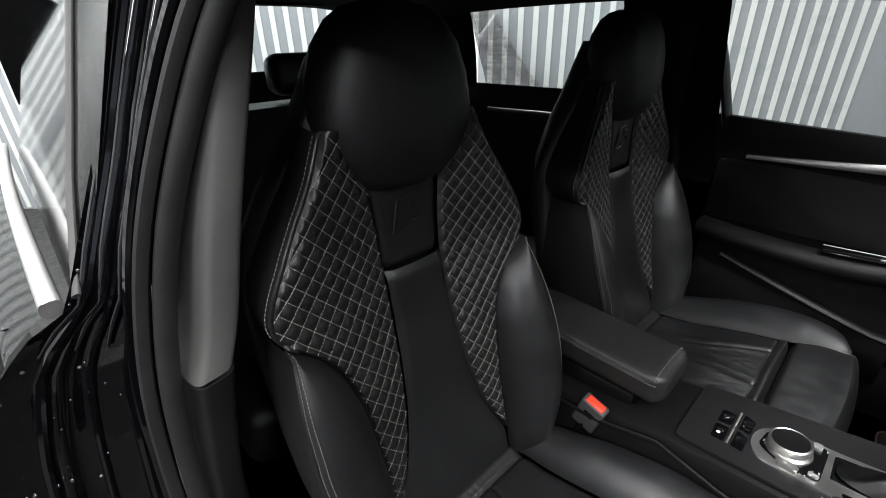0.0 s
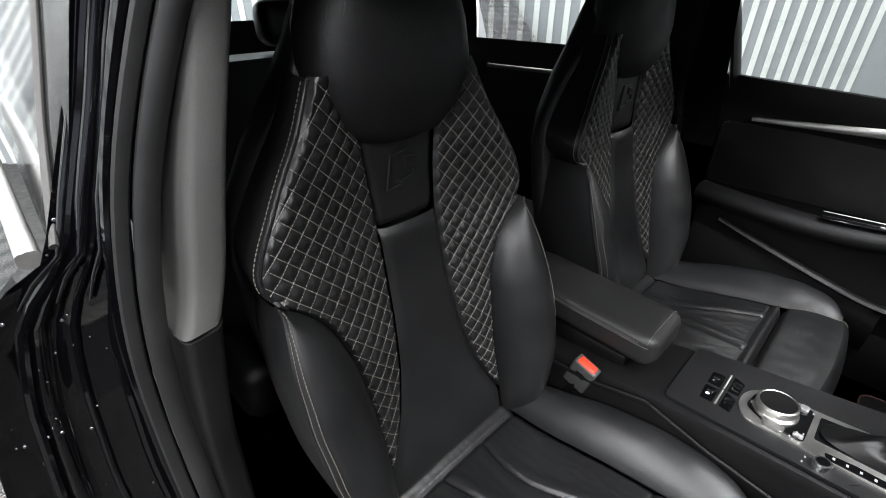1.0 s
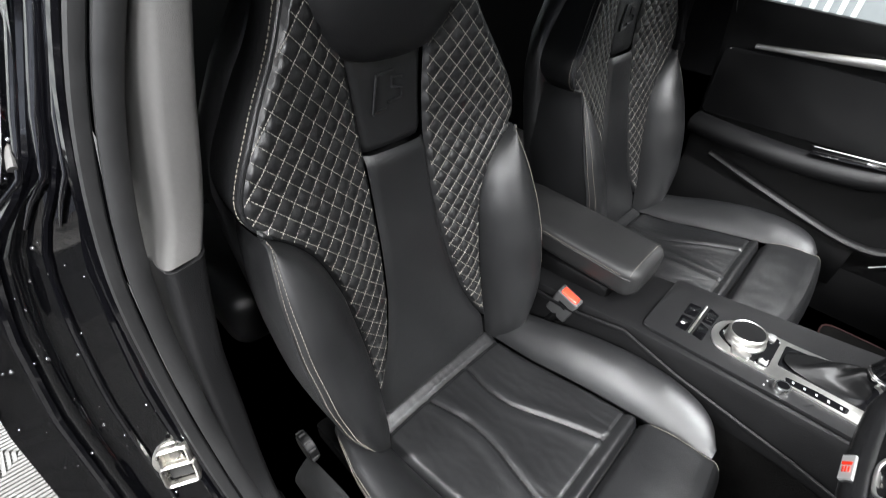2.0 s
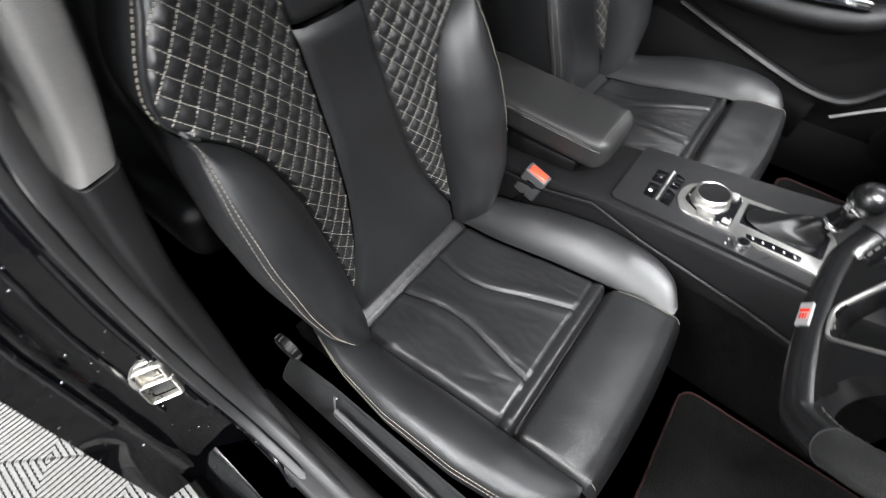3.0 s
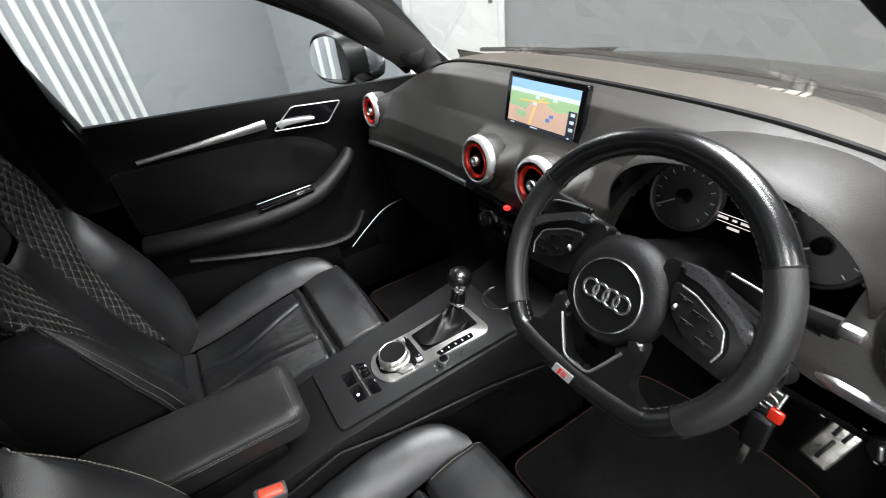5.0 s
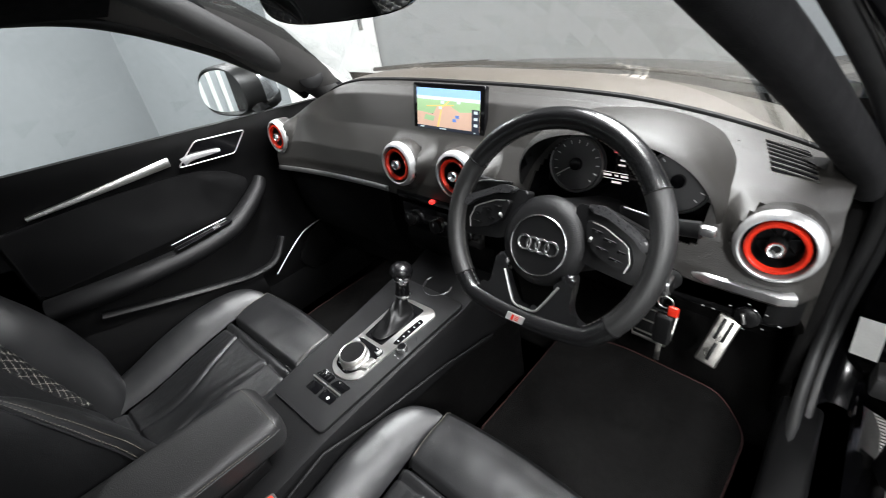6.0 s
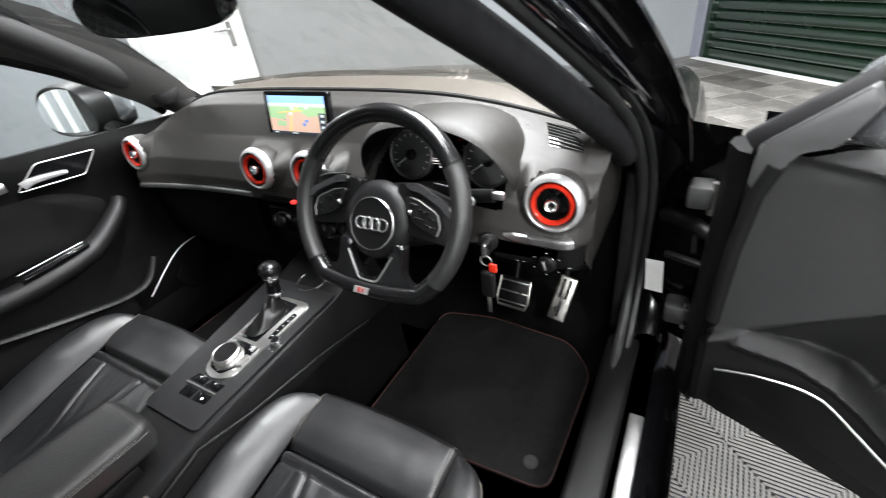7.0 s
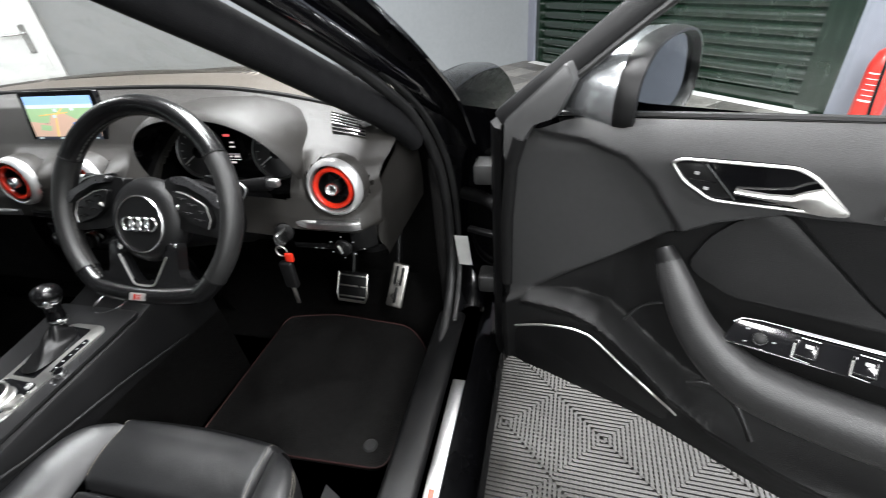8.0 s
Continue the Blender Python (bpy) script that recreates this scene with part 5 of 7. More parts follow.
part("top_pad", sheet(lambda u, v: back_edge(-0.70 + 1.40 * u).lerp(crease(-0.70 + 1.40 * u), v) + Vector((0, 0, 0.012 * math.sin(math.pi * v) + 0.004 * v)), 56, 12, 0.012), DASHPAD, dash, "grained dash top pad, paled by a sheen in its colour")
part("top_joint", sweep([crease(-0.70 + 1.40 * k / 60) + Vector((0, -0.005, 0.0005)) for k in range(61)], (0.0062, 0.0075), 8), JOINT, dash, "dark joint across the dash top")
# windscreen vent slots
for x0, x1 in ((-0.34, -0.03), (0.03, 0.34)):
    vent = part("windscreen_vent", rbox(((x0 + x1) / 2, 0.985, 1.0215), (x1 - x0, 0.034, 0.006), 0.002), DASHPAD, dash)
    for k in range(13):
        part("vent_fin", rbox((x0 + (x1 - x0) * (k + 0.5) / 13, 0.985, 1.0252), (0.003, 0.030, 0.0016), 0.0), FASCIA, vent)


VENT_D, VENT_C, VENT_C2, VENT_P = (0.640, 0.672, 0.892), (-0.083, 0.662, 0.892), (0.090, 0.662, 0.896), (-0.640, 0.674, 0.884)
VENTS = (VENT_D, VENT_C, VENT_C2, VENT_P)
VENT_R = 0.0515
ROLL = ((0.0, 0.0, 0.0), (0.10, -0.030, -0.006), (0.20, -0.055, -0.018), (0.48, -0.095, -0.086), (0.54, -0.105, -0.096), (0.75, -0.145, -0.140), (0.9, -0.161, -0.182), (1.0, -0.165, -0.224))
SHELF = ((0.0, 0.0, 0.0), (0.10, -0.026, -0.004), (0.20, -0.052, -0.011), (0.48, -0.112, -0.046), (0.54, -0.122, -0.060), (0.75, -0.150, -0.118), (0.9, -0.162, -0.172), (1.0, -0.165, -0.224))


def face(x, v):
    """From the joint over the roll and down to the trim strip; flatter above the outer vents."""
    s = side(x)
    top = crease(x) + Vector((0, -0.006, -0.004))
    low_y = 0.844 - 0.045 * s ** 3.2 - 0.165 * (1 - 0.15 * s ** 4)
    low_z = 1.026 - 0.050 * s ** 3 - 0.224 * (1 - 0.10 * s ** 4)
    e = ramp(s - 0.66, 0.34)
    dy = (1 - e) * lerp([(p[0], p[1]) for p in ROLL], v) + e * lerp([(p[0], p[1]) for p in SHELF], v)
    dz = (1 - e) * lerp([(p[0], p[2]) for p in ROLL], v) + e * lerp([(p[0], p[2]) for p in SHELF], v)
    return Vector((x, top.y + (top.y - low_y) * dy / 0.165, top.z + (top.z - low_z) * dz / 0.224))


def face_vents(x, v):
    """The dash face with a swelling round each air vent and its outer ends turned away."""
    p = face(x, v)
    for c in VENTS:
        rho = math.hypot(p.x - c[0], p.z - c[2])
        far = max(0.0, rho - VENT_R * 1.02)
        cone = c[1] + 0.008 + far * 1.7 + 0.12 * (far / 0.045) ** 3
        h = max(0.0, 1 - abs(p.y - cone) / 0.022)
        p.y += (min(p.y, cone) - 0.0055 * h * h - p.y) * ramp(0.062 - (p.y - c[1]), 0.040)
    p.y += 0.05 * (max(0.0, abs(x) - 0.655) / 0.04) ** 2
    p.y += min(0.024, 1.6 * max(0.0, 0.812 - p.z)) * ramp(x - 0.500, 0.03)
    return p


def hood_hole(c):
    return c.y < 0.80 and abs(c.x - HOODC[0]) < 0.150 and 0.862 < c.z < 0.860 + 0.145 * math.sqrt(max(0.0, 1 - ((c.x - HOODC[0]) / 0.160) ** 2))


fas = sheet(lambda u, v: face_vents(-0.695 + 1.39 * u, v), 300, 84)
holes = []
for f in fas.faces:
    c = f.calc_center_median()
    if hood_hole(c) or any(math.hypot(c.x - q[0], c.z - q[2]) < VENT_R * 0.97 and c.y < q[1] + 0.045 for q in VENTS):
        holes.append(f)
bmesh.ops.delete(fas, geom=holes, context="FACES")
bmesh.ops.solidify(fas, geom=fas.faces[:], thickness=0.006)
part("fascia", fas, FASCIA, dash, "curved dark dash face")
part("lower_fascia", sheet(lambda u, v: face(-0.695 + 0.86 * u, 1.0) + Vector((0, 0.035 + 0.10 * v ** 2 + 0.02 * math.sin(3.1 * v), -0.012 - 0.36 * v)), 40, 10, 0.012), HARD, dash, "black lower dash and glovebox")
part("fascia_shelf", sheet(lambda u, v: face(-0.695 + 1.19 * u, 1.0) + Vector((0, 0.04 * v, -0.008 * v)), 40, 2, 0.004), HARD, dash)


def strip_run(x0, x1, n=20):
    return [face(x0 + (x1 - x0) * k / n, 1.0) + Vector((0, -0.006, 0.010)) for k in range(n + 1)]


part("trim_strip", sweep(strip_run(-0.655, -0.150), (0.0050, 0.0075), 12, power=3.0), ALU, dash, "satin aluminium trim strip")
def ledge_run(x0, x1, n=20):
    return [Vector((x, face(x, 0.86).y - 0.004 + 0.02 * (max(0.0, x - 0.655) / 0.03) ** 2, 0.8205 + 0.006 * (x - 0.54))) for x in [x0 + (x1 - x0) * k / n for k in range(n + 1)]]


part("trim_strip", sweep(ledge_run(0.534, 0.674), [(0.003 + 0.010 * min(1.0, k / 6), 0.003 + 0.006 * min(1.0, k / 5)) for k in range(21)], 12, power=3.4), ALU, dash, "satin aluminium trim strip")
bd = face(-0.285, 0.93) + Vector((0, -0.002, 0))
for k in range(5):
    part("badge_bar", rbox(bd + Vector((-0.022 + 0.011 * k, -0.001, 0)), (0.009, 0.003, 0.009), 0.001), ALU, dash)


# air vents
def air_vent(c, name="air_vent", r=0.0515, tilt=0.10):
    ax = Vector((0, -1, tilt)).normalized()
    v = part(name, revolve([(r * 1.00, -0.040), (r * 1.035, -0.020), (r * 1.035, -0.012), (r * 1.0, -0.006)], c, ax, 48), FASCIA, dash, "round dash vent collar")
    part("outer_ring", revolve([(r * 1.01, -0.014), (r * 1.01, -0.004), (r * 0.985, 0.002), (r * 0.92, 0.007), (r * 0.85, 0.009), (r * 0.815, 0.008), (r * 0.80, 0.003), (r * 0.795, -0.02)], c, ax, 64), VENTRING, v, "wide satin chrome ring")
    part("red_ring", revolve([(r * 0.715, -0.008), (r * 0.725, 0.0), (r * 0.715, 0.0055), (r * 0.685, 0.008), (r * 0.63, 0.0078), (r * 0.585, 0.0055), (r * 0.560, 0.0)], c, ax, 64), RED, v, "anodised red ring")
    part("ring_lining", revolve([(r * 0.560, 0.0), (r * 0.553, -0.006), (r * 0.55, -0.030)], c, ax, 48), HARD, v)
    part("throat", revolve([(r * 0.80, -0.006), (r * 0.72, -0.008), (r * 0.56, -0.030), (r * 0.50, -0.034), (0.0, -0.034)], c, ax, 40), HEADLINER, v)
    part("hub_core", revolve([(0.0, 0.0030), (r * 0.088, 0.0030), (r * 0.092, -0.006)], c, ax, 20), HARD, v)
    part("hub", revolve([(r * 0.09, 0.001), (r * 0.13, 0.009), (r * 0.19, 0.0115), (r * 0.235, 0.008), (r * 0.235, -0.032)], c, ax, 32), CHROME, v)
    for k in range(3):
        a = math.pi * (k / 3) + 0.3
        d = Vector((math.cos(a), 0, math.sin(a))) * r * 0.52
        part("blade", sweep([Vector(c) - ax * 0.032 - d, Vector(c) - ax * 0.032 + d], (0.0012, 0.006), 6, up=ax), HARD, v)
    return v


for vc in VENTS:
    air_vent(vc)

# side defroster grille: dark slots between slanted slats


def grille(u, v, up=0.0):
    """u across, v from the windscreen side towards the driver; laid on the dash face."""
    x, y = 0.578 + 0.056 * u + 0.024 * v, 0.842 + 0.020 * u - 0.060 * v
    lo, hi = 0.0, 0.8
    for _ in range(14):
        m = (lo + hi) / 2
        lo, hi = (m, hi) if face_vents(x, m).y > y else (lo, m)
    p = face_vents(x, lo)
    return p + Vector((0, -0.3 * up, up + 0.0062))


dv = part("side_defroster", sheet(lambda u, v: grille(u, v, 0.0014), 8, 24), PIANO, dash, "dark slotted side vent")
for k in range(7):
    v0 = (k + 0.5) / 7
    part("grille_slat", loft([[grille(-0.02 + 1.04 * u, v0 + d + 0.10 * (u - 0.5), h) for d, h in ((0.0, 0.0), (0.006, 0.0030), (0.040, 0.0034), (0.048, 0.0))] for u in (0.0, 0.25, 0.5, 0.75, 1.0)]), FASCIA, dv)

# central controls, mostly in shade
part("hazard_switch", rbox((0.004, 0.668, 0.812), (0.012, 0.012, 0.008), 0.002), HAZARD, dash, "lit red hazard switch")
part("switch_panel", rbox((0.0, 0.682, 0.808), (0.24, 0.02, 0.020), 0.004), PIANO, dash)
part("climate_panel", rbox((0.0, 0.70, 0.742), (0.25, 0.03, 0.075), 0.008), PIANO, dash)
for x in (-0.085, 0.0, 0.085):
    kn = part("climate_knob", revolve([(0.018, 0.0), (0.017, 0.018), (0.014, 0.020), (0.0, 0.020)], (x, 0.684, 0.742), (0, -1, 0.15), 24), HARD, dash)
    part("knob_ring", revolve([(0.0182, 0.002), (0.0186, 0.006), (0.0182, 0.010)], (x, 0.684, 0.742), (0, -1, 0.15), 24), CHROME, kn)
    part("knob_pointer", rbox((x, 0.664, 0.752), (0.004, 0.003, 0.010), 0.001), CHROME, kn)
part("centre_panel", sheet(lambda u, v: Vector((-0.14 + 0.28 * u, 0.71 + 0.05 * v - 0.03 * math.sin(3.1 * v), 0.70 - 0.12 * v)), 8, 8, 0.02), HARD, dash)
part("glovebox_lid", sheet(lambda u, v: Vector((-0.66 + 0.48 * u, 0.695 + 0.03 * v - 0.015 * math.sin(3.1 * v), 0.785 - 0.22 * v)), 10, 8, 0.02), HARD, dash, "black glovebox lid")
part("knee_panel", sheet(lambda u, v: Vector((0.18 + 0.355 * u, 0.712 + 0.08 * v - 0.006 * math.sin(3.1 * v), 0.80 - 0.105 * v)), 10, 8, 0.02), HARD, dash)


def lower_dash(u, v):
    """The panel below the outer vent, tucked under at its foot."""
    x = 0.528 + 0.164 * u
    return Vector((x, 0.672 + 0.055 * ramp(v - 0.62, 0.38) ** 2 + 0.030 * (max(0.0, x - 0.655) / 0.04) ** 2, 0.808 - 0.088 * v))


lsp = part("light_switch_panel", sheet(lower_dash, 24, 18, 0.008), PLASTIC, dash, "black panel with the light switch")
part("panel_foot", sheet(lambda u, v: lower_dash(u, 1.0) + Vector((0, 0.10 * v, 0.012 * v)), 16, 3, 0.006), HARD, dash)
sw = Vector((0.632, 0.671, 0.768))
ls = part("light_switch", revolve([(0.0165, -0.002), (0.0160, 0.0045), (0.013, 0.0065), (0.0, 0.0065)], sw, (0, -1, 0.08), 28), HARD, lsp)
part("switch_ring", revolve([(0.0167, 0.0), (0.0178, 0.001), (0.0167, 0.002)], sw, (0, -1, 0.08), 28), PIANO, ls)
part("switch_handle", rbox(sw + Vector((-0.003, -0.009, 0.001)), (0.005, 0.006, 0.020), 0.003, 3, rot=Matrix.Rotation(-0.3, 3, "Y")), FRAMEMETAL, ls)
for k in range(6):
    an = radians(35 + 58 * k)
    part("switch_legend", rbox(sw + Vector((0.027 * math.cos(an), -0.0005, 0.0235 * math.sin(an))), (0.0032, 0.001, 0.0015), 0.0), LEGEND, lsp)
for x in (0.574, 0.588, 0.672):
    part("switch_legend", rbox((x, 0.6705 + 0.030 * (max(0.0, x - 0.655) / 0.04) ** 2, 0.764), (0.0042, 0.001, 0.0016), 0.0), LEGEND, lsp)
for sg in (1, -1):
    def end_cap(u, v):
        """The dash's end, from below up to the edge of its face."""
        y, lo, hi = 0.704 + 0.278 * u, 0.0, 1.0
        for _ in range(14):
            m = (lo + hi) / 2
            lo, hi = (m, hi) if face_vents(0.69, m).y > y else (lo, m)
        top = face_vents(0.69, lo).z + 0.002 if u < 0.6 else crease(0.69).z
        return Vector((sg * (0.692 + 0.010 * math.sin(math.pi * min(1.0, v * 1.2))), y + 0.03 * (1 - v) ** 2, 0.712 + (top - 0.712) * v))
    part("end_cap", sheet(end_cap, 20, 14, 0.008), FASCIA, dash, "plain end panel of the dash")

# instrument binnacle


def hood_ring(y, wid, high, low, slant=0.0, n=36):
    pts = []
    for k in range(n + 1):
        a = math.pi * k / n
        up = abs(math.sin(a)) ** 0.75
        pts.append(Vector((HOODC[0] - wid * math.copysign(abs(math.cos(a)) ** 0.8, math.cos(a)), y + slant * (1 - up) ** 1.4, low + (high - low) * up)))
    return pts


hood = loft([hood_ring(0.655, 0.167, 1.019, 0.858, 0.055), hood_ring(0.661, 0.172, 1.026, 0.855, 0.050), hood_ring(0.68, 0.177, 1.031, 0.850, 0.045), hood_ring(0.72, 0.180, 1.033, 0.846, 0.030), hood_ring(0.77, 0.186, 1.028, 0.842, 0.015), hood_ring(0.82, 0.188, 1.016, 0.840), hood_ring(0.87, 0.180, 0.990, 0.840)], closed=False, caps=False)
part("instrument_hood", hood, FASCIA, dash, "curved instrument hood")
part("hood_lining", loft([hood_ring(0.655, 0.167, 1.019, 0.858, 0.055), hood_ring(0.70, 0.166, 1.009, 0.858, 0.030), hood_ring(0.79, 0.162, 0.995, 0.855)], closed=False, caps=False), PIANO, dash)
part("cluster_face", sheet(lambda u, v: Vector((0.245 + 0.304 * u, 0.812 - 0.05 * (1 - v), 0.83 + 0.150 * v)), 4, 4, 0.01), PIANO, dash, "black instrument panel")
DIAL = material("dial_face", (0.035, 0.035, 0.036), 0.5, vary=0.1, scale=40)
DIMLIGHT = material("lit_display_text", (0.5, 0.5, 0.5), 0.5, emit=0.55, emit_color=(1.0, 0.86, 0.85))
DIMRED = material("lit_display_red", (0.5, 0.1, 0.1), 0.5, emit=0.7, emit_color=(1.0, 0.12, 0.12))
cax = Vector((0, -1, 0.28)).normalized()
for x, nm in ((0.310, "rev_counter"), (0.487, "speedometer")):
    dc = Vector((x, 0.758, 0.922))
    d = part(nm, revolve([(0.0, 0.0), (0.047, 0.0), (0.050, 0.004), (0.052, 0.004), (0.053, -0.01)], dc, cax, 40), DIAL, dash, "round grey dial")
    part("dial_ring", revolve([(0.0495, 0.004), (0.051, 0.007), (0.053, 0.004)], dc, cax, 40), ALU, d)
    part("dial_hub", revolve([(0.012, 0.001), (0.011, 0.008), (0.0, 0.008)], dc, cax, 20), PIANO, d)
    upv = Vector((0, 0.28, 1)).normalized()
    for k in range(13):
        a = radians(-130 + 260 * k / 12)
        o = Vector((math.sin(a), 0, 0)) + upv * math.cos(a)
        part("dial_tick", sweep([dc + cax * 0.002 + o * 0.038, dc + cax * 0.002 + o * 0.044], 0.0008, 4), WHITE, d)
    a = radians(-125)
    o = Vector((math.sin(a), 0, 0)) + upv * math.cos(a)
    part("needle", sweep([dc + cax * 0.006, dc + cax * 0.006 + o * 0.042], 0.0012, 5), WHITE, d)
for dx, zz, w, h_, m in ((-0.006, 0.957, 0.014, 0.005, DIMRED), (0.004, 0.944, 0.008, 0.003, DIMLIGHT), (0.004, 0.936, 0.012, 0.003, DIMLIGHT), (-0.004, 0.9225, 0.044, 0.0008, DIMLIGHT), (-0.018, 0.918, 0.014, 0.0036, DIMLIGHT), (-0.002, 0.918, 0.006, 0.0030, DIMLIGHT), (0.012, 0.918, 0.012, 0.0036, DIMLIGHT), (-0.002, 0.9125, 0.044, 0.0008, DIMLIGHT), (0.0, 0.907, 0.016, 0.0036, DIMLIGHT)):
    part("display_bar", rbox((0.392 + dx, 0.748 + 0.28 * (zz - 0.922), zz), (w, 0.001, h_), 0.0), m, dash)

# map display on the dash top
disp = thing("map_display", (-0.028, 0.80, 0.925), "slim tablet-like screen showing a street map", "display")
SCX, SCW, SCH = 0.003, 0.205, 0.108
SN = Vector((0.0, -0.985, 0.17)).normalized()
SU = Vector((0.0, 0.17, 0.985)).normalized()
SO = Vector((SCX, 0.757, 0.996))


def scr(a, b, c_=0.0):
    return SO + Vector((a, 0, 0)) + SU * b + SN * c_


part("bezel", prism(rounded([(-SCW / 2, -SCH / 2), (SCW / 2, -SCH / 2), (SCW / 2, SCH / 2), (-SCW / 2, SCH / 2)], 0.006), lambda a, b, c_: scr(a, b, c_ - 0.012), 0.012, 0.002), PIANO, disp, "glossy black bezel")


def lit(name, col, e=1.0):
    return material(name, col, 0.4, emit=e, emit_color=col, vary=0.03)


W2, H2 = SCW / 2 - 0.012, SCH / 2 - 0.010
E_ = 0.44
MAPG, MAPP, MAPS, MAPY, MAPB, MAPD, MAPT = lit("map_green", (0.34, 0.52, 0.28), E_), lit("map_pink", (0.62, 0.42, 0.32), E_), lit("map_sky", (0.28, 0.48, 0.85), E_), lit("map_yellow", (0.80, 0.55, 0.18), E_), lit("map_blue", (0.12, 0.24, 0.60), E_), lit("map_dark", (0.02, 0.025, 0.04), E_), lit("map_haze", (0.60, 0.70, 0.72), E_)


def tile_on(name, pts, m, c_):
    part(name, prism(pts, lambda a, b, d: scr(a, b, c_ + d), 0.0004), m, disp, smooth=False)


tile_on("screen_sky", [(-W2, H2 * 0.55), (W2, H2 * 0.55), (W2, H2), (-W2, H2)], MAPS, 0.0006)
tile_on("screen_haze", [(-W2, H2 * 0.42), (W2, H2 * 0.42), (W2, H2 * 0.62), (-W2, H2 * 0.62)], MAPT, 0.0008)
tile_on("screen_green", [(-W2, -0.2 * H2), (W2, -0.30 * H2), (W2, H2 * 0.45), (-W2, H2 * 0.45)], MAPG, 0.0010)
tile_on("screen_town", [(-W2, -H2 * 0.86), (W2, -H2 * 0.86), (W2, 0.05 * H2), (W2 * 0.4, -0.05 * H2), (W2 * 0.1, 0.22 * H2), (-W2 * 0.3, 0.2 * H2), (-W2 * 0.45, -0.25 * H2), (-W2, -0.15 * H2)], MAPP, 0.0012)
tile_on("screen_park", [(-W2 * 0.75, -0.55 * H2), (-W2 * 0.45, -0.6 * H2), (-W2 * 0.40, -0.35 * H2), (-W2 * 0.72, -0.3 * H2)], MAPG, 0.0014)
for pts in ([(-0.030, -0.038), (-0.024, -0.038), (-0.012, 0.006), (-0.016, 0.006)], [(-0.06, 0.004), (0.02, 0.010), (0.02, 0.0125), (-0.06, 0.0065)], [(-0.012, 0.004), (0.010, 0.020), (0.008, 0.021), (-0.015, 0.006)]):
    tile_on("screen_road", pts, MAPY, 0.0016)
for a, b in ((-0.012, 0.016), (0.022, -0.020), (0.030, -0.012), (0.034, 0.018), (-0.018, 0.004)):
    tile_on("screen_marker", [(a - 0.005, b - 0.003), (a + 0.005, b - 0.003), (a + 0.005, b + 0.003), (a - 0.005, b + 0.003)], MAPB if b < 0 else MAPT, 0.0018)
tile_on("screen_menu", [(W2 * 0.78, -H2 * 0.86), (W2, -H2 * 0.86), (W2, H2 * 0.15), (W2 * 0.78, H2 * 0.15)], MAPD, 0.0020)
for k in range(3):
    b = -0.028 + 0.013 * k
    tile_on("menu_icon", [(W2 * 0.84, b), (W2 * 0.95, b), (W2 * 0.95, b + 0.006), (W2 * 0.84, b + 0.006)], MAPT, 0.0022)
tile_on("screen_footer", [(-W2, -H2), (W2, -H2), (W2, -H2 * 0.86), (-W2, -H2 * 0.86)], MAPD, 0.0012)
for a, w in ((-0.075, 0.012), (-0.012, 0.020), (0.078, 0.006)):
    tile_on("footer_bar", [(a - w / 2, -H2 * 0.96), (a + w / 2, -H2 * 0.96), (a + w / 2, -H2 * 0.90), (a - w / 2, -H2 * 0.90)], MAPT, 0.0018)
part("display_foot", rbox((SCX, 0.780, 0.960), (0.150, 0.02, 0.07), 0.006), PIANO, disp)

# rear-view mirror
rvm = thing("rear_view_mirror", (0.0, 0.50, 1.26), "black rear-view mirror on the windscreen", "mirror")
part("housing", loft([[Vector((-0.03 + a * 0.128 * math.copysign(abs(math.cos(t)) ** 0.6, math.cos(t)), 0.545 + dy, 1.255 + a * 0.040 * math.copysign(abs(math.sin(t)) ** 0.7, math.sin(t)))) for t in [2 * math.pi * k / 28 for k in range(28)]] for a, dy in ((0.96, -0.012), (1.0, -0.006), (1.0, 0.010), (0.7, 0.035), (0.3, 0.045))]), PIANO, rvm)
part("mirror_glass", prism([(-0.03 + 0.122 * math.copysign(abs(math.cos(t)) ** 0.6, math.cos(t)), 1.255 + 0.036 * math.copysign(abs(math.sin(t)) ** 0.7, math.sin(t))) for t in [2 * math.pi * k / 28 for k in range(28)]], lambda a, b, c_: Vector((a, 0.5325 - c_, b)), 0.001), MIRROR, rvm)
for o in rvm.children:
    o.matrix_basis = Matrix.Translation((0.065, -0.015, 0)) @ Matrix.Translation((0, 0, -0.006)) @ Matrix.Rotation(radians(26), 4, "Z") @ Matrix.Rotation(radians(14), 4, "X") @ Matrix.Translation((0.03, -0.04, 0))
part("stem", sweep([(0.065, 0.52, 1.26), (0.05, 0.51, 1.30), (0.03, 0.49, 1.330)], 0.014, 10), HARD, rvm)

# ---------------------------------------------------------------- steering wheel
wheel = thing("steering_wheel", (0.366, 0.54, 0.90), "flat-bottomed black leather steering wheel with airbag boss", "steering wheel")
RAKE = radians(26)
WN = Vector((0, -math.cos(RAKE), math.sin(RAKE)))
WU = Vector((0, math.sin(RAKE), math.cos(RAKE)))
WC = Vector((0.369, 0.540, 0.909))
R = 0.1655


def w3(a, b, c_=0.0):
    return WC + Vector((a, 0, 0)) + WU * b + WN * c_


def rim_at(t):
    a, b = R * math.sin(t), R * math.cos(t)
    if b < -0.130:
        k = (-0.130 - b) / (R - 0.130)
        b = -0.130 - 0.010 * k
    return w3(a, b)


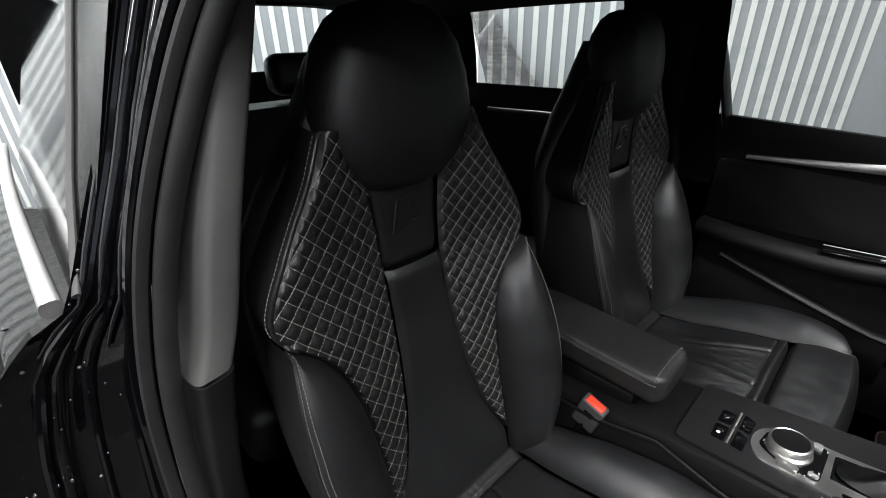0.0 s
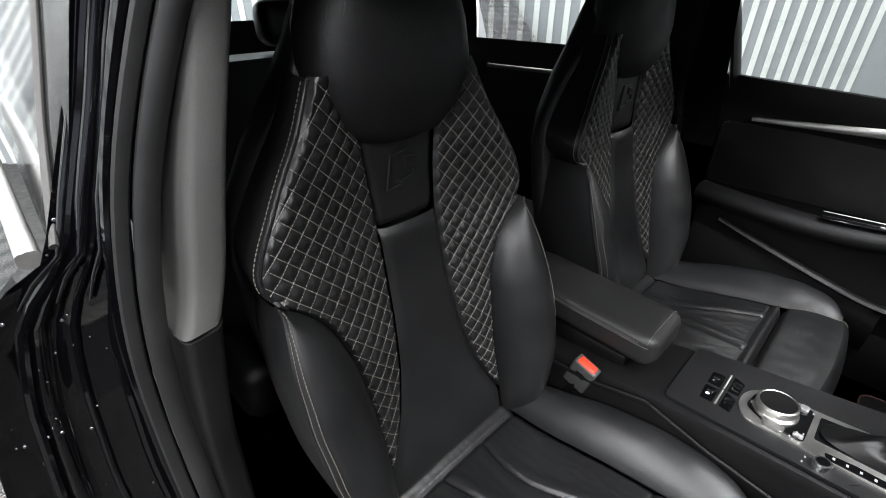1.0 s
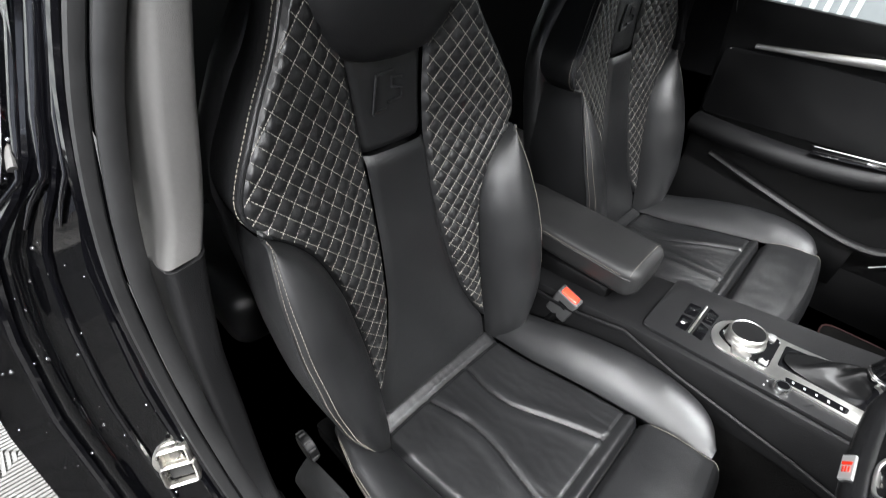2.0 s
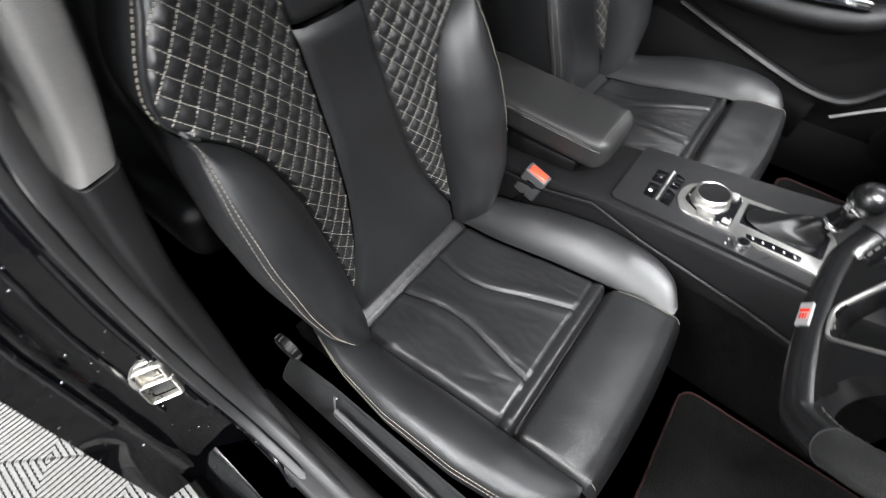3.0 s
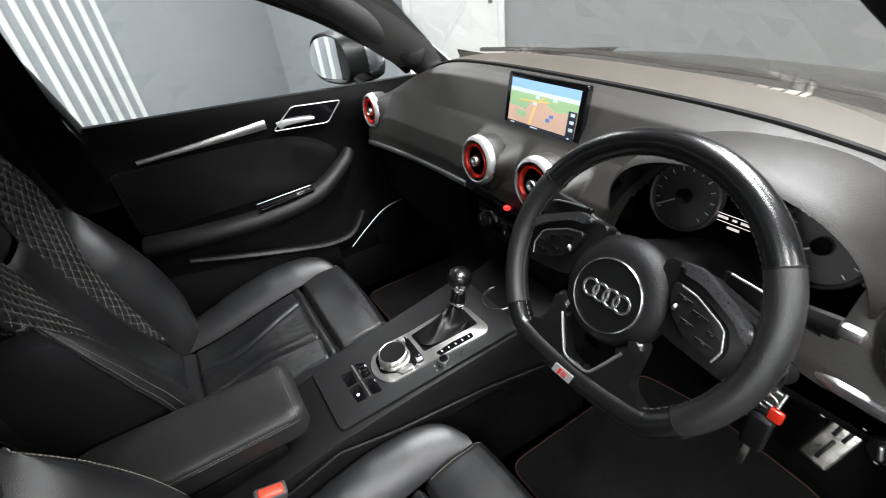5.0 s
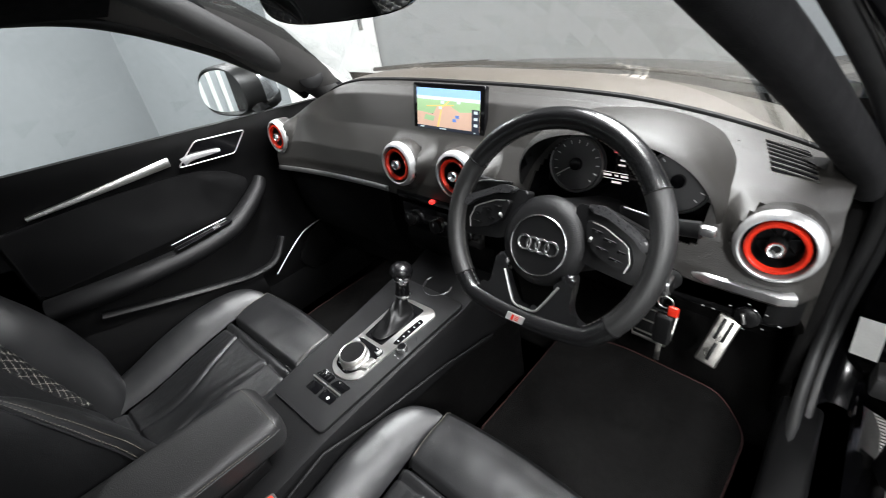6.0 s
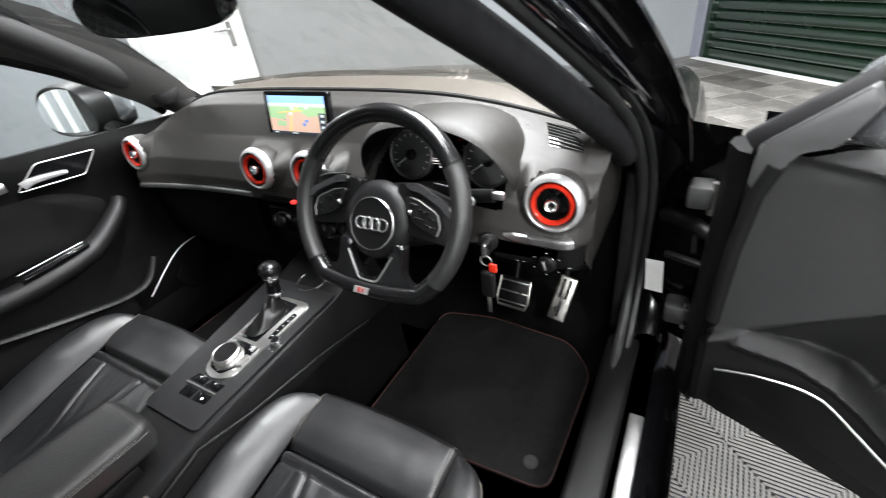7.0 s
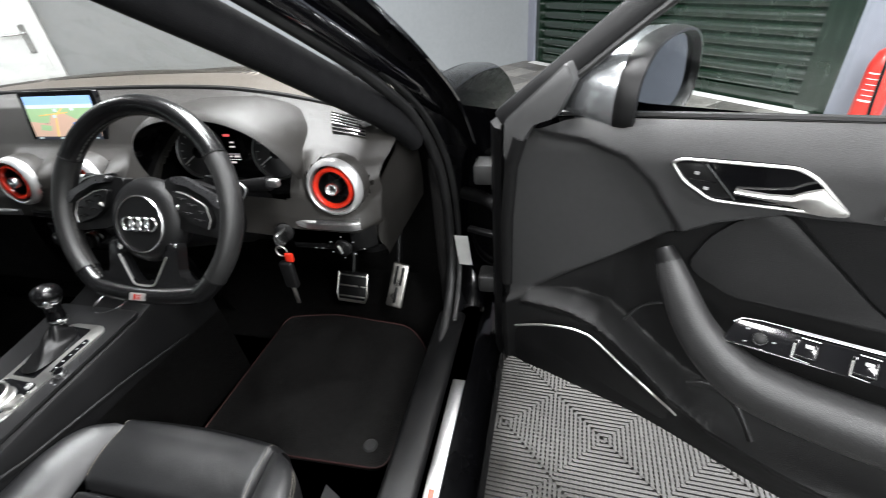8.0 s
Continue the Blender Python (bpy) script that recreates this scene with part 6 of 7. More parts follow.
N = 120
rim = part("rim", sweep([rim_at(2 * math.pi * k / N) for k in range(N)], (0.0160, 0.0180), 20, True, up=WN), RIMLEATHER, wheel, "smooth black leather rim")
CARBON = material("carbon_look_strip", (0.020, 0.020, 0.021), 0.33, vary=0.25, scale=420, grain=0.12, grain_scale=1500, spec=0.65)
RIMTHREAD = material("dark_rim_thread", (0.045, 0.043, 0.040), 0.8, vary=0.15, scale=60)
PERF = material("perforated_leather", (0.010, 0.010, 0.010), 0.40, vary=0.08, scale=30, grain=0.35, grain_scale=900)
for t0, t1 in ((radians(58), radians(128)), (radians(230), radians(300))):
    for tj in (t0, t1):
        jp = rim_at(tj)
        jd = (rim_at(tj + 0.01) - rim_at(tj - 0.01)).normalized()
        jx = jd.cross(WN).normalized()
        part("grip_joint", sweep([jp + (jx * 0.0166 * math.cos(a * math.pi / 10) + WN * 0.0186 * math.sin(a * math.pi / 10)) for a in range(20)], 0.0010, 5, True, up=jd), JOINT, rim)
    part("perforated_grip", sweep([rim_at(t0 + (t1 - t0) * k / 30) for k in range(31)], (0.0163, 0.0183), 20, up=WN), PERF, rim, "perforated leather grip")
runs = []
rt = [rim_at(2 * math.pi * k / 240) for k in range(241)]
ctr = WC
runs.append(dashes([p + (ctr - p).normalized() * 0.0165 + WN * 0.002 for p in rt], 0.005, 0.003, 0.0012, 0.001, WN))
stitched("rim_thread", runs, RIMTHREAD, rim)
boss = part("airbag_boss", loft([[w3(r * math.cos(2 * math.pi * k / 48), -0.016 + r * math.sin(2 * math.pi * k / 48), h) for k in range(48)] for r, h in ((0.056, -0.045), (0.066, -0.03), (0.070, -0.016), (0.0695, -0.008), (0.066, 0.000), (0.058, 0.006), (0.048, 0.009), (0.0005, 0.010))]), PLASTIC, wheel, "round black airbag boss")
em = part("emblem_ring", revolve([(0.0443, 0.0), (0.0443, 0.0035), (0.0455, 0.0042), (0.0467, 0.0030), (0.0470, 0.0)], w3(0, -0.022, 0.008), WN, 48), CHROME, boss, "chrome ring round the emblem")
part("emblem_disc", revolve([(0.0, 0.0028), (0.0438, 0.0022)], w3(0, -0.022, 0.008), WN, 40), HARD, em)
for k in range(4):
    cc = w3(-0.0225 + 0.015 * k, -0.022, 0.0115)
    part("emblem_loop", sweep([cc + Vector((0.0105 * math.cos(2 * math.pi * i / 24), 0, 0)) + WU * 0.0105 * math.sin(2 * math.pi * i / 24) for i in range(24)], (0.0019, 0.0013), 8, True, up=WN), CHROME, em)
# spokes: an upper arm, a button pod and a lower arm on each side
for sg in (-1, 1):
    def wheel_bar(name, pts, c0, depth, m, parent, label="", r=0.006, bev=0.003):
        return part(name, prism(rounded(pts, r, 4), lambda a, b, c_: w3(sg * a, b, c0 + c_), depth, bev, 3), m, parent, label)
    sp = wheel_bar("spoke", [(0.040, 0.052), (0.090, 0.050), (0.150, 0.032), (0.160, 0.010), (0.146, -0.040), (0.080, -0.032), (0.045, -0.020)], -0.022, 0.020, HARD, wheel)
    wheel_bar("spoke_bridge", [(0.058, 0.054), (0.082, 0.056), (0.150, 0.024), (0.152, 0.006), (0.142, 0.010), (0.128, 0.023), (0.090, 0.041), (0.064, 0.044)], -0.004, 0.012, CARBON, sp, "woven carbon look spoke strip", 0.006, 0.005)
    pod_pts = [(0.062, 0.034), (0.090, 0.030), (0.127, 0.012), (0.136, -0.010), (0.131, -0.027), (0.092, -0.014), (0.070, 0.002)]
    pod_r = rounded(pod_pts, 0.008, 4)
    pod = part("button_pod", prism(pod_r, lambda a, b, c_: w3(sg * a, b, -0.002 + c_), 0.010, 0.0025, 3), HARD, sp, "black button pod")
    part("pod_trim", sweep([w3(sg * a, b, 0.0080) for a, b in ((0.072, 0.0315), (0.090, 0.0282), (0.120, 0.0142), (0.1265, 0.0092), (0.1330, -0.010), (0.1290, -0.0245))], (0.0011, 0.0009), 8, up=WN), FRAMEMETAL, pod, "satin metal pod edge")
    turn_ = Matrix.Rotation(RAKE, 3, "X") @ Matrix.Rotation(sg * 0.32, 3, "Y")
    for a, b, w, h_ in ((0.081, 0.020, 0.015, 0.009), (0.101, 0.011, 0.017, 0.010), (0.119, 0.000, 0.011, 0.010), (0.093, -0.002, 0.015, 0.008), (0.115, -0.012, 0.018, 0.008)):
        bt = part("button", rbox(w3(sg * a, b, 0.0080), (w, 0.0008, h_), 0.0002, rot=turn_), HARD, pod)
        part("button_mark", rbox(w3(sg * a, b, 0.0086), (w * 0.16, 0.0004, 0.0016), 0.0, rot=turn_), LEGEND, bt)
    part("scroll_roller", rbox(w3(sg * 0.0745, 0.007, 0.0080), (0.004, 0.006, 0.011), 0.0018, 3, rot=turn_), FRAMEMETAL, pod, "small satin metal roller")
    pdl = part("shift_paddle", prism(rounded([(0.088, 0.060), (0.150, 0.052), (0.172, 0.038), (0.166, 0.022), (0.150, 0.020), (0.100, 0.036)], 0.006, 4), lambda a, b, c_: w3(sg * a, b, -0.034 + c_), 0.006, 0.002), HARD, wheel, "black shift paddle")
    part("paddle_edge", sweep(smooth_path([w3(sg * a, b, -0.028) for a, b in ((0.096, 0.058), (0.148, 0.051), (0.169, 0.038), (0.164, 0.024))], 4), 0.0014, 6), ALU, pdl)
    arm = [(0.040, -0.058), (0.066, -0.046), (0.068, -0.070), (0.068, -0.096), (0.078, -0.112), (0.104, -0.120), (0.098, -0.140), (0.072, -0.148), (0.0, -0.148), (0.0, -0.122), (0.018, -0.120), (0.030, -0.104), (0.048, -0.074)]
    lo = wheel_bar("lower_spoke", arm, -0.012, 0.021, RIMLEATHER, wheel, "leather covered lower spoke", 0.012, 0.007)
    part("spoke_insert", sweep(smooth_path([w3(sg * 0.047, -0.073, 0.008), w3(sg * 0.028, -0.108, 0.008), w3(sg * 0.018, -0.121, 0.008), w3(0.0, -0.1235, 0.008)], 5), (0.0022, 0.0030), 8, up=WN), FRAMEMETAL, lo, "satin metal spoke edge")
    stitched("spoke_thread", [dashes([w3(sg * a, b, 0.0035) for a, b in ((0.0655, -0.070), (0.0655, -0.096), (0.0755, -0.1135), (0.098, -0.1225))], 0.0045, 0.0028, 0.0010, 0.0009, WN)], DARK_THREAD, lo)
bg = part("badge", prism([(-0.022, -0.146), (0.008, -0.146), (0.010, -0.134), (-0.020, -0.134)], lambda a, b, c_: w3(a, b, 0.0165 + c_), 0.003), VENTRING, wheel, "small silver and red badge")
part("badge_red", prism([(-0.0130, -0.1445), (-0.0090, -0.1445), (-0.0070, -0.1355), (-0.0110, -0.1355)], lambda a, b, c_: w3(a, b, 0.0196 + c_), 0.0006), RED, bg)
for a0, b0, a1, b1 in ((-0.0055, -0.1380, 0.0010, -0.1368), (-0.0060, -0.1408, 0.0006, -0.1396), (-0.0065, -0.1434, 0.0002, -0.1422)):
    part("badge_bar", prism([(a0, b0), (a1, b0), (a1 + 0.0004, b1), (a0 + 0.0004, b1)], lambda a, b, c_: w3(a, b, 0.0196 + c_), 0.0006), RED, bg)
column = thing("steering_column", (0.366, 0.62, 0.82), "black steering column shroud with stalks", "column")
part("shroud", loft([[w3(a * math.cos(2 * math.pi * k / 24), -0.010 + b * math.sin(2 * math.pi * k / 24), h) for k in range(24)] for a, b, h in ((0.060, 0.055, -0.030), (0.066, 0.060, -0.06), (0.075, 0.065, -0.16), (0.08, 0.07, -0.24))]), HARD, column)
for sg in (-1, 1):
    st = part("stalk", sweep(smooth_path([w3(sg * 0.06, 0.03, -0.075), w3(sg * 0.12, 0.04, -0.072), w3(sg * 0.190, 0.048, -0.062)]), [(0.008, 0.008)] * 6 + [(0.010, 0.012)] * 7, 10), HARD, column)
    part("stalk_tip", rbox(w3(sg * 0.198, 0.049, -0.061), (0.020, 0.012, 0.014), 0.004), ALU, st)
part("column_lever", sweep([w3(-0.05, -0.03, -0.06), w3(-0.17, -0.035, -0.05)], 0.007, 8), HARD, column)

# ignition key with its fob
key = thing("car_key", (0.478, 0.63, 0.775), "car key in the ignition with red tag and fob", "key")
kx = Vector((0.519, 0.668, 0.802))
part("lock", revolve([(0.018, 0.0), (0.018, 0.012), (0.012, 0.014), (0.0, 0.014)], kx, (0.35, -0.9, 0.1), 20), HARD, key)
part("key_head", rbox(kx + Vector((0.008, -0.028, 0.0)), (0.012, 0.034, 0.030), 0.005), CHROME, key)
part("key_ring", sweep([kx + Vector((0.012 + 0.011 * math.cos(2 * math.pi * k / 20), -0.044, -0.018 + 0.011 * math.sin(2 * math.pi * k / 20))) for k in range(20)], 0.0012, 6, True, up=(0, 1, 0)), STEEL, key)
part("red_tag", rbox(kx + Vector((0.026, -0.046, -0.030)), (0.016, 0.007, 0.019), 0.003), RED, key)
part("fob", rbox(kx + Vector((0.016, -0.048, -0.068)), (0.028, 0.014, 0.060), 0.006, 3), HARD, key)
part("spare_key", rbox(kx + Vector((0.014, -0.046, -0.118)), (0.008, 0.003, 0.045), 0.001), STEEL, key)

# pedals
pedals = thing("pedals", (0.48, 1.03, 0.38), "brushed metal pedals with rubber bars", "pedals")
for c_, w, h, sl in (((0.574, 1.020, 0.397), 0.052, 0.138, 0.18), ((0.424, 1.022, 0.380), 0.094, 0.092, 0.05)):
    rot = Matrix.Rotation(radians(-28), 3, "X") @ Matrix.Rotation(sl, 3, "Y")
    pp = part("pedal_pad", rbox(c_, (w, 0.012, h), 0.006, 3, rot=rot), STEEL if h > 0.1 else HARD, pedals, "brushed steel pedal pad" if h > 0.1 else "black rubber pedal pad with steel bars")
    for k in (-1, 0, 1):
        if h > 0.1:
            a, b, l = ((-0.17, 0.22, 0.42), (0.0, -0.22, 0.36), (0.17, 0.22, 0.42))[k + 1]
            part("rubber_bar", rbox(Vector(c_) + rot @ Vector((a * w, -0.0045, b * h)), (0.0085, 0.006, h * l), 0.002, rot=rot), HARD, pp)
        else:
            if k == 0:
                edge = [Vector(c_) + rot @ Vector((a * w, -0.004, b * h)) for a, b in ((-0.50, 0.46), (-0.53, -0.30), (-0.46, -0.52), (0.46, -0.52), (0.53, -0.30), (0.50, 0.46))]
                part("pedal_edge", sweep(edge, (0.0042, 0.0050), 8), STEEL, pp, "bright steel pedal edge")
            part("steel_bar", rbox(Vector(c_) + rot @ Vector((0, -0.0065, k * h * 0.36)), (w * 0.92, 0.004, 0.005), 0.0015, rot=rot), STEEL, pp)
    part("pedal_arm", sweep([Vector(c_) + Vector((0, 0.01, 0)), Vector(c_) + Vector((0, 0.09, 0.15))], (0.008, 0.014), 8), HARD, pp)

# floor mats
MATO = rounded([(0.178, 0.52), (0.680, 0.535), (0.690, 0.90), (0.615, 0.975), (0.36, 0.990), (0.188, 0.965)], 0.04)
mat = thing("floor_mat", (0.44, 0.75, 0.245), "black carpet floor mat with dark red edging", "mat", "floor mats")
zf = lambda a, b, c_: Vector((a, b, 0.247 + 0.6 * max(0.0, b - 0.90) ** 1.3 + c_))
part("mat_body", prism(MATO, lambda a, b, c_: zf(a, b, c_ - 0.004), 0.012, 0.003), MATPILE, mat)
part("mat_edging", sweep([zf(a, b, 0.008) for a, b in MATO], (0.0022, 0.0024), 6, True), REDPIPE, mat, "dark red stitched edge")
part("mat_clip", revolve([(0.0, 0.004), (0.014, 0.004), (0.018, 0.0)], zf(0.624, 0.586, 0.009), (0, 0, 1), 20), PILLARGREY, mat)
copy_thing(mat, Matrix.Translation((-0.36, 0.75, 0.245)))

# ---------------------------------------------------------------- passenger door, closed
pdoor = thing("passenger_door", (-0.74, 0.40, 0.35), "closed passenger door with black trim and metal strip", "car door")


def pd(y, z, c_=0.0):
    """Inner face of the door: y along, z up, c_ towards the cabin."""
    lean = 0.10 * max(0.0, z - 0.95)
    return Vector((-0.748 + lean + c_, y, z))


BELT = lambda y: 0.992 - 0.062 * (y + 0.0) 


def pface(u, v):
    y = -0.06 + 1.02 * u
    zt = BELT(y)
    z = 0.30 + (zt - 0.30) * v
    c_ = 0.012 + 0.030 * math.exp(-((z - 0.40) / 0.13) ** 2) + 0.022 * math.exp(-((z - zt + 0.03) / 0.06) ** 2)
    c_ += 0.012 * math.exp(-((z - 0.86) / 0.06) ** 2)
    return pd(y, z, c_)


# same trim as the driver's door, this side's shade put into a darker plastic
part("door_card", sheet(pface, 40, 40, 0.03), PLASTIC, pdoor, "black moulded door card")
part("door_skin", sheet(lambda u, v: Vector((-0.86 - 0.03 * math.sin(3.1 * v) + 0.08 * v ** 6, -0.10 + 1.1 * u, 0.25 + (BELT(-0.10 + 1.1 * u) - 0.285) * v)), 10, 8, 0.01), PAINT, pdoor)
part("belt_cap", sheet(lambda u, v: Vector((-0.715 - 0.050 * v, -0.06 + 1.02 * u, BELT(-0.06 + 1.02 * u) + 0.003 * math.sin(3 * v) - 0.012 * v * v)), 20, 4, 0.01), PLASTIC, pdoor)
part("metal_strip", sweep([pd(0.04 + 0.335 * k / 16, 0.887 + 0.016 * k / 16, 0.036 + 0.006 * math.sin(k / 16 * 3.1)) for k in range(17)], [(0.006, 0.0055 + 0.0075 * k / 16) for k in range(17)], 10, power=3.0), FRAMEMETAL, pdoor, "tapered satin aluminium strip")
hz = rounded([(0.390, 0.880), (0.425, 0.909), (0.458, 0.935), (0.606, 0.921), (0.553, 0.866)], 0.010, 5)
hb = part("handle_bezel", sweep([pd(a, b, 0.044) for a, b in hz], (0.0019, 0.0022), 8, True, up=(1, 0, 0)), FRAMEMETAL, pdoor, "chrome handle surround")
part("handle_bowl", prism(hz, lambda a, b, c_: pd(a, b, 0.037 + c_), 0.006), PIANO, hb)
part("release_lever", sweep(smooth_path([pd(0.408, 0.890, 0.044), pd(0.432, 0.897, 0.050), pd(0.512, 0.891, 0.050)]), [(0.006, 0.013 - 0.0006 * min(k, 12)) for k in range(17)], 8), VENTRING, hb)
# armrest with pull
part("armrest", sweep(smooth_path([pd(-0.03, 0.655, 0.035), pd(0.12, 0.655, 0.075), pd(0.30, 0.652, 0.085), pd(0.45, 0.672, 0.080), pd(0.56, 0.730, 0.058), pd(0.60, 0.762, 0.036)]), [(0.036, 0.031)] * 19 + [(0.032 - 0.0012 * k, 0.029 - 0.001 * k) for k in range(12)], 14), PLASTIC, pdoor, "padded door armrest and pull")
part("switch_plate", rbox(pd(0.36, 0.694, 0.095), (0.034, 0.17, 0.006), 0.003, rot=Matrix.Rotation(0.06, 3, "X")), PIANO, pdoor)
part("window_switch", rbox(pd(0.40, 0.700, 0.098), (0.014, 0.024, 0.008), 0.002), CHROME, pdoor)
part("switch_edge", sweep([pd(0.275, 0.698, 0.080), pd(0.44, 0.705, 0.080)], 0.0013, 6), FRAMEMETAL, pdoor)
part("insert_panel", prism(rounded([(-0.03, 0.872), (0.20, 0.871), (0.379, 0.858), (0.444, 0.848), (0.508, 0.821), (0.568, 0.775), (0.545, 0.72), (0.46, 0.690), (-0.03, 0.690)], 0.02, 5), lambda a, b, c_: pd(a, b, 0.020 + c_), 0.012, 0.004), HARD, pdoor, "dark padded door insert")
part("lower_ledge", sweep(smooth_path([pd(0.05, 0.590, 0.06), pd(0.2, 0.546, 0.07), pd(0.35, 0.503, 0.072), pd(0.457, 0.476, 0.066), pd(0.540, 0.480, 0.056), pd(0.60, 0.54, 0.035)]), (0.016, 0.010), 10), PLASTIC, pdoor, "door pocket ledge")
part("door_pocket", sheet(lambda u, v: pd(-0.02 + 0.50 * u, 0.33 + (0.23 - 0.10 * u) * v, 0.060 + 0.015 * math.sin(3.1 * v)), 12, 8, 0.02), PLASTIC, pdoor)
part("speaker_strip", sweep(smooth_path([pd(0.53, 0.425, 0.056), pd(0.60, 0.478, 0.056), pd(0.654, 0.514, 0.056), pd(0.69, 0.529, 0.056), pd(0.75, 0.537, 0.056), pd(0.90, 0.540, 0.056)]), (0.0022, 0.0022), 6), FRAMEMETAL, pdoor, "thin bright speaker trim")
part("speaker_grille", prism(rounded([(0.62, 0.43), (0.72, 0.52), (0.92, 0.53), (0.92, 0.36), (0.68, 0.35)], 0.04), lambda a, b, c_: pd(a, b, 0.045 + c_), 0.008, 0.003), HARD, pdoor)
PTOP = [(-0.075, 1.285), (0.18, 1.268), (0.30, 1.252), (0.40, 1.222), (0.497, 1.180), (0.60, 1.128), (0.70, 1.066), (0.80, 1.000), (0.865, 0.940)]


def pframe(y, z, c_=0.0):
    return Vector((-0.735 + 0.27 * (z - 0.96) + c_, y, z))


part("window_frame", sweep(smooth_path([pframe(y, z + 0.016) for y, z in PTOP]), (0.016, 0.016), 10), HARD, pdoor, "black window frame")
part("window_frame_rear", sweep([pframe(-0.034, 0.965), pframe(-0.066, 1.12), pframe(-0.112, 1.29)], (0.012, 0.030), 10, up=(1, 0, 0)), HARD, pdoor)
pg = part("window_glass", sheet(lambda u, v: pframe(-0.03 - 0.05 * v + u * (0.86 + 0.05 * v), (0.985 - 0.055 * u) + v * (lerp([(y, z) for y, z in PTOP], -0.03 - 0.05 * v + u * 0.9) + 0.008 - (0.985 - 0.055 * u)), -0.004), 16, 8, 0.004), GLASS, pdoor, "clear window glass")
pg.visible_shadow = False


def mirror_unit(name, c, fwd, out, label, glass_mat, deep=0.034, big=1.0, sunk=0.0, turned=0.0, nose=1.0):
    """An outside mirror: fwd the way the shell points, out away from the car; sunk and turned set its glass in the shell."""
    t = thing(name, c, label, "mirror")
    c, f, o, u_ = Vector(c), Vector(fwd).normalized(), Vector(out).normalized(), Vector((0, 0, 1))
    def ring(a, b, d, flat=0.0):
        return [c + o * (big * a * math.copysign(abs(math.cos(k)) ** 0.7, math.cos(k)) * (1 - 0.12 * math.sin(k))) + u_ * (b * math.copysign(abs(math.sin(k)) ** 0.75, math.sin(k)) + flat) + f * d for k in [2 * math.pi * i / 36 for i in range(36)]]
    part("housing", loft([ring(0.105, 0.069, -0.013 + sunk), ring(0.108, 0.071, -0.014), ring(0.112, 0.074, -0.019), ring(0.117, 0.078, -0.018), ring(0.121, 0.081, -0.006), ring(0.122, 0.082, 0.010), ring(0.1205, 0.0815, deep)]), HARD, t, "black mirror housing")
    part("cap", loft([ring(0.1205, 0.081, deep - 0.002), ring(0.121, 0.082, deep + 0.002), ring(0.118, 0.079, deep + 0.034 * nose), ring(0.107, 0.071, deep + 0.066 * nose), ring(0.082, 0.055, deep + 0.092 * nose), ring(0.03, 0.02, deep + 0.104 * nose)]), SILVER, t, "silver mirror cap")
    part("lower_shell", loft([[p - u_ * 0.0025 for p in ring(ra, rb, deep + d * nose, fl)] for ra, rb, d, fl in ((0.122, 0.034, 0.0, -0.050), (0.119, 0.034, 0.036, -0.049), (0.108, 0.032, 0.068, -0.045), (0.082, 0.026, 0.094, -0.034))]), HARD, t, "black lower mirror shell")
    part("mirror_glass", loft([[p + f * turned * (p - c).dot(o) for p in ring(0.105, 0.069, d + sunk)] for d in (-0.0165, -0.0188)]), glass_mat, t, "reflecting mirror glass")
    part("mirror_arm", sweep([c - o * 0.09 - u_ * 0.045 + f * 0.02, c - o * 0.135 - u_ * 0.075 + f * 0.03], (0.030, 0.018), 10), HARD, t)
    return t


mirror_unit("door_mirror", (-0.935, 0.690, 1.000), (-0.20, 0.98, 0), (-0.98, -0.20, 0), "passenger door mirror with silver cap", MIRROR, 0.060, 1.0, 0.020, -0.26)

# ---------------------------------------------------------------- driver's door, open
ddoor = thing("driver_door", (0.94, 0.79, 0.38), "wide open driver door with black trim and chrome handle", "car door")
PH = radians(-22)
DS = Vector((math.cos(PH), math.sin(PH), 0))
DN = Vector((DS.y, -DS.x, 0))
DO = Vector((0.935, 0.783, 0))


def dd(s_, z, c_=0.0):
    """s_ from the hinge end along the door, z up, c_ proud of the trim."""
    return DO + DS * s_ + Vector((0, 0, z)) + DN * c_


DBELT = lambda s_: lerp([(-0.05, 0.930), (0.007, 0.950), (0.04, 0.967), (0.067, 0.973), (0.277, 0.990), (0.464, 1.004), (1.05, 1.036)], s_)
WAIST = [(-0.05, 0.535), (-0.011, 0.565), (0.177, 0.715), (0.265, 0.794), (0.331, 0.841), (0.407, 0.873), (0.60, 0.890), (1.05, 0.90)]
DISH = [(-0.05, 0.940), (0.007, 0.944), (0.118, 0.940), (0.189, 0.923), (0.235, 0.886), (0.264, 0.846), (0.290, 0.815)]
RIM = [(-0.05, 0.560), (0.03, 0.590), (0.122, 0.603), (0.180, 0.590), (0.227, 0.563), (0.282, 0.522), (0.340, 0.480), (0.42, 0.455), (0.55, 0.450), (1.05, 0.455)]


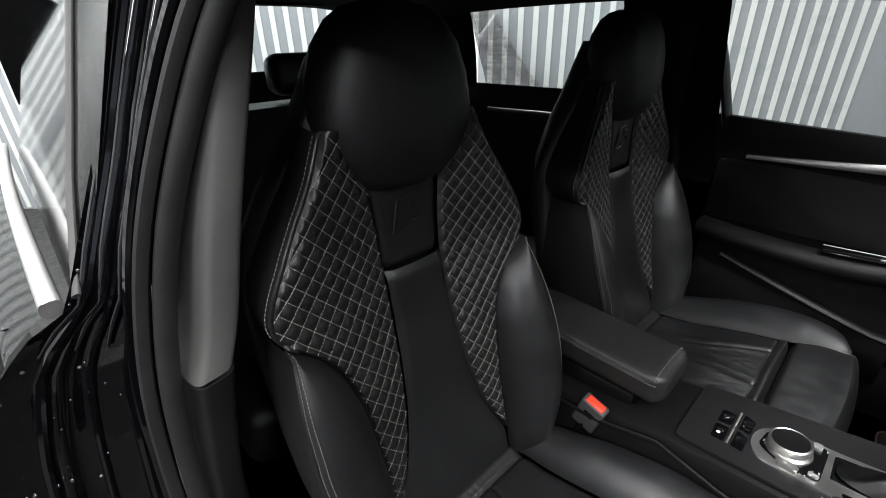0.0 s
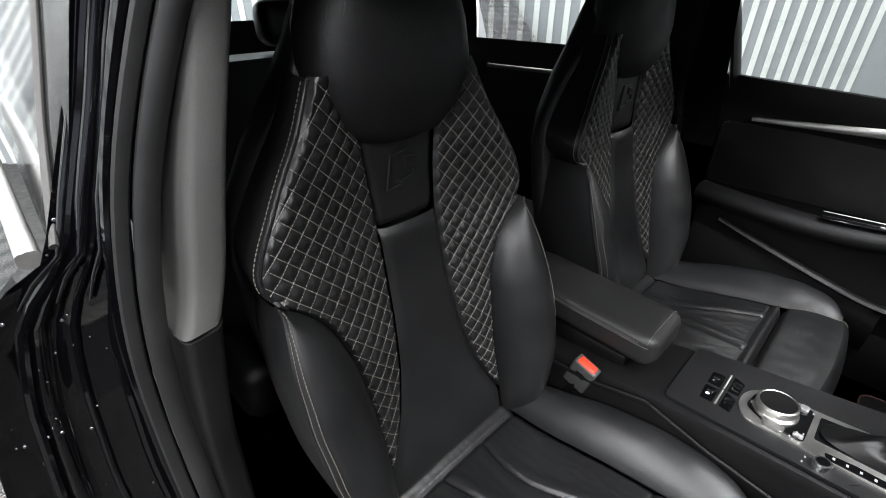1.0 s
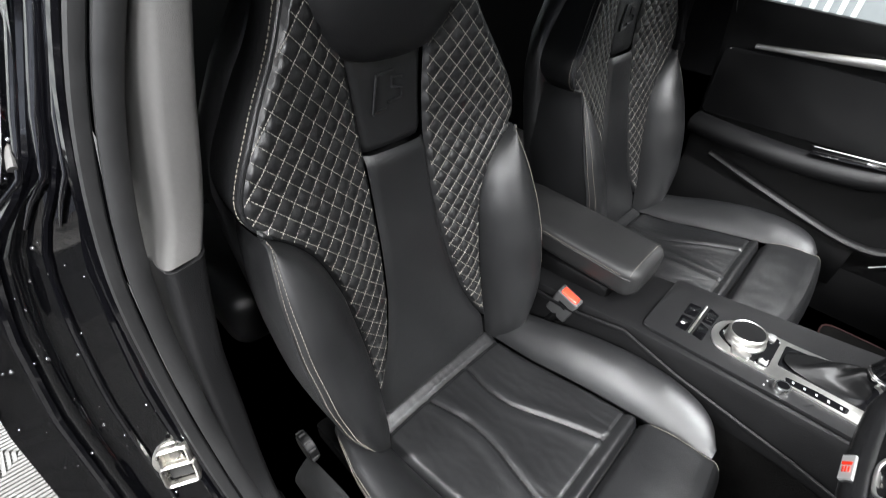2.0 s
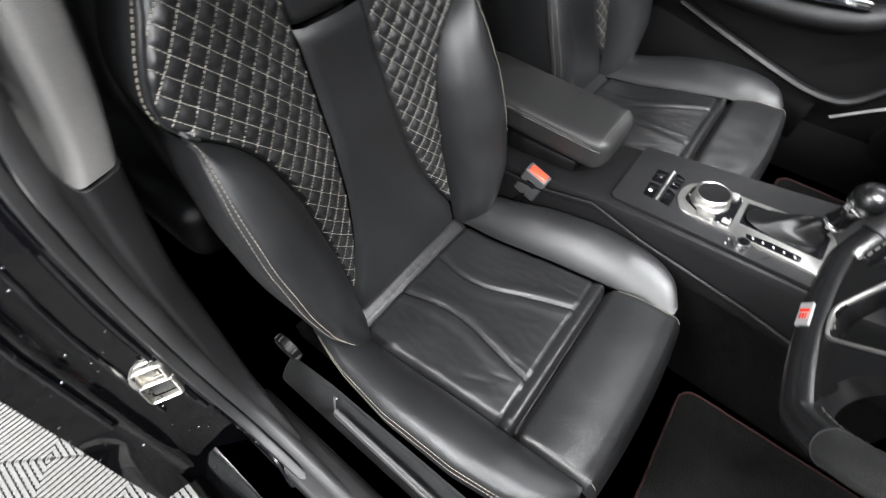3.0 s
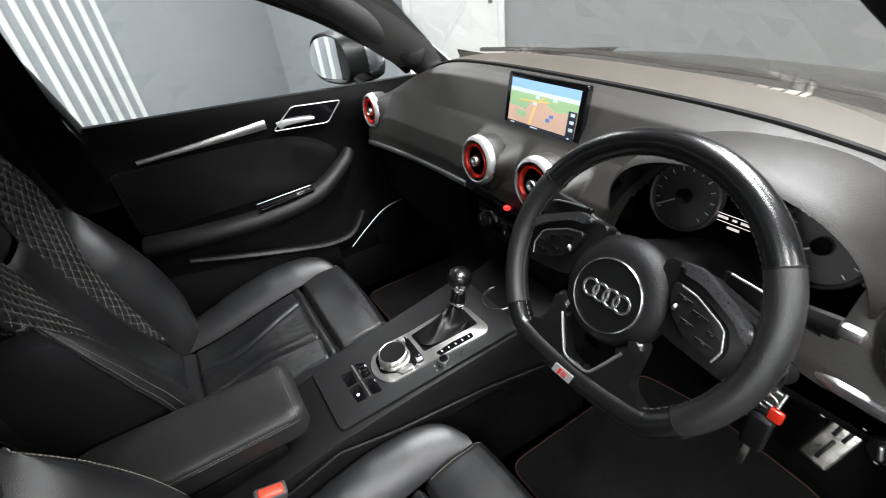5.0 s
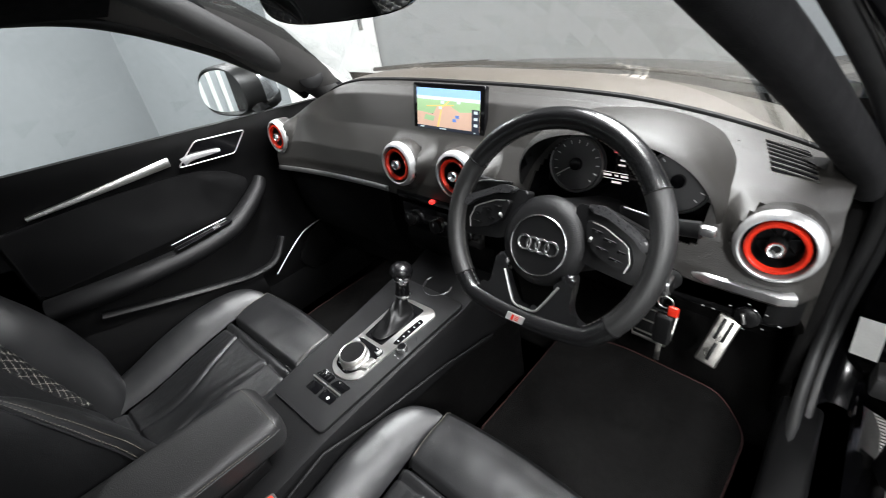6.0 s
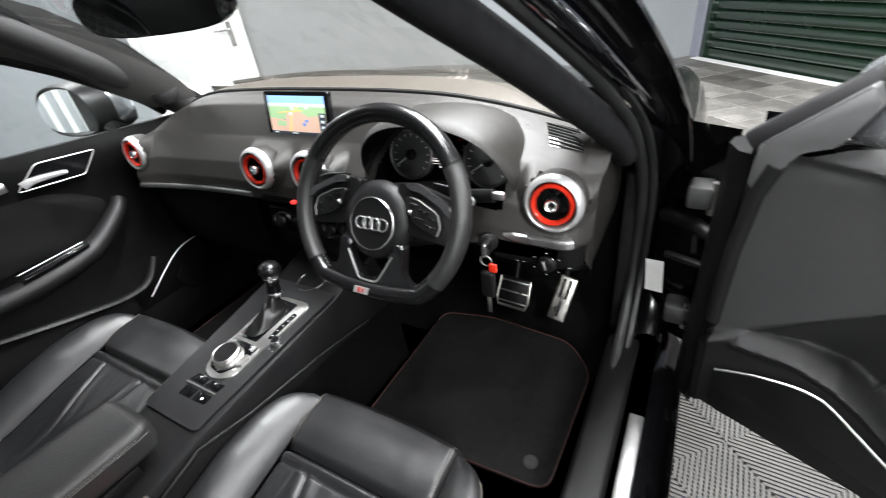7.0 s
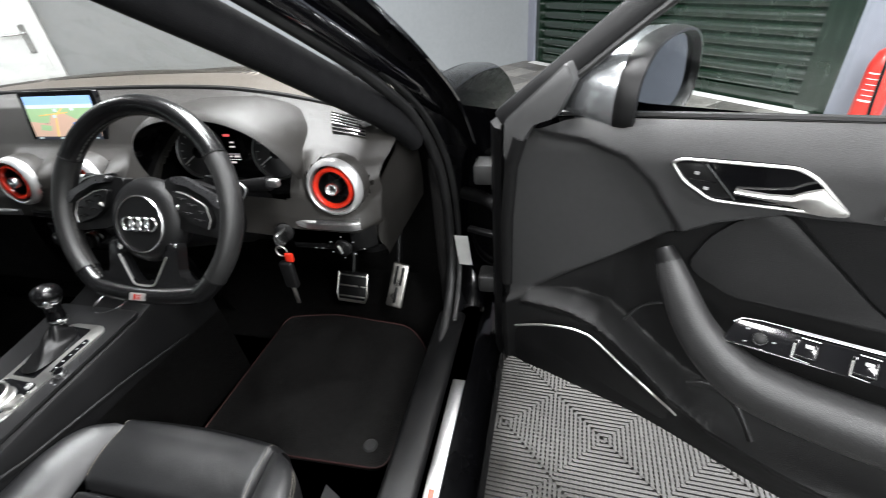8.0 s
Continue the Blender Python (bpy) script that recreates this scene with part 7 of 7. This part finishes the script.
def relief(s_, z):
    """How far the trim stands proud at a place on the door."""
    c_ = -0.036 * max(0.0, (z - DBELT(s_) + 0.065) / 0.065) ** 2
    below = ramp(lerp(WAIST, s_) - z, 0.016)
    bin_ = ramp(lerp(RIM, s_) - z, 0.022)
    if s_ < 0.295:
        c_ -= 0.020 * ramp(lerp(DISH, s_) - z, 0.020) * (1 - below) * ramp(0.285 - s_, 0.03)
    c_ -= 0.060 * below * (1 - bin_) * min(1.0, 0.25 + max(0.0, s_) / 0.25)
    out = 0.052 * ramp(s_ - 0.42, 0.34)
    return c_ + bin_ * (0.002 + out * (0.75 + 0.25 * math.sin(3.1 * min(1.0, max(0.0, (z - 0.37) / 0.1))))) + 0.008 * math.exp(-((z - lerp(RIM, s_) + 0.012) / 0.012) ** 2) * (1 if s_ > 0.02 else 0)


DFRONT = [(0.36, -0.012), (0.54, -0.020), (0.76, -0.018), (0.88, -0.008), (0.93, 0.008), (0.97, 0.030)]


def dface(u, v):
    z0, zt = 0.385 - 0.05 * u, DBELT(-0.012 + 1.02 * u)
    z = z0 + (zt - z0) * v
    start = lerp(DFRONT, z)
    s_ = start + (1.008 - start) * u
    return dd(s_, z, -0.020 + relief(s_, z))


card = part("door_card", sheet(dface, 200, 150, 0.012), DOORSKIN, ddoor, "black moulded door card, light and shade in its two skins, dished front")
# below the waist: the darker skin that carries the recess's shade
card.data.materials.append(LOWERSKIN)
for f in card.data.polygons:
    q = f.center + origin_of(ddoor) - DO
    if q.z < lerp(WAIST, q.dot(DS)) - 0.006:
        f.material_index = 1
part("door_frame_panel", sheet(lambda u, v: dd(-0.03 + 1.1 * u, 0.33 + 0.64 * v - 0.02 * u, -0.106), 8, 8, 0.02), PAINT, ddoor)
part("door_skin", sheet(lambda u, v: dd(-0.06 + 1.14 * u, 0.28 + 0.70 * v, -0.135 - 0.03 * math.sin(3.1 * v)), 10, 8, 0.01), PAINT, ddoor)
part("door_end", sheet(lambda u, v: dd(-0.035, 0.33 + 0.62 * v, -0.03 - 0.11 * u), 4, 8, 0.01), HARD, ddoor)
part("door_shut_face", loft([[dd(a, 0.335 + 0.60 * k / 8, c_) for a, c_ in ((-0.030, -0.045), (-0.062, -0.055), (-0.088, -0.085), (-0.092, -0.115), (-0.075, -0.140), (-0.030, -0.140))] for k in range(9)]), HARD, ddoor, "black door shut face")
part("card_edge", sweep([dd(lerp(DFRONT, 0.37 + 0.56 * k / 10) - 0.007, 0.37 + 0.56 * k / 10, -0.034) for k in range(11)], (0.010, 0.013), 10), JOINT, ddoor, "dark edge seal of the door card")
part("door_edge_seal", sweep(smooth_path([dd(-0.030, 0.36, -0.05), dd(-0.032, 0.6, -0.05), dd(-0.030, 0.93, -0.05)]), 0.010, 8), RUBBER, ddoor)
part("bottom_seal", sweep([dd(-0.02 + 1.05 * k / 10, 0.355 - 0.03 * k / 10, -0.055) for k in range(11)], 0.008, 8), RUBBER, ddoor)
part("belt_cap", sheet(lambda u, v: dd(0.02 + 1.0 * u, DBELT(0.02 + 1.0 * u) - 0.001 - 0.008 * v * v, -0.054 - 0.020 * v), 30, 4, 0.008), JOINT, ddoor)
part("belt_seal", sweep([dd(0.06 + 0.94 * k / 20, DBELT(0.06 + 0.94 * k / 20) - 0.002, -0.070) for k in range(21)], (0.006, 0.006), 8), HARD, ddoor)
# handle group
hz = rounded([(0.256, 0.936), (0.272, 0.943), (0.402, 0.951), (0.424, 0.941), (0.470, 0.897), (0.317, 0.887), (0.277, 0.910)], 0.010, 4)
hb = part("handle_bezel", sweep([dd(a, b, -0.012) for a, b in hz], (0.0024, 0.0024), 8, True, up=DN), FRAMEMETAL, ddoor, "chrome handle surround")
part("handle_bowl", prism(hz, lambda a, b, c_: dd(a, b, -0.030 + c_), 0.014), PIANO, hb)
panel_ = part("memory_panel", prism(rounded([(0.262, 0.934), (0.298, 0.939), (0.342, 0.894), (0.319, 0.890), (0.281, 0.911)], 0.004), lambda a, b, c_: dd(a, b, -0.017 + c_), 0.003, 0.001), HARD, hb, "black lock button panel")
part("panel_edge", sweep([dd(0.300, 0.940, -0.013), dd(0.345, 0.893, -0.013)], (0.0022, 0.0030), 8, up=DN), PIANO, hb)
for a, b in ((0.291, 0.924), (0.307, 0.903)):
    part("button_mark", rbox(dd(a, b, -0.0135), (0.006, 0.0006, 0.0045), 0.0, rot=Matrix.Rotation(PH, 3, "Z")), LEGEND, panel_)
part("panel_joint", sweep([dd(0.283, 0.914, -0.0136), dd(0.318, 0.914, -0.0136)], 0.0006, 6, up=DN), PIANO, panel_)
part("release_lever", loft([[dd(a, b + h, c_ + e) for h, e in ((-hh, -0.004), (-hh, 0.004), (-hh * 0.4, 0.007), (hh * 0.4, 0.007), (hh, 0.004), (hh, -0.004))] for a, b, hh, c_ in ((0.343, 0.906, 0.0030, -0.012), (0.38, 0.908, 0.0036, -0.006), (0.405, 0.910, 0.006, -0.003), (0.418, 0.914, 0.011, -0.002), (0.432, 0.915, 0.0165, -0.002), (0.448, 0.908, 0.011, -0.005), (0.463, 0.902, 0.004, -0.012))]), FRAMEMETAL, hb, "satin chrome release lever")
part("metal_strip", sweep([dd(0.500 + 0.40 * k / 10, 0.912 + 0.012 * k / 10, -0.008) for k in range(11)], (0.006, 0.010), 8), ALU, ddoor)
# armrest sweep and pull
pull = smooth_path([dd(0.283, 0.776, 0.000), dd(0.305, 0.745, 0.016), dd(0.345, 0.690, 0.034), dd(0.395, 0.648, 0.046), dd(0.46, 0.624, 0.052), dd(0.60, 0.620, 0.055), dd(0.80, 0.632, 0.050), dd(0.97, 0.64, 0.03)], 6)
part("armrest", sweep(pull, [(0.019 + 0.0009 * min(k, 24), 0.018 + 0.0008 * min(k, 24)) for k in range(len(pull))], 18, up=DN, power=2.4), ARMSKIN, ddoor, "padded door armrest and pull")
part("pull_cap", sweep([dd(0.272, 0.792, -0.010), dd(0.279, 0.782, -0.003), dd(0.2835, 0.7755, 0.000)], [(0.014, 0.012), (0.0180, 0.0170), (0.0196, 0.0186)], 16, up=DN, power=2.4), HARD, ddoor)
swp = part("switch_panel", prism(rounded([(0.383, 0.012), (0.396, 0.044), (0.425, 0.050), (0.70, 0.058), (0.70, 0.018)], 0.008), lambda a, b, c_: dd(a, 0.678 + b * 0.80 + c_ * 0.6, 0.052 - b * 0.85 + c_ * 0.8), 0.005, 0.0010), PIANO, ddoor, "gloss black switch panel")


def on_switch(a, b, c_=0.0):
    return dd(a, 0.678 + b * 0.80 + (0.005 + c_) * 0.6, 0.052 - b * 0.85 + (0.005 + c_) * 0.8)


part("panel_trim", sweep([on_switch(0.392, 0.040), on_switch(0.402, 0.048), on_switch(0.426, 0.051), on_switch(0.69, 0.058)], 0.0007, 6), ALU, swp)
kax = (DN * 0.8 + Vector((0, 0, 0.6))).normalized()
mk_ = part("mirror_knob", revolve([(0.0085, 0.0), (0.0080, 0.009), (0.006, 0.0105), (0.0, 0.0105)], on_switch(0.428, 0.028), kax, 20), HARD, swp)
part("knob_ring", revolve([(0.0080, 0.007), (0.0092, 0.0085), (0.0080, 0.0105)], on_switch(0.428, 0.028), kax, 20), CHROME, mk_)
tilt = Matrix.Rotation(PH, 3, "Z") @ Matrix.Rotation(-0.93, 3, "X")
part("key_bridge", sweep([on_switch(0.462, 0.050, 0.003), on_switch(0.58, 0.053, 0.003), on_switch(0.69, 0.056, 0.003)], (0.0022, 0.0014), 8), ALU, swp, "satin metal edge over the keys")
for k in range(3):
    a0 = 0.482 + 0.064 * k
    b_ = part("window_switch", rbox(on_switch(a0, 0.031, 0.003), (0.026, 0.009, 0.027), 0.003, 3, rot=tilt), PIANO, swp, "gloss black window key")
    part("switch_edge", sweep([on_switch(a0 - 0.014, 0.036, 0.0075), on_switch(a0 - 0.014, 0.018, 0.0075), on_switch(a0 + 0.006, 0.0165, 0.0075)], (0.0010, 0.0010), 8), FRAMEMETAL, b_, "bright key lip")
    part("switch_lip", sweep([on_switch(a0 - 0.008, 0.0445, 0.0070), on_switch(a0 + 0.013, 0.0445, 0.0070)], (0.0009, 0.0009), 6), FRAMEMETAL, b_)
    for q in (0.024, 0.036):
        part("switch_mark", rbox(on_switch(a0 + 0.003, q, 0.0078), (0.0085, 0.0006, 0.0055), 0.0015, rot=tilt), LEGEND if k < 2 else RED, b_)
for k in range(5):
    a = 2 * math.pi * k / 5
    part("knob_mark", rbox(on_switch(0.427 + 0.019 * math.cos(a), 0.028 + 0.014 * math.sin(a), 0.0006), (0.0045, 0.0012, 0.0018), 0.0), LEGEND, swp)
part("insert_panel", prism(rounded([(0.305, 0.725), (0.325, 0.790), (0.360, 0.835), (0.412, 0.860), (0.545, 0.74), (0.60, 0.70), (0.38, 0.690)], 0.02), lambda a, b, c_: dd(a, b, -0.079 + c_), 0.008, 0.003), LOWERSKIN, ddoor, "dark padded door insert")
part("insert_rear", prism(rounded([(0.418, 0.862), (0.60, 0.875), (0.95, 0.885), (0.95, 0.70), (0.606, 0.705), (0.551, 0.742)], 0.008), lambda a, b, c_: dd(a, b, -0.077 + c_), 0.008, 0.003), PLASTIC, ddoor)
# bottle arc and speaker
part("bottle_ring", sweep(smooth_path([dd(0.362, 0.492, -0.035), dd(0.40, 0.512, -0.030), dd(0.44, 0.508, -0.010), dd(0.475, 0.480, 0.030)]), (0.004, 0.007), 8), LOWERSKIN, ddoor)
part("pocket_arch", sweep(smooth_path([dd(0.220, 0.560, -0.066), dd(0.245, 0.606, -0.072), dd(0.280, 0.632, -0.073), dd(0.335, 0.648, -0.074)]), (0.003, 0.003), 8, up=DN), LOWERSKIN, ddoor)
spo = rounded([(0.008, 0.498), (0.126, 0.545), (0.180, 0.543), (0.268, 0.482), (0.362, 0.424), (0.345, 0.396), (0.010, 0.392)], 0.02, 5)
part("speaker_grille", prism(spo, lambda a, b, c_: dd(a, b, -0.018 + c_), 0.010, 0.004), HARD, ddoor, "black speaker grille")
part("speaker_strip", sweep(smooth_path([dd(0.010, 0.502, -0.006), dd(0.07, 0.532, -0.006), dd(0.126, 0.550, -0.006), dd(0.160, 0.553, -0.006), dd(0.19, 0.543, -0.006), dd(0.268, 0.488, -0.006), dd(0.360, 0.428, -0.006)]), (0.0024, 0.0030), 6, up=DN), FRAMEMETAL, ddoor, "thin bright speaker trim")
# window frame and glass
FR = [(-0.034, 0.942), (0.0, 0.972), (0.10, 1.056), (0.20, 1.141), (0.33, 1.236), (0.50, 1.312), (0.70, 1.345), (0.95, 1.335)]
part("window_frame", sweep(smooth_path([dd(a - 0.010, b + 0.010, -0.06 - 0.22 * max(0, b - 1.0)) for a, b in FR]), (0.021, 0.016), 12, up=DN, power=3.0), CONSOLE, ddoor, "dark grey window frame")
part("window_frame_seal", sweep(smooth_path([dd(a + 0.006, b - 0.006, -0.05 - 0.22 * max(0, b - 1.0)) for a, b in FR]), (0.006, 0.008), 8, up=DN), RUBBER, ddoor)
part("mirror_sail", prism(rounded([(-0.030, 0.888), (-0.008, 0.882), (0.012, 0.935), (0.028, 0.958), (0.066, 0.974), (0.094, 1.034), (0.080, 1.062), (-0.028, 0.960)], 0.006), lambda a, b, c_: dd(a, b, -0.058 + c_), 0.028, 0.004), DOORSKIN, ddoor, "grey plastic cover at the mirror corner")
part("window_frame_rear", sweep([dd(0.98, 1.03, -0.07), dd(0.95, 1.34, -0.13)], (0.02, 0.02), 8, up=DN), PIANO, ddoor)
dg = part("window_glass", sheet(lambda u, v: dd(0.05 + 0.92 * u, 0.985 + v * (lerp(FR, 0.05 + 0.92 * u) - 0.985), -0.07 - 0.22 * max(0.0, v * (lerp(FR, 0.05 + 0.92 * u) - 0.985))), 20, 6, 0.004), GLASS, ddoor, "clear window glass")
dg.visible_shadow = False
mirror_unit("door_mirror", (1.180, 0.885, 1.006), -(DS * 0.990 + DN * 0.140), DS * 0.140 - DN * 0.990, "driver door mirror with silver cap, dark reflection put into its glass colour", DARKMIRROR, 0.014, 1.22, 0.012, 0.0, 1.35)
